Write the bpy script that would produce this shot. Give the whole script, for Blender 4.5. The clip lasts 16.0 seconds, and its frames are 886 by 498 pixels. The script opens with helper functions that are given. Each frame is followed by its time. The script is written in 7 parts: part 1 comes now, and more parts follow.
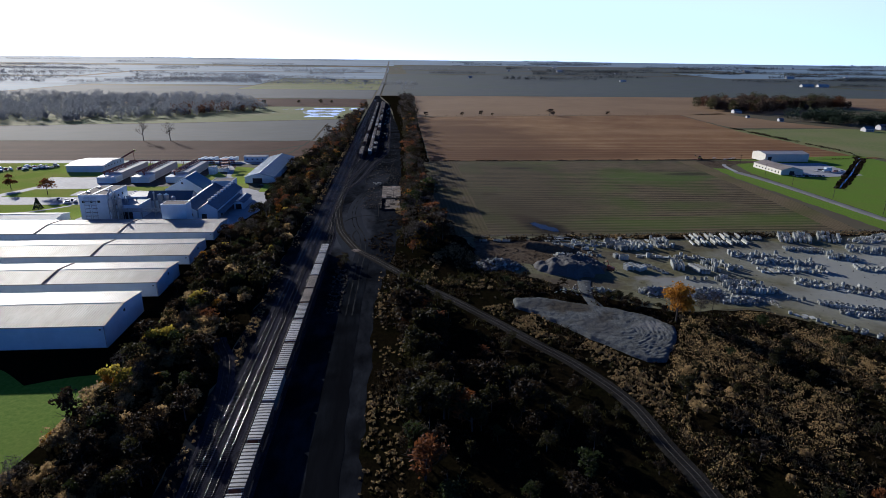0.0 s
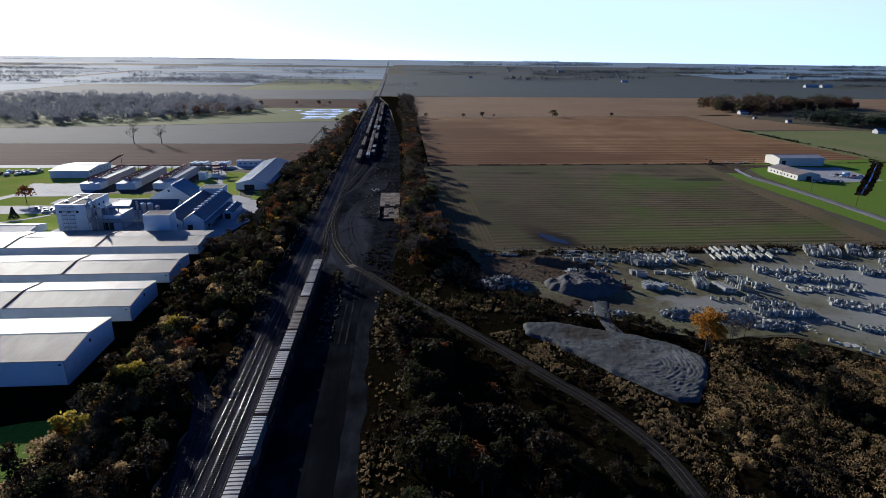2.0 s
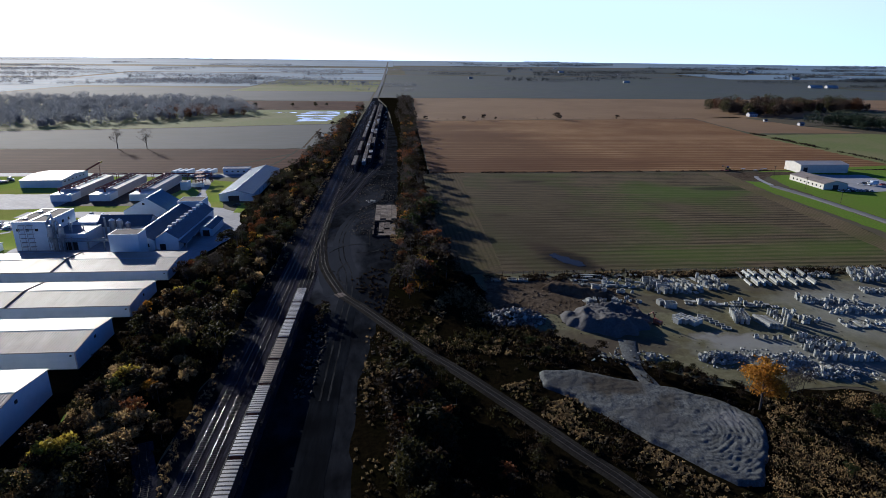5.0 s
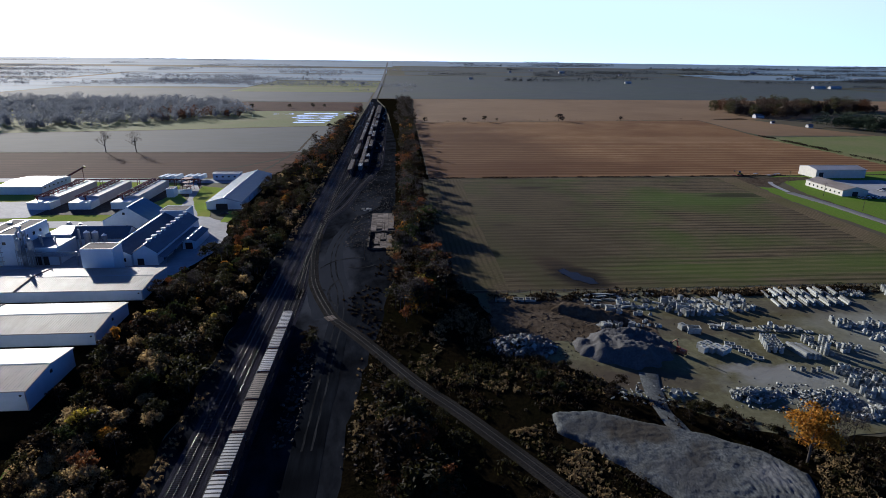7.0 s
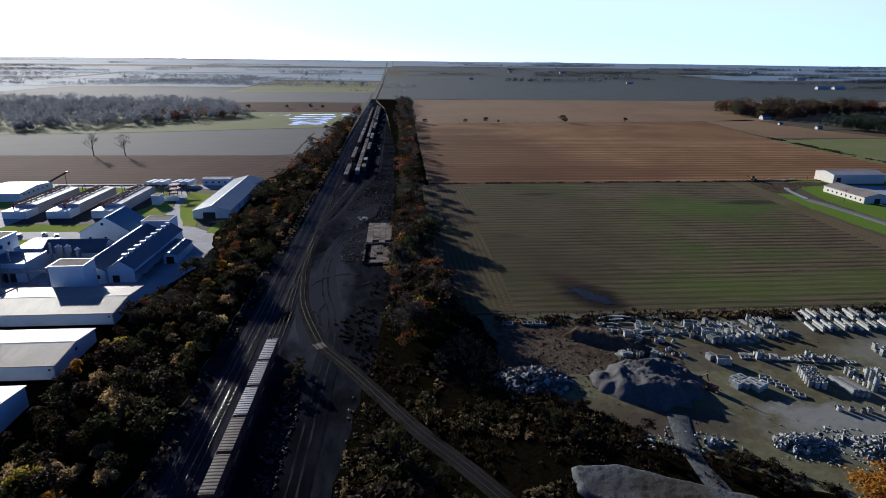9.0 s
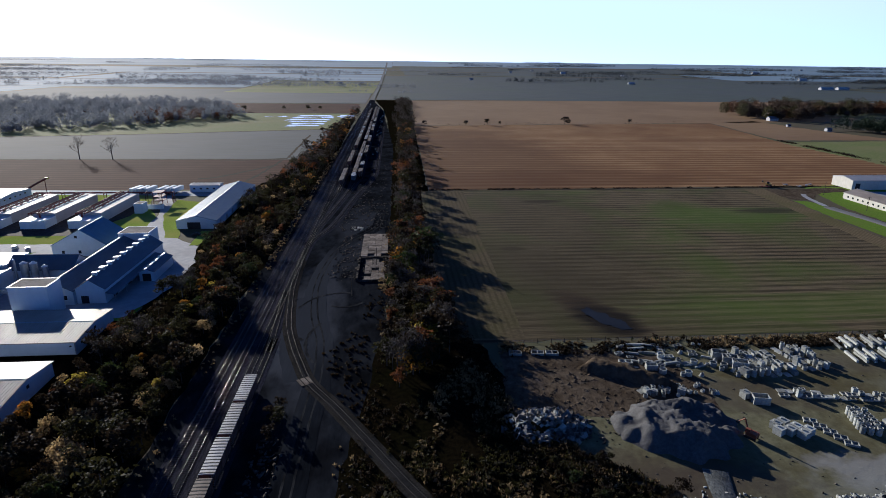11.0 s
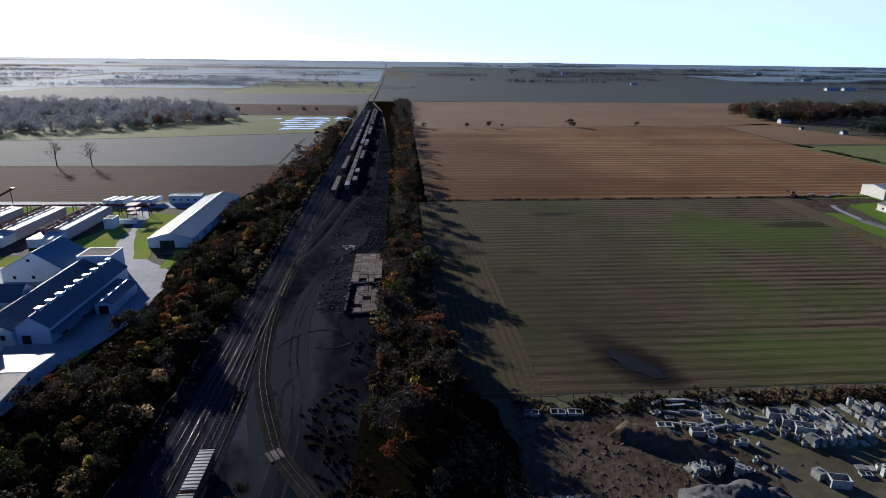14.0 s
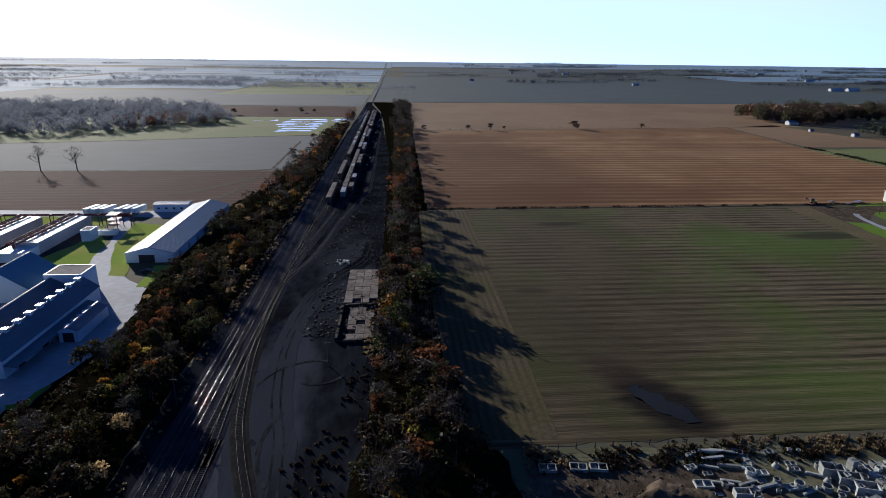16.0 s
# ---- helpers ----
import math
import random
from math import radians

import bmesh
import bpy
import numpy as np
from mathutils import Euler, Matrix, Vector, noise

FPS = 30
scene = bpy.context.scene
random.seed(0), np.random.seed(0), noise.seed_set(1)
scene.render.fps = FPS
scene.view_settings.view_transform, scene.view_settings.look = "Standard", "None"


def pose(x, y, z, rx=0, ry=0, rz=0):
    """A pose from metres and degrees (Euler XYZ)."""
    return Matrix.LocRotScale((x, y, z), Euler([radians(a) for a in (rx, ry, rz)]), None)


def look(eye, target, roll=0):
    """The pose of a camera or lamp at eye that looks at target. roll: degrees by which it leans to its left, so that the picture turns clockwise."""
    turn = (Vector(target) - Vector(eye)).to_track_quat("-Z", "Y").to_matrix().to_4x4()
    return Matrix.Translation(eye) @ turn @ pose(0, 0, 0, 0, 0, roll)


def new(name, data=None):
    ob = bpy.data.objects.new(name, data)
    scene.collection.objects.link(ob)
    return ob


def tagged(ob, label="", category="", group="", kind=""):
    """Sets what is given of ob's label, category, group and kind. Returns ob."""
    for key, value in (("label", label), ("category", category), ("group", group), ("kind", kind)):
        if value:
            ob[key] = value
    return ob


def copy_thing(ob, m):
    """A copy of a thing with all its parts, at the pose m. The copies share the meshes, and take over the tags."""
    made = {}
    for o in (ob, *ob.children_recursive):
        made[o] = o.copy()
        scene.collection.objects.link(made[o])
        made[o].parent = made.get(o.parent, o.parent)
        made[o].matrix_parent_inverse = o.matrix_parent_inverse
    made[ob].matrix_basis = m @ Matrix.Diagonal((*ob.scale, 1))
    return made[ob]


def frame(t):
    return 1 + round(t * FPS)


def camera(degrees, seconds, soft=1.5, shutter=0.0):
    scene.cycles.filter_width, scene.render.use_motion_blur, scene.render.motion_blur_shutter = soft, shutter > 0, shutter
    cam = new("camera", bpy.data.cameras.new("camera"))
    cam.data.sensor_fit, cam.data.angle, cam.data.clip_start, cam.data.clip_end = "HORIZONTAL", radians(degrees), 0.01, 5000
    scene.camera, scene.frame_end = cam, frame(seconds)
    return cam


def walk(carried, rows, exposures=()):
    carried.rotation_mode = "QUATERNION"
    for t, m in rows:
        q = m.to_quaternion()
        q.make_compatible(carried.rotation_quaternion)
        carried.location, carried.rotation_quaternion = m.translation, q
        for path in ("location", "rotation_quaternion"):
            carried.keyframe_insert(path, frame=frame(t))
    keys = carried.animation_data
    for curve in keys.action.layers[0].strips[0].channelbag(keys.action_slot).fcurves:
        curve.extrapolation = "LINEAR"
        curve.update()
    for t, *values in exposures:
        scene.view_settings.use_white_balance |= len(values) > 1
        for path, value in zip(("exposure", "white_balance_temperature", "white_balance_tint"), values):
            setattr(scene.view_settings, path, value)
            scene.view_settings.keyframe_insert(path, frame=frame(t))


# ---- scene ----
cam = camera(74.6, 16.0, soft=0.65)
# a drone at about 85 m, flying along the railway at some 10 m/s
EYE, TILT, LEAN, TURN = 85.0, 0.0, 0.0, -4.8
METRES = EYE * 2.935 / 1.5
EXPOSURE, KELVIN, TINT = 0.72, 4770, 17.0
ROWS = [
    (0.0, 0.0, 0.0, 0.0, 0.21, -18.16, -0.65),
    (0.5, -0.002, 0.0316, 0.0001, 0.2, -18.15, -0.65),
    (1.0, -0.0038, 0.0631, 0.0001, 0.2, -18.15, -0.64),
    (1.5, -0.0056, 0.0947, -0.0001, 0.2, -18.15, -0.63),
    (2.0, -0.007, 0.1266, 0.0001, 0.19, -18.15, -0.64),
    (2.5, -0.0084, 0.1585, 0.0003, 0.18, -18.15, -0.63),
    (3.0, -0.0091, 0.1908, 0.0001, 0.16, -18.13, -0.61),
    (3.5, -0.0093, 0.2206, 0.0004, 0.16, -18.11, -0.6),
    (4.0, -0.0102, 0.2521, 0.0005, 0.15, -18.11, -0.61),
    (6.5, -0.0117, 0.4073, 0.0, 0.15, -18.08, -0.63),
    (7.0, -0.0122, 0.4383, -0.0004, 0.14, -18.07, -0.64),
    (7.5, -0.0131, 0.469, -0.0005, 0.13, -18.07, -0.64),
    (8.0, -0.0137, 0.5, -0.0009, 0.14, -18.06, -0.63),
    (8.5, -0.0145, 0.5305, -0.0006, 0.13, -18.06, -0.65),
    (9.0, -0.0154, 0.5614, -0.0007, 0.14, -18.07, -0.66),
    (11.5, -0.017, 0.7187, -0.0015, 0.13, -18.05, -0.68),
    (12.0, -0.0172, 0.7501, -0.0015, 0.14, -18.05, -0.68),
    (12.5, -0.0176, 0.7814, -0.0016, 0.14, -18.05, -0.7),
    (13.0, -0.018, 0.8128, -0.0018, 0.14, -18.03, -0.7),
    (13.5, -0.0185, 0.844, -0.0022, 0.12, -18.02, -0.67),
    (14.0, -0.0196, 0.8749, -0.0018, 0.12, -18.02, -0.67),
    (14.5, -0.0199, 0.906, -0.0017, 0.12, -18.02, -0.66),
    (15.0, -0.0211, 0.9371, -0.0018, 0.11, -18.01, -0.66),
    (15.5, -0.0223, 0.9678, -0.0011, 0.12, -18.01, -0.67),
    (16.0, -0.0233, 0.9996, -0.0018, 0.12, -18.0, -0.68),
]
walk(cam, [(t, pose(0, 0, EYE, TILT, LEAN, TURN) @ pose(METRES * x, METRES * y, METRES * z, 90 + pitch, roll, yaw)) for t, x, y, z, yaw, pitch, roll in ROWS],
     exposures=[(0.0, EXPOSURE, KELVIN, TINT), (16.0, EXPOSURE, KELVIN, TINT)])

# ---- light: low autumn sun ahead and to the left, clear hazy sky ----
SUN_AZ, SUN_EL = 34.0, 14.0          # degrees left of +y, degrees up
world = bpy.data.worlds.new("world")
scene.world = world
world.use_nodes = True
wn = world.node_tree
sky = wn.nodes.new("ShaderNodeTexSky")
sky.sky_type, sky.sun_disc = "NISHITA", False
sky.sun_elevation, sky.sun_rotation = radians(SUN_EL), radians(-SUN_AZ)
sky.altitude, sky.air_density, sky.dust_density, sky.ozone_density = 100, 0.45, 0.25, 4.0
# pale haze low in the sky, brightest on the sun's side as haze scatters forwards
tcw, sep = wn.nodes.new("ShaderNodeTexCoord"), wn.nodes.new("ShaderNodeSeparateXYZ")
wn.links.new(tcw.outputs["Generated"], sep.inputs[0])
hz = wn.nodes.new("ShaderNodeValToRGB")
hz.color_ramp.interpolation = "EASE"
hz.color_ramp.elements[0].position, hz.color_ramp.elements[1].position = 0.0, 0.32
hz.color_ramp.elements[0].color, hz.color_ramp.elements[1].color = (0.88, 0.88, 0.88, 1), (0.0, 0.0, 0.0, 1)
hz.color_ramp.elements.new(0.10).color = (0.98, 0.90, 0.86, 1)
hz.color_ramp.elements.new(0.15).color = (0.012, 0.07, 0.23, 1)
wn.links.new(sep.outputs[2], hz.inputs[0])
toward = wn.nodes.new("ShaderNodeVectorMath")
toward.operation = "DOT_PRODUCT"
toward.inputs[1].default_value = (-math.sin(radians(SUN_AZ)), math.cos(radians(SUN_AZ)), 0)
wn.links.new(tcw.outputs["Generated"], toward.inputs[0])
forward = wn.nodes.new("ShaderNodeMapRange")
forward.interpolation_type = "SMOOTHSTEP"
for i, v in enumerate((-0.75, 0.45, 0.0, 1.0)):
    forward.inputs[i + 1].default_value = v
wn.links.new(toward.outputs["Value"], forward.inputs[0])
side = wn.nodes.new("ShaderNodeValToRGB")
side.color_ramp.elements[0].color, side.color_ramp.elements[1].color = (0.02, 0.09, 0.19, 1), (1, 1, 1, 1)
wn.links.new(forward.outputs[0], side.inputs[0])
lit = wn.nodes.new("ShaderNodeMix")
lit.data_type, lit.blend_type = "RGBA", "MULTIPLY"
lit.inputs[0].default_value = 1.0
wn.links.new(hz.outputs[0], lit.inputs[6])
wn.links.new(side.outputs[0], lit.inputs[7])
haze = wn.nodes.new("ShaderNodeBackground")
wn.links.new(lit.outputs[2], haze.inputs[0])
haze.inputs[1].default_value = 0.48
addw = wn.nodes.new("ShaderNodeAddShader")
wn.links.new(sky.outputs[0], wn.nodes["Background"].inputs[0])
wn.nodes["Background"].inputs[1].default_value = 0.05
wn.links.new(wn.nodes["Background"].outputs[0], addw.inputs[0])
wn.links.new(haze.outputs[0], addw.inputs[1])
wn.links.new(addw.outputs[0], wn.nodes["World Output"].inputs[0])
lamp = bpy.data.lights.new("sun", "SUN")
lamp.energy, lamp.angle, lamp.color = 5.0, radians(0.5), (1.0, 0.79, 0.48)
sun = new("sun", lamp)
sd = Vector((-math.sin(radians(SUN_AZ)) * math.cos(radians(SUN_EL)), math.cos(radians(SUN_AZ)) * math.cos(radians(SUN_EL)), math.sin(radians(SUN_EL))))
sun.matrix_world = look((0, 0, 300), Vector((0, 0, 300)) - sd)

rng = np.random.default_rng(7)
rnd = random.Random(11)


# ---- materials ----
ALBEDO = 0.82          # scales every colour down against a raised exposure, to deepen the shade


def mat(name, cols, scale=1.0, rough=0.8, bump=0.0, bscale=None, metal=0.0, big=0.0, bigscale=0.03, bigcol=None, stripe=None, spec=0.5, perob=0.0, island=0.0, trans=0.0, aniso=(1, 1, 1), stain_shades=()):
    """cols: two or three colours mixed by fine noise; big, bigcol: large blotches; stripe: (axis, metres, colour,
    amount); ellipses: soil marks, some painted shade.
    """
    cols = [tuple(ALBEDO * q for q in c) for c in cols]
    bigcol = tuple(ALBEDO * q for q in bigcol) if bigcol else None
    m = bpy.data.materials.new(name)
    m.use_nodes = True
    nt = m.node_tree
    N, L = nt.nodes, nt.links
    p = N["Principled BSDF"]
    p.inputs["Roughness"].default_value = rough
    p.inputs["Metallic"].default_value = metal
    p.inputs["Specular IOR Level"].default_value = spec
    tc = N.new("ShaderNodeTexCoord")
    mp = N.new("ShaderNodeMapping")
    mp.inputs["Scale"].default_value = aniso
    L.new(tc.outputs["Object"], mp.inputs[0])
    nz = N.new("ShaderNodeTexNoise")
    nz.inputs["Scale"].default_value = scale
    nz.inputs["Detail"].default_value = 6
    nz.inputs["Roughness"].default_value = 0.65
    L.new(mp.outputs[0], nz.inputs["Vector"])
    rp = N.new("ShaderNodeValToRGB")
    els = rp.color_ramp.elements
    els[0].position, els[1].position = 0.32, 0.68
    els[0].color, els[1].color = (*cols[0], 1), (*cols[-1], 1)
    if len(cols) == 3:
        els.new(0.5).color = (*cols[1], 1)
    L.new(nz.outputs[0], rp.inputs[0])
    out = rp.outputs[0]

    def mix(fac, a, col, amount=None, blend="MIX"):
        mx = N.new("ShaderNodeMix")
        mx.data_type, mx.blend_type = "RGBA", blend
        if isinstance(fac, float):
            mx.inputs[0].default_value = fac
        else:
            L.new(fac, mx.inputs[0])
        L.new(a, mx.inputs[6])
        if isinstance(col, tuple):
            mx.inputs[7].default_value = (*col, 1)
        else:
            L.new(col, mx.inputs[7])
        return mx.outputs[2]

    def maprange(v, a, b, c, d):
        mr = N.new("ShaderNodeMapRange")
        for i, x in enumerate((a, b, c, d)):
            mr.inputs[i + 1].default_value = x
        L.new(v, mr.inputs[0])
        return mr.outputs[0]

    if stripe:
        axis, metres, scol, amount = stripe
        scol = tuple(ALBEDO * q for q in scol)
        wv = N.new("ShaderNodeTexWave")
        wv.bands_direction = axis
        wv.inputs["Scale"].default_value = 0.314 / metres
        wv.inputs["Distortion"].default_value = 1.3
        wv.inputs["Detail"].default_value = 3
        wv.inputs["Detail Scale"].default_value = 0.4
        L.new(tc.outputs["Object"], wv.inputs["Vector"])
        n3 = N.new("ShaderNodeTexNoise")
        n3.inputs["Scale"].default_value = 0.035
        n3.inputs["Detail"].default_value = 4
        L.new(tc.outputs["Object"], n3.inputs["Vector"])
        mu = N.new("ShaderNodeMath")
        mu.operation = "MULTIPLY"
        L.new(maprange(wv.outputs[1], 0.35, 0.95, 0, amount), mu.inputs[0])
        L.new(maprange(n3.outputs[0], 0.32, 0.66, 0.35, 1.0), mu.inputs[1])
        out = mix(mu.outputs[0], out, scol)
    if big:
        n2 = N.new("ShaderNodeTexNoise")
        n2.inputs["Scale"].default_value = bigscale
        n2.inputs["Detail"].default_value = 4
        n2.inputs["Distortion"].default_value = 0.4
        L.new(tc.outputs["Object"], n2.inputs["Vector"])
        out = mix(maprange(n2.outputs[0], 0.45, 0.68, 0, big), out, bigcol)
    for cx, cy, rx, ry, deg, scol, amount in stain_shades:
        sm = N.new("ShaderNodeMapping")
        sm.vector_type = "TEXTURE"
        sm.inputs["Location"].default_value = (cx, cy, 0)
        sm.inputs["Rotation"].default_value = (0, 0, radians(deg))
        sm.inputs["Scale"].default_value = (rx, ry, 1000)
        L.new(tc.outputs["Object"], sm.inputs[0])
        ln = N.new("ShaderNodeVectorMath")
        ln.operation = "LENGTH"
        L.new(sm.outputs[0], ln.inputs[0])
        n4 = N.new("ShaderNodeTexNoise")
        n4.inputs["Scale"].default_value = 1.6 / min(rx, ry)
        n4.inputs["Detail"].default_value = 5
        L.new(mp.outputs[0] if aniso != (1, 1, 1) else tc.outputs["Object"], n4.inputs["Vector"])
        ad = N.new("ShaderNodeMath")
        L.new(ln.outputs["Value"], ad.inputs[0])
        L.new(maprange(n4.outputs[0], 0.25, 0.75, -0.35, 0.35), ad.inputs[1])
        out = mix(maprange(ad.outputs[0], 1.05, 0.55, 0, amount), out, scol)
    if perob or island:
        hs = N.new("ShaderNodeHueSaturation")
        if perob:
            oi = N.new("ShaderNodeObjectInfo")
            L.new(maprange(oi.outputs["Random"], 0, 1, 1 - perob, 1 + perob), hs.inputs["Value"])
        else:
            ge = N.new("ShaderNodeNewGeometry")
            L.new(maprange(ge.outputs["Random Per Island"], 0, 1, 1 - island, 1 + island), hs.inputs["Value"])
        L.new(out, hs.inputs["Color"])
        out = hs.outputs[0]
    L.new(out, p.inputs["Base Color"])
    if bump:
        bp = N.new("ShaderNodeBump")
        bp.inputs["Strength"].default_value = 1.0
        bp.inputs["Distance"].default_value = bump
        nb = nz
        if bscale:
            nb = N.new("ShaderNodeTexNoise")
            nb.inputs["Scale"].default_value = bscale
            nb.inputs["Detail"].default_value = 5
            L.new(mp.outputs[0], nb.inputs["Vector"])
        L.new(nb.outputs[0], bp.inputs["Height"])
        L.new(bp.outputs[0], p.inputs["Normal"])
    if trans:
        tr = N.new("ShaderNodeBsdfTranslucent")
        L.new(out, tr.inputs[0])
        ms = N.new("ShaderNodeMixShader")
        ms.inputs[0].default_value = trans
        L.new(p.outputs[0], ms.inputs[1])
        L.new(tr.outputs[0], ms.inputs[2])
        L.new(ms.outputs[0], N["Material Output"].inputs[0])
    return m


M_GROUND = mat("farmland", [(0.10, 0.085, 0.06), (0.13, 0.12, 0.07)], 0.02, 0.9, big=0.8, bigscale=0.004, bigcol=(0.09, 0.11, 0.05), spec=0.06)
# cinder darkened below its own tone, with trackside shade in the colour
M_CINDER = mat("shaded_cinder_ground", [(0.009177, 0.01069, 0.01429), (0.02622, 0.02967, 0.0371)], 0.35, 0.95, 0.15, big=0.85, bigscale=0.06, bigcol=(0.004588, 0.004968, 0.006182), spec=0.0, aniso=(1, 0.4, 1), stain_shades=[(-22, 300, 11, 60, 0, (0.05, 0.055, 0.067), 0.75), (-24, 272, 9, 16, 20, (0.06, 0.066, 0.08), 0.8), (-10, 400, 14, 60, 0, (0.042, 0.046, 0.056), 0.6)])
# road dust darkened to hold shade; darker near end, lighter past the crossing
M_DIRT_ROAD = mat("dirt_road", [(0.006642, 0.00798, 0.01077), (0.01716, 0.02025, 0.02674)], 0.5, 0.95, 0.1, big=0.8, bigscale=0.07, bigcol=(0.003875, 0.004447, 0.005942), spec=0.0, aniso=(1, 0.12, 1), stain_shades=[(-20, 320, 20, 95, 0, (0.044, 0.049, 0.06), 0.7), (-16, 60, 14, 130, 0, (0.005, 0.0055, 0.007), 0.75)])
M_RUT = mat("wheel_worn_dust", [(0.0203, 0.02146, 0.02376), (0.05507, 0.05797, 0.062)], 0.8, 0.95, 0.05, big=0.95, bigscale=0.12, bigcol=(0.01159, 0.01217, 0.01333), spec=0.0, aniso=(1, 0.2, 1))
M_BALLAST = mat("ballast", [(0.0205, 0.0211, 0.02964), (0.05522, 0.05654, 0.07353)], 3.0, 0.95, 0.1, big=0.6, bigscale=0.15, bigcol=(0.01578, 0.01435, 0.01756), spec=0.0, aniso=(1, 0.3, 1))
M_BALLAST_TAN = mat("branch_ballast", [(0.02063, 0.01924, 0.0171), (0.05362, 0.0513, 0.04725)], 2.0, 0.95, 0.1, big=0.7, bigscale=0.08, bigcol=(0.01444, 0.01368, 0.01125), spec=0.0)
M_RAIL = mat("rusty_rail_side", [(0.03, 0.025, 0.022), (0.07, 0.055, 0.045)], 2.0, 0.8, spec=0.2)
M_RAILHEAD = mat("polished_rail_head", [(0.091, 0.091, 0.098), (0.154, 0.154, 0.161)], 0.6, 0.2, metal=1.0, big=0.6, bigscale=0.05, bigcol=(0.042, 0.0385, 0.035))
M_RAILDULL = mat("dull_rail_head", [(0.03, 0.028, 0.027), (0.06, 0.056, 0.054)], 0.6, 0.65, spec=0.25)
M_TIE = mat("sleeper_wood", [(0.0135, 0.014, 0.0165), (0.030, 0.031, 0.035)], 4.0, 0.95, perob=0.35, spec=0.0)
# first two ellipses put the darkening towards the sun into the soil colour
M_STUBBLE = mat("green_stubble_field", [(0.05, 0.041, 0.022), (0.23, 0.185, 0.108)], 0.8, 0.95, 0.12, big=0.75, bigscale=0.018, bigcol=(0.07, 0.108, 0.016), stripe=("Y", 5.2, (0.026, 0.021, 0.012), 0.95), spec=0.05, aniso=(0.08, 2.2, 1),
                stain_shades=[(82, 400, 62, 160, 0, (0.045, 0.038, 0.02), 0.5), (60, 330, 36, 60, 10, (0.04, 0.033, 0.018), 0.5), (205, 430, 60, 22, 5, (0.07, 0.12, 0.018), 0.45), (180, 300, 90, 16, 3, (0.08, 0.115, 0.02), 0.5), (77, 299, 9, 26, 24, (0.035, 0.025, 0.016), 0.9), (79.5, 292, 11, 18, 24, (0.012, 0.010, 0.008), 0.97), (99, 467, 17, 5, 3, (0.028, 0.024, 0.016), 0.85), (232, 439, 27, 8, 4, (0.028, 0.026, 0.016), 0.8), (62, 372, 7, 4, 0, (0.03, 0.024, 0.016), 0.6)])
M_HEADLAND = mat("headland_soil", [(0.1334, 0.102, 0.05598), (0.2149, 0.1688, 0.0972)], 0.8, 0.95, 0.05, stripe=("X", 2.2, (0.07722, 0.06919, 0.03069), 0.7), big=0.6, bigscale=0.03, bigcol=(0.08899, 0.0985, 0.02652), spec=0.05)
# darker copy of the headland soil with the tree belt's shade in it
M_HEADLAND_SHADE = mat("shaded_headland_soil", [(0.075, 0.062, 0.036), (0.135, 0.11, 0.066)], 0.8, 0.95, 0.08, stripe=("X", 2.4, (0.05, 0.042, 0.022), 0.7), big=0.6, bigscale=0.03, bigcol=(0.07, 0.075, 0.022), spec=0.03)
# the large left ellipse paints in how dark the backlit furrows look
M_BROWN = mat("brown_corn_stubble", [(0.1694, 0.08691, 0.03524), (0.2653, 0.1483, 0.0649)], 0.4, 0.95, 0.05, big=0.6, bigscale=0.008, bigcol=(0.1354, 0.0657, 0.02782), stripe=("Y", 11.0, (0.42, 0.285, 0.14), 0.95), spec=0.05, aniso=(0.12, 1.6, 1), stain_shades=[(70, 640, 130, 260, 0, (0.085, 0.044, 0.02), 0.6), (120, 540, 200, 40, 2, (0.09, 0.042, 0.018), 0.55), (330, 720, 120, 30, 5, (0.26, 0.165, 0.085), 0.4)])
M_TAN = mat("tan_field", [(0.2328, 0.1544, 0.07995), (0.2993, 0.2007, 0.1082)], 0.1, 0.95, big=0.5, bigscale=0.006, bigcol=(0.1774, 0.1132, 0.06113), stripe=("Y", 16.0, (0.2834, 0.2058, 0.1254), 0.4), spec=0.08, aniso=(0.3, 1.4, 1))
M_SLATE = mat("dark_tilled_field", [(0.06301, 0.08288, 0.09173), (0.09234, 0.112, 0.1176)], 0.05, 0.95, big=0.5, bigscale=0.003, bigcol=(0.08148, 0.1098, 0.08232), stripe=("Y", 40.0, (0.1344, 0.1288, 0.1064), 0.4), spec=0.08, aniso=(0.3, 1.2, 1))
# grey soil cooled towards blue, so haze is part of the colour
M_GREY = mat("grey_harvested_field", [(0.07513, 0.08772, 0.09891), (0.09661, 0.1111, 0.1241)], 0.1, 0.95, big=0.5, bigscale=0.008, bigcol=(0.0644, 0.07895, 0.07842), stripe=("Y", 14.0, (0.1008, 0.1, 0.088), 0.5), spec=0.13, aniso=(0.3, 1.2, 1))
M_REDSOIL = mat("red_brown_field", [(0.05806, 0.02822, 0.01871), (0.08906, 0.0439, 0.02932)], 0.3, 0.95, 0.05, big=0.6, bigscale=0.01, bigcol=(0.04645, 0.02133, 0.01435), stripe=("Y", 8.0, (0.1613, 0.0833, 0.05235), 0.5), spec=0.03, aniso=(0.25, 1.4, 1))
M_GRASS = mat("mown_grass", [(0.2497, 0.3537, 0.0567), (0.3645, 0.4455, 0.0918)], 1.5, 0.95, 0.0, big=0.65, bigscale=0.04, bigcol=(0.459, 0.4253, 0.135), spec=0.0)
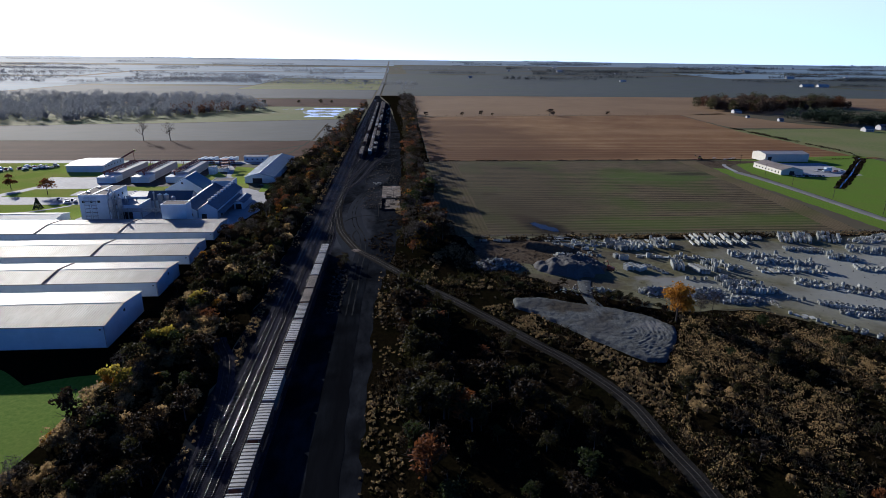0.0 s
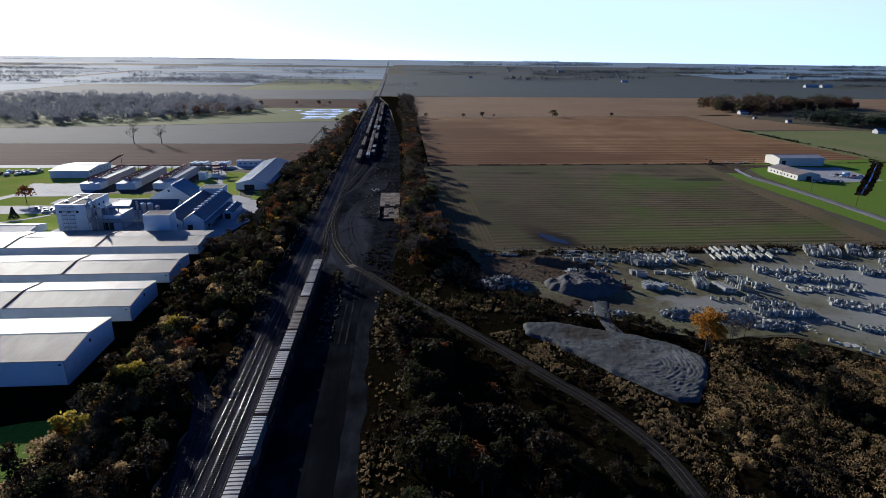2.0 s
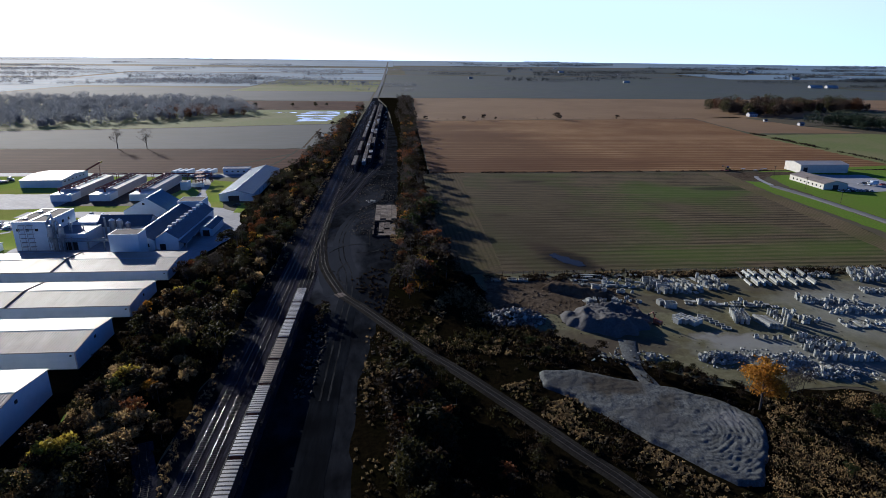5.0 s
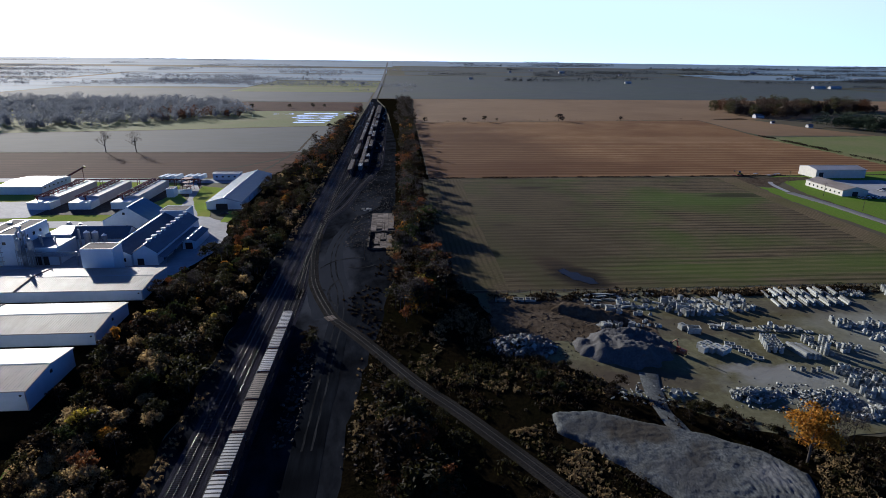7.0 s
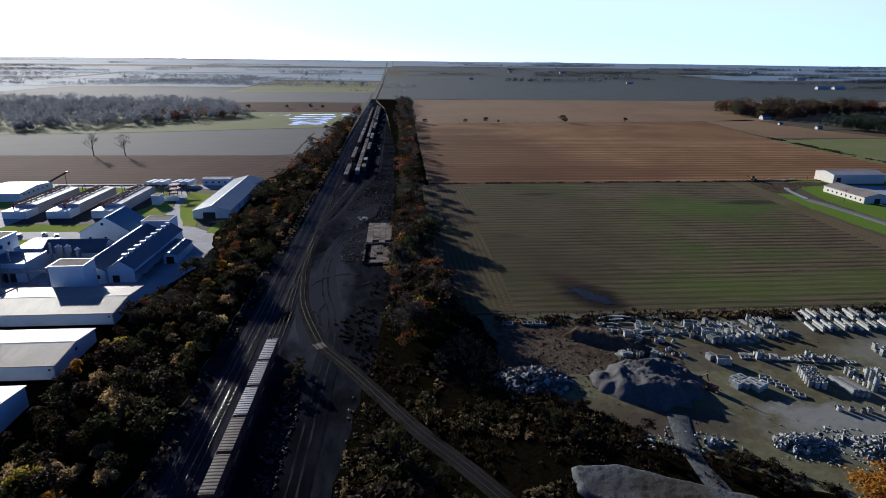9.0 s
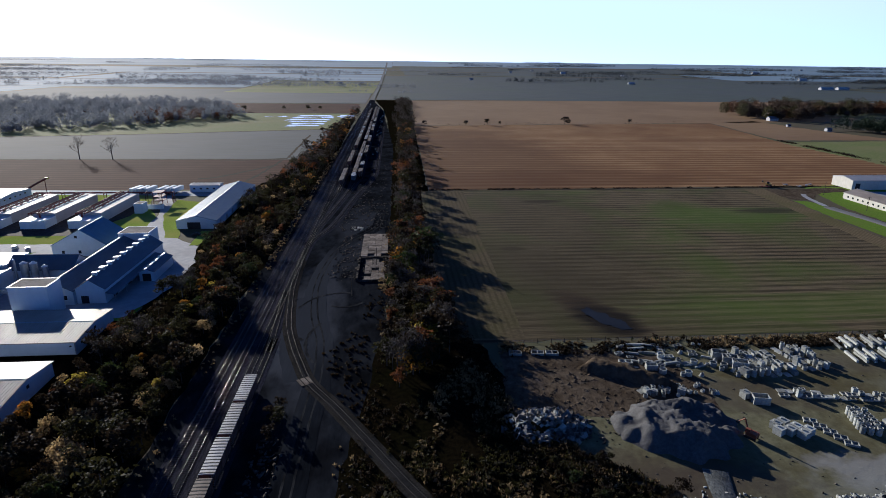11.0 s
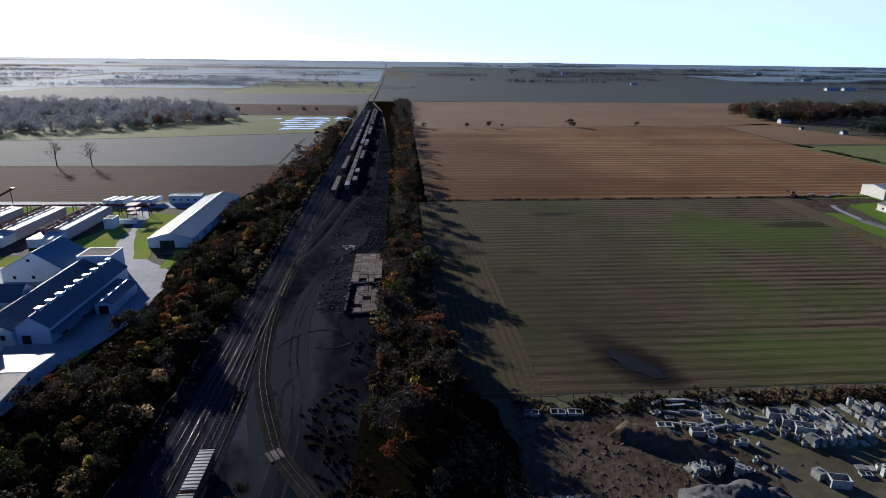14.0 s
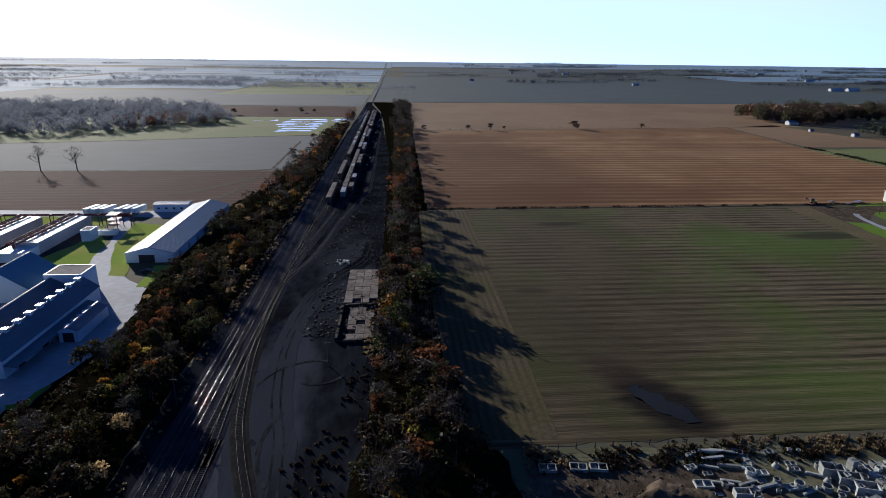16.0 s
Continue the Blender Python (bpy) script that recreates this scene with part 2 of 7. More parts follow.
M_MEADOW = mat("pale_meadow", [(0.152, 0.1913, 0.05947), (0.2146, 0.2368, 0.08495)], 0.3, 0.95, big=0.7, bigscale=0.012, bigcol=(0.2504, 0.2277, 0.1104), spec=0.07)
M_VERGE = mat("rough_grass", [(0.11, 0.205, 0.018), (0.19, 0.28, 0.035)], 0.8, 0.95, 0.08, big=0.7, bigscale=0.04, bigcol=(0.16, 0.215, 0.035), spec=0.03)
# near-black: deep shade among the weeds is put into the ground colour
M_SHADED_WEEDS = mat("weedy_ground", [(0.00507, 0.004095, 0.00234), (0.01248, 0.01014, 0.00546)], 0.7, 0.95, 0.3, big=0.7, bigscale=0.06, bigcol=(0.00663, 0.00741, 0.00273), spec=0.0)
M_YARD = mat("concrete_dust_yard", [(0.1179, 0.1139, 0.06354), (0.2122, 0.207, 0.1239)], 0.4, 0.95, 0.12, big=0.8, bigscale=0.05, bigcol=(0.09428, 0.07762, 0.03304), spec=0.05,
             stain_shades=[(112, 212, 16, 7, -15, (0.27, 0.27, 0.26), 0.7), (215, 205, 80, 60, 0, (0.30, 0.312, 0.29), 0.85), (130, 200, 40, 14, -15, (0.24, 0.25, 0.23), 0.6), (75, 212, 20, 8, -10, (0.07, 0.06, 0.048), 0.7), (90, 245, 45, 10, -6, (0.075, 0.062, 0.048), 0.6), (150, 258, 60, 8, -3, (0.09, 0.078, 0.062), 0.5), (60, 214, 22, 8, -20, (0.07, 0.055, 0.04), 0.7)])
M_YARD_SOIL = mat("churned_soil", [(0.06448, 0.0496, 0.03373), (0.1587, 0.129, 0.09424)], 0.6, 0.95, 0.4, big=0.6, bigscale=0.12, bigcol=(0.04464, 0.03373, 0.02282), spec=0.0, aniso=(1, 0.6, 1))
M_PAD = mat("grey_aggregate", [(0.06993, 0.07607, 0.07853), (0.1865, 0.2004, 0.2044)], 2.2, 0.95, 0.14, bscale=3.0, big=0.5, bigscale=0.3, bigcol=(0.06604, 0.06544, 0.05726), spec=0.0, aniso=(1, 0.6, 1), stain_shades=[(50, 190, 9, 5, 20, (0.05, 0.05, 0.05), 0.7), (66, 172, 6, 9, 35, (0.07, 0.07, 0.07), 0.6), (84, 170, 6, 5, 0, (0.20, 0.205, 0.21), 0.6), (61, 187, 9, 6, 0, (0.05, 0.042, 0.03), 0.75), (72, 178, 7, 3, 40, (0.06, 0.055, 0.045), 0.6)])
M_MOUND = mat("aggregate_heap", [(0.09, 0.09, 0.09), (0.15, 0.15, 0.1537)], 1.5, 0.95, 0.15, big=0.4, bigscale=0.2, bigcol=(0.075, 0.07125, 0.0675), spec=0.06)
M_CONC = mat("precast_concrete", [(0.2961, 0.3074, 0.2856), (0.4935, 0.5152, 0.4787)], 1.3, 0.85, 0.02, big=0.6, bigscale=0.7, bigcol=(0.2138, 0.2078, 0.1763), spec=0.15, perob=0.4)
M_CONC_I = mat("precast_concrete_pieces", [(0.2697, 0.28, 0.2602), (0.4346, 0.4536, 0.4247)], 1.3, 0.85, 0.02, big=0.6, bigscale=0.7, bigcol=(0.1798, 0.1736, 0.1531), spec=0.15, island=0.5)
# darker concrete copy that holds the tipped heap's shade in its colour
M_CONC_SHADED = mat("shaded_broken_concrete", [(0.10, 0.095, 0.09), (0.30, 0.29, 0.275)], 1.3, 0.9, 0.03, big=0.7, bigscale=0.5, bigcol=(0.07, 0.06, 0.05), spec=0.1, perob=0.6)
M_SLAB = mat("weathered_slab", [(0.13, 0.105, 0.09), (0.25, 0.22, 0.195)], 0.9, 0.9, 0.05, big=0.8, bigscale=0.35, bigcol=(0.075, 0.055, 0.045), spec=0.1, perob=0.35)
M_DEBRIS = mat("demolition_debris", [(0.03, 0.027, 0.024), (0.12, 0.105, 0.09)], 1.5, 0.9, 0.1, island=0.7, spec=0.06)
M_PAVE = mat("pale_paving", [(0.34, 0.352, 0.3813), (0.442, 0.4576, 0.4929)], 0.4, 0.85, big=0.5, bigscale=0.06, bigcol=(0.272, 0.2772, 0.2883), spec=0.2)
M_ROAD = mat("county_road_asphalt", [(0.20, 0.20, 0.195), (0.28, 0.28, 0.27)], 0.5, 0.9, big=0.4, bigscale=0.05, bigcol=(0.17, 0.17, 0.165), spec=0.1, aniso=(1, 0.2, 1))
M_WATER = mat("standing_water", [(0.02, 0.022, 0.024), (0.03, 0.032, 0.034)], 0.1, 0.05, spec=0.07)
# near-white base colour paints in the reflection of the low sky
M_FLOOD = mat("sky_white_flood_water", [(0.493, 0.493, 0.4785), (0.638, 0.638, 0.6235)], 0.05, 0.02, spec=0.7)
# cool blue-grey base colour paints distance haze onto the far fields
M_HAZE_PLAIN = mat("far_plain", [(0.1317, 0.2275, 0.3345), (0.2196, 0.3368, 0.4459)], 0.004, 0.95, big=0.6, bigscale=0.002, bigcol=(0.1244, 0.2184, 0.3011), stripe=("Y", 120.0, (0.275, 0.2812, 0.2625), 0.5), spec=0.24, aniso=(0.3, 1.5, 1))
M_DAMP = mat("damp_soil", [(0.03, 0.023, 0.015), (0.055, 0.045, 0.03)], 0.4, 0.95, spec=0.05, aniso=(0.2, 1.5, 1))
# white paint tinted blue, so the walls' skylit shade is in the colour
M_WHITE = mat("skylight_tinted_white_metal", [(0.60, 0.69, 0.77), (0.70, 0.77, 0.84)], 0.5, 0.5, big=0.35, bigscale=0.12, bigcol=(0.50, 0.57, 0.62), spec=0.4)
M_ROOF = mat("galvanised_roof", [(0.2862, 0.2513, 0.2198), (0.3736, 0.3337, 0.2929)], 0.35, 0.55, big=0.6, bigscale=0.07, bigcol=(0.2385, 0.2025, 0.1709), spec=0.3, aniso=(1, 0.25, 1))
M_ROOF_G = mat("weathered_flat_roofing", [(0.15, 0.14, 0.135), (0.24, 0.225, 0.215)], 0.5, 0.9, big=0.7, bigscale=0.12, bigcol=(0.11, 0.10, 0.095), spec=0.08)
M_ROOF_W = mat("white_membrane_roof", [(0.4414, 0.4414, 0.4488), (0.5297, 0.5297, 0.5371)], 0.2, 0.55, big=0.5, bigscale=0.05, bigcol=(0.3678, 0.3604, 0.3531), spec=0.3)
M_ROOF_D = mat("slate_blue_roof", [(0.085, 0.115, 0.165), (0.125, 0.165, 0.225)], 0.5, 0.6, big=0.5, bigscale=0.1, bigcol=(0.10, 0.12, 0.15), spec=0.4, aniso=(1, 0.3, 1))
M_ROOF_B = mat("pale_blue_roof", [(0.11, 0.2003, 0.3143), (0.1334, 0.2373, 0.3644)], 0.3, 0.6, big=0.4, bigscale=0.08, bigcol=(0.1266, 0.2267, 0.3429), spec=0.15)
M_CREAM = mat("cream_cladding", [(0.55, 0.53, 0.46), (0.65, 0.63, 0.56)], 0.4, 0.6, spec=0.35)
M_DARK = mat("dark_opening", [(0.012, 0.012, 0.014), (0.02, 0.02, 0.022)], 1.0, 0.8)
M_PIPE = mat("rust_red_steel", [(0.12, 0.026, 0.022), (0.22, 0.055, 0.042)], 1.5, 0.6, spec=0.3)
M_BUND = mat("stained_paving", [(0.045, 0.035, 0.03), (0.10, 0.085, 0.075)], 0.6, 0.9, big=0.6, bigscale=0.1, bigcol=(0.035, 0.027, 0.023), spec=0.1)
M_STEEL = mat("grey_steel", [(0.30, 0.32, 0.34), (0.44, 0.46, 0.48)], 1.0, 0.4, metal=0.6)
M_CARROOF = mat("railcar_roof", [(0.336, 0.3472, 0.3584), (0.4928, 0.504, 0.5152)], 0.6, 0.6, 0.0, big=0.6, bigscale=0.3, bigcol=(0.2688, 0.2464, 0.224), spec=0.2, perob=0.25)
M_RIB = mat("railcar_dark_ribs", [(0.0175, 0.0175, 0.019), (0.035, 0.035, 0.0375)], 0.6, 0.7, spec=0.1)
M_CARROOF_W = mat("railcar_bright_roof", [(0.48, 0.52, 0.54), (0.62, 0.66, 0.68)], 0.6, 0.45, big=0.4, bigscale=0.3, bigcol=(0.5, 0.5, 0.5), spec=0.12)
M_CARROOF_D = mat("railcar_rusty_roof", [(0.12, 0.09, 0.075), (0.20, 0.16, 0.14)], 0.6, 0.7, big=0.5, bigscale=0.3, bigcol=(0.08, 0.06, 0.05), spec=0.3)
M_CARBODY = mat("railcar_body", [(0.11, 0.055, 0.04), (0.18, 0.09, 0.065)], 0.8, 0.6, big=0.5, bigscale=0.4, bigcol=(0.08, 0.05, 0.04), spec=0.3, perob=0.3)
M_BLACK = mat("black_rubber_iron", [(0.015, 0.015, 0.015), (0.03, 0.028, 0.026)], 2.0, 0.7)
M_BARK = mat("bark", [(0.05, 0.042, 0.035), (0.10, 0.085, 0.07)], 3.0, 0.9, spec=0.2)
M_PALEBARK = mat("pale_bark", [(0.16, 0.145, 0.12), (0.25, 0.23, 0.20)], 3.0, 0.9, spec=0.2)
M_YELLOWM = mat("yellow_machine_paint", [(0.50, 0.33, 0.04), (0.62, 0.42, 0.06)], 1.0, 0.5)
M_ORANGEM = mat("faded_orange_machine_paint", [(0.20, 0.055, 0.02), (0.30, 0.09, 0.035)], 1.0, 0.6)
M_GLASS = mat("vehicle_glass", [(0.02, 0.025, 0.03), (0.03, 0.035, 0.04)], 1.0, 0.08, spec=0.6)


def leafmat(name, a, b, trans=0.45):
    return mat(name, [a, b], 0.9, 0.75, spec=0.2, island=0.4, trans=trans)


# olive, green and brown leaves are darkened to carry the thicket's shade
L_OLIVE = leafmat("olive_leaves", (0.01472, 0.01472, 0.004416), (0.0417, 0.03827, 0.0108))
L_GREEN = leafmat("green_leaves", (0.01628, 0.02516, 0.00666), (0.037, 0.04884, 0.01184))
L_YELLOW = leafmat("yellow_leaves", (0.2808, 0.2214, 0.0216), (0.4773, 0.3837, 0.045))
L_ORANGE = leafmat("orange_leaves", (0.3042, 0.1368, 0.0117), (0.4914, 0.2448, 0.0234))
L_RUST = leafmat("rust_leaves", (0.0999, 0.03774, 0.0111), (0.1998, 0.0777, 0.02442))
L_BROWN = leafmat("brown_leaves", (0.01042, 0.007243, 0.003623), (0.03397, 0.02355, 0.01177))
L_GREYTWIG = leafmat("grey_twigs", (0.04277, 0.03593, 0.02909), (0.09408, 0.08128, 0.06843), 0.15)
L_SEED = leafmat("pale_seed_heads", (0.2019, 0.1328, 0.056), (0.5652, 0.425, 0.1987), 0.55)
L_CONIFER = leafmat("conifer_needles", (0.014, 0.03, 0.014), (0.03, 0.05, 0.022), 0.1)
# pale blue-grey leaf colour with the distance haze mixed in
L_HAZE_FAR = mat("haze_tinted_woods_leaves", [(0.17, 0.19, 0.222), (0.23, 0.248, 0.275)], 0.9, 0.85, spec=0.1, island=0.1, trans=0.5)
L_WOODBROWN = leafmat("brown_wood_leaves", (0.05005, 0.03536, 0.02399), (0.09506, 0.068, 0.0457), 0.4)
L_WOODOLIVE = leafmat("olive_wood_leaves", (0.044, 0.044, 0.016), (0.096, 0.092, 0.036), 0.35)
L_WOODRUST = leafmat("rust_wood_leaves", (0.0816, 0.03825, 0.01785), (0.1377, 0.0663, 0.0306), 0.4)
L_FARDARK = leafmat("far_dark_woods_leaves", (0.032, 0.04, 0.045), (0.06, 0.07, 0.075), 0.1)
L_DRYGRASS = leafmat("dry_grass", (0.1495, 0.1046, 0.04485), (0.3588, 0.2691, 0.1346), 0.4)


# ---- mesh helpers ----
def link_mesh(name, me, material, parent=None, label=""):
    if material is not None:
        me.materials.append(material)
    ob = new(name, me)
    if parent is not None:
        ob.parent = parent
    if label:
        tagged(ob, label)
    return ob


def part(name, bm, material, parent=None, label=""):
    """One bmesh as one mesh object under a thing or a part."""
    me = bpy.data.meshes.new(name)
    bm.normal_update()
    bm.to_mesh(me)
    bm.free()
    return link_mesh(name, me, material, parent, label)


def arrays(name, verts, faces, material, parent=None, label=""):
    """Many quads from arrays: verts (n, 3), faces (m, 4)."""
    me = bpy.data.meshes.new(name)
    verts, faces = np.asarray(verts, np.float32), np.asarray(faces, np.int32)
    k = faces.shape[1]
    me.vertices.add(len(verts))
    me.vertices.foreach_set("co", verts.ravel())
    me.loops.add(faces.size)
    me.loops.foreach_set("vertex_index", faces.ravel())
    me.polygons.add(len(faces))
    me.polygons.foreach_set("loop_start", np.arange(0, faces.size, k, dtype=np.int32))
    me.update(calc_edges=True)
    me.validate()
    return link_mesh(name, me, material, parent, label)


def thing(name, x, y, z=0.0, rz=0.0, label="", category="", group="", kind=""):
    ob = new(name)
    ob.empty_display_size = 0.5
    ob.matrix_basis = pose(x, y, z, 0, 0, rz)
    return tagged(ob, label, category, group, kind)


def box(bm, x0, x1, y0, y1, z0, z1):
    v = [bm.verts.new((x, y, z)) for z in (z0, z1) for x, y in ((x0, y0), (x1, y0), (x1, y1), (x0, y1))]
    for f in ((3, 2, 1, 0), (4, 5, 6, 7), (0, 1, 5, 4), (1, 2, 6, 5), (2, 3, 7, 6), (3, 0, 4, 7)):
        bm.faces.new([v[i] for i in f])


def tube(bm, p0, p1, r0, r1, n=7, caps=True):
    p0, p1 = Vector(p0), Vector(p1)
    q = (p1 - p0).to_track_quat("Z", "Y")
    a, b = [], []
    for i in range(n):
        c = Vector((math.cos(math.tau * i / n), math.sin(math.tau * i / n), 0))
        a.append(bm.verts.new(p0 + q @ (c * r0)))
        b.append(bm.verts.new(p1 + q @ (c * r1)))
    for i in range(n):
        bm.faces.new((a[i], a[(i + 1) % n], b[(i + 1) % n], b[i]))
    if caps:
        bm.faces.new(a[::-1])
        bm.faces.new(b)


def prism(bm, section, x0, x1, axis="x"):
    """A closed outline (u, z) pushed along x or y."""
    def at(u, s, z):
        return (s, u, z) if axis == "x" else (u, s, z)
    a = [bm.verts.new(at(u, x0, z)) for u, z in section]
    b = [bm.verts.new(at(u, x1, z)) for u, z in section]
    n = len(section)
    for i in range(n):
        bm.faces.new((a[i], a[(i + 1) % n], b[(i + 1) % n], b[i]))
    bm.faces.new(a[::-1])
    bm.faces.new(b)
    bmesh.ops.recalc_face_normals(bm, faces=bm.faces[:])


def new_box(*c):
    bm = bmesh.new()
    box(bm, *c)
    return bm


# ---- ground ----
def gz(y):
    """The plain is level; far off it is raised to fit the camera's horizon."""
    return 0.0 if y < 2000 else 67.0 * ((y - 2000) / 3150) ** 1.5


def sheet(name, x0, x1, y0, y1, dz, material, label, category="field", nx=2, step=150.0, jag=0.0):
    ny = max(1, int((y1 - y0) / step)) if y1 > 1900 else max(1, int((y1 - y0) / 30)) if jag else 1
    nx = max(nx, int((x1 - x0) / 30)) if jag and y1 < 1900 else nx
    v, f = [], []
    for j in range(ny + 1):
        for i in range(nx + 1):
            x, y = x0 + (x1 - x0) * i / nx, y0 + (y1 - y0) * j / ny
            if i in (0, nx):
                x += rnd.uniform(-jag, jag)
            if j in (0, ny):
                y += rnd.uniform(-jag, jag)
            v.append((x, y, gz(y) + dz))
    for j in range(ny):
        for i in range(nx):
            a = j * (nx + 1) + i
            f.append((a, a + 1, a + nx + 2, a + nx + 1))
    ob = arrays(name, v, f, material)
    return tagged(ob, label, category, kind="structure")


def patch(name, pts, dz, material, label, category="ground", jag=0.8, step=5.0):
    """A flat piece of ground with an outline a little uneven."""
    out = []
    for (ax, ay), (bx, by) in zip(pts, pts[1:] + pts[:1]):
        n = max(1, int(math.hypot(bx - ax, by - ay) / step))
        for i in range(n):
            s = i / n
            out.append((ax + (bx - ax) * s + rnd.uniform(-jag, jag), ay + (by - ay) * s + rnd.uniform(-jag, jag), dz))
    bm = bmesh.new()
    bm.faces.new([bm.verts.new(p) for p in out])
    bmesh.ops.triangulate(bm, faces=bm.faces[:])
    for fc in bm.faces:
        if fc.normal.z < 0:
            fc.normal_flip()
    return tagged(part(name, bm, material), label, category, kind="structure")


def smooth_line(pts, step=1.0):
    """Catmull-Rom through the points, resampled at even steps."""
    P = [np.array(p, float) for p in pts]
    P = [2 * P[0] - P[1]] + P + [2 * P[-1] - P[-2]]
    fine = []
    for i in range(1, len(P) - 2):
        for s in np.linspace(0, 1, 40, endpoint=False):
            a, b, c, d = P[i - 1:i + 3]
            fine.append(0.5 * (2 * b + (c - a) * s + (2 * a - 5 * b + 4 * c - d) * s * s + (3 * b - a - 3 * c + d) * s ** 3))
    fine.append(P[-2])
    fine = np.array(fine)
    cum = np.concatenate([[0], np.cumsum(np.hypot(*np.diff(fine, axis=0).T))])
    s = np.arange(0, cum[-1], step)
    return np.stack([np.interp(s, cum, fine[:, k]) for k in (0, 1)], 1)


def ribbon(name, pts, width, dz, material, label, category="road", step=4.0, edge=0.3, thick=0.0):
    c = smooth_line(pts, step)
    d = np.gradient(c, axis=0)
    d /= np.linalg.norm(d, axis=1)[:, None]
    n = np.stack([d[:, 1], -d[:, 0]], 1)
    w = width / 2 + rng.uniform(-edge, edge, (2, len(c)))
    top = dz + thick
    V = np.concatenate([np.c_[c - n * (w[0] + 2 * thick)[:, None], np.full(len(c), dz)], np.c_[c - n * w[0][:, None], np.full(len(c), top)],
                        np.c_[c + n * w[1][:, None], np.full(len(c), top)], np.c_[c + n * (w[1] + 2 * thick)[:, None], np.full(len(c), dz)]])
    k, F = len(c), []
    for band in ((0, 1), (1, 2), (2, 3)) if thick else ((1, 2),):
        i = np.arange(k - 1)
        F.append(np.stack([band[0] * k + i, band[1] * k + i, band[1] * k + i + 1, band[0] * k + i + 1], 1))
    return tagged(arrays(name, V, np.concatenate(F), material), label, category, kind="structure")


sheet("ground", -5600, 5600, -700, 5150, 0.0, M_GROUND, "wide flat farmland reaching to the horizon", "ground", nx=8, step=100)

# fields to the right of the railway
patch("field_stubble", [(30, 277.5), (247, 279), (256, 348), (258, 417), (268, 500), (30, 500)], 0.05, M_STUBBLE, "greenish stubble field with faint drill rows", "field")
patch("headland", [(25, 281), (48, 280), (48.5, 330), (49.5, 400), (53, 498), (24, 498), (22.5, 400)], 0.09, M_HEADLAND_SHADE, "bare turning strip along the field edge", "field", jag=0.4)
patch("headland", [(234, 281), (247, 281), (256, 348), (258, 417), (268, 499), (252, 499), (246, 400)], 0.09, M_HEADLAND, "bare turning strip along the field edge", "field", jag=0.4)
patch("field_brown", [(30, 503), (460, 512), (447, 620), (445, 760), (470, 950), (33, 904)], 0.05, M_BROWN, "harvested brown corn field with pale rows", "field")
patch("field_tan", [(33, 908), (470, 954), (760, 985), (790, 1500), (45, 1400)], 0.06, M_TAN, "pale brown harvested field", "field", jag=2)
sheet("field_slate", -30, 1550, 1420, 2900, 0.3, M_SLATE, "dark grey tilled field", nx=4)
sheet("field_tan_far", 700, 2600, 1180, 1420, 0.22, M_TAN, "pale brown harvested field", nx=4)
patch("field_tan", [(452, 760), (606, 762), (575, 850), (560, 985), (472, 952)], 0.06, M_TAN, "pale brown harvested field", "field", jag=2)
patch("meadow", [(440, 522), (620, 480), (900, 460), (900, 700), (640, 735), (606, 757), (440, 742)], 0.07, M_MEADOW, "pale green meadow", "field", jag=2)
patch("grass_verge", [(262, 277), (276, 277), (276, 420), (274, 462), (265, 464), (260, 420)], 0.07, M_VERGE, "bright green grass verge beside the road", "grass")
patch("grass_verge", [(283, 277), (330, 277), (440, 400), (446, 530), (300, 506), (285, 440)], 0.07, M_VERGE, "rough green grass round the farm buildings", "grass")
patch("field_green", [(335, 277), (900, 277), (900, 455), (620, 475), (458, 520), (440, 400)], 0.06, M_MEADOW, "pale green meadow", "field", jag=2)
ribbon("county_road", [(279, 150), (279, 300), (280, 360), (279, 410), (275, 449)], 7.0, 0.11, M_ROAD, "grey county road past the farm buildings", thick=0.05)
ribbon("gravel_lane", [(276, 448), (281, 474), (287, 486)], 3.4, 0.1, M_PAVE, "pale gravel lane at the end of the road", edge=0.4)
patch("churned_ground", [(266, 468), (274, 465), (284, 470), (300, 486), (326, 489), (328, 501), (264, 499)], 0.085, M_YARD_SOIL, "churned brown soil with parked farm scrap", "ground", jag=1)
patch("farm_yard", [(326, 424), (372, 430), (378, 486), (326, 490)], 0.1, M_PAVE, "pale gravel yard between the farm sheds", "yard")
patch("puddle", [(72.5, 301), (73.5, 295), (77, 289), (81.5, 284.5), (85, 284), (85, 288), (82, 293.5), (78, 299), (74.5, 303)], 0.15, M_WATER, "shallow dark pool of rain water", "puddle", jag=0.9, step=1.2)

# fields to the left
patch("field_red", [(-620, 512), (-92, 508), (-78, 560), (-74, 630), (-620, 632)], 0.05, M_REDSOIL, "red-brown ploughed field behind the plant", "field")
patch("field_grey", [(-620, 635), (-74, 632), (-66, 862), (-300, 800), (-620, 740)], 0.05, M_GREY, "pale grey harvested field", "field", jag=1.5)
patch("field_meadow_left", [(-620, 746), (-300, 806), (-66, 866), (-56, 1080), (-620, 1080)], 0.05, M_MEADOW, "pale green wet meadow", "field", jag=2)
patch("field_red_far", [(-560, 1086), (-50, 1086), (-58, 1290), (-560, 1290)], 0.06, M_REDSOIL, "red-brown ploughed field", "field", jag=2)
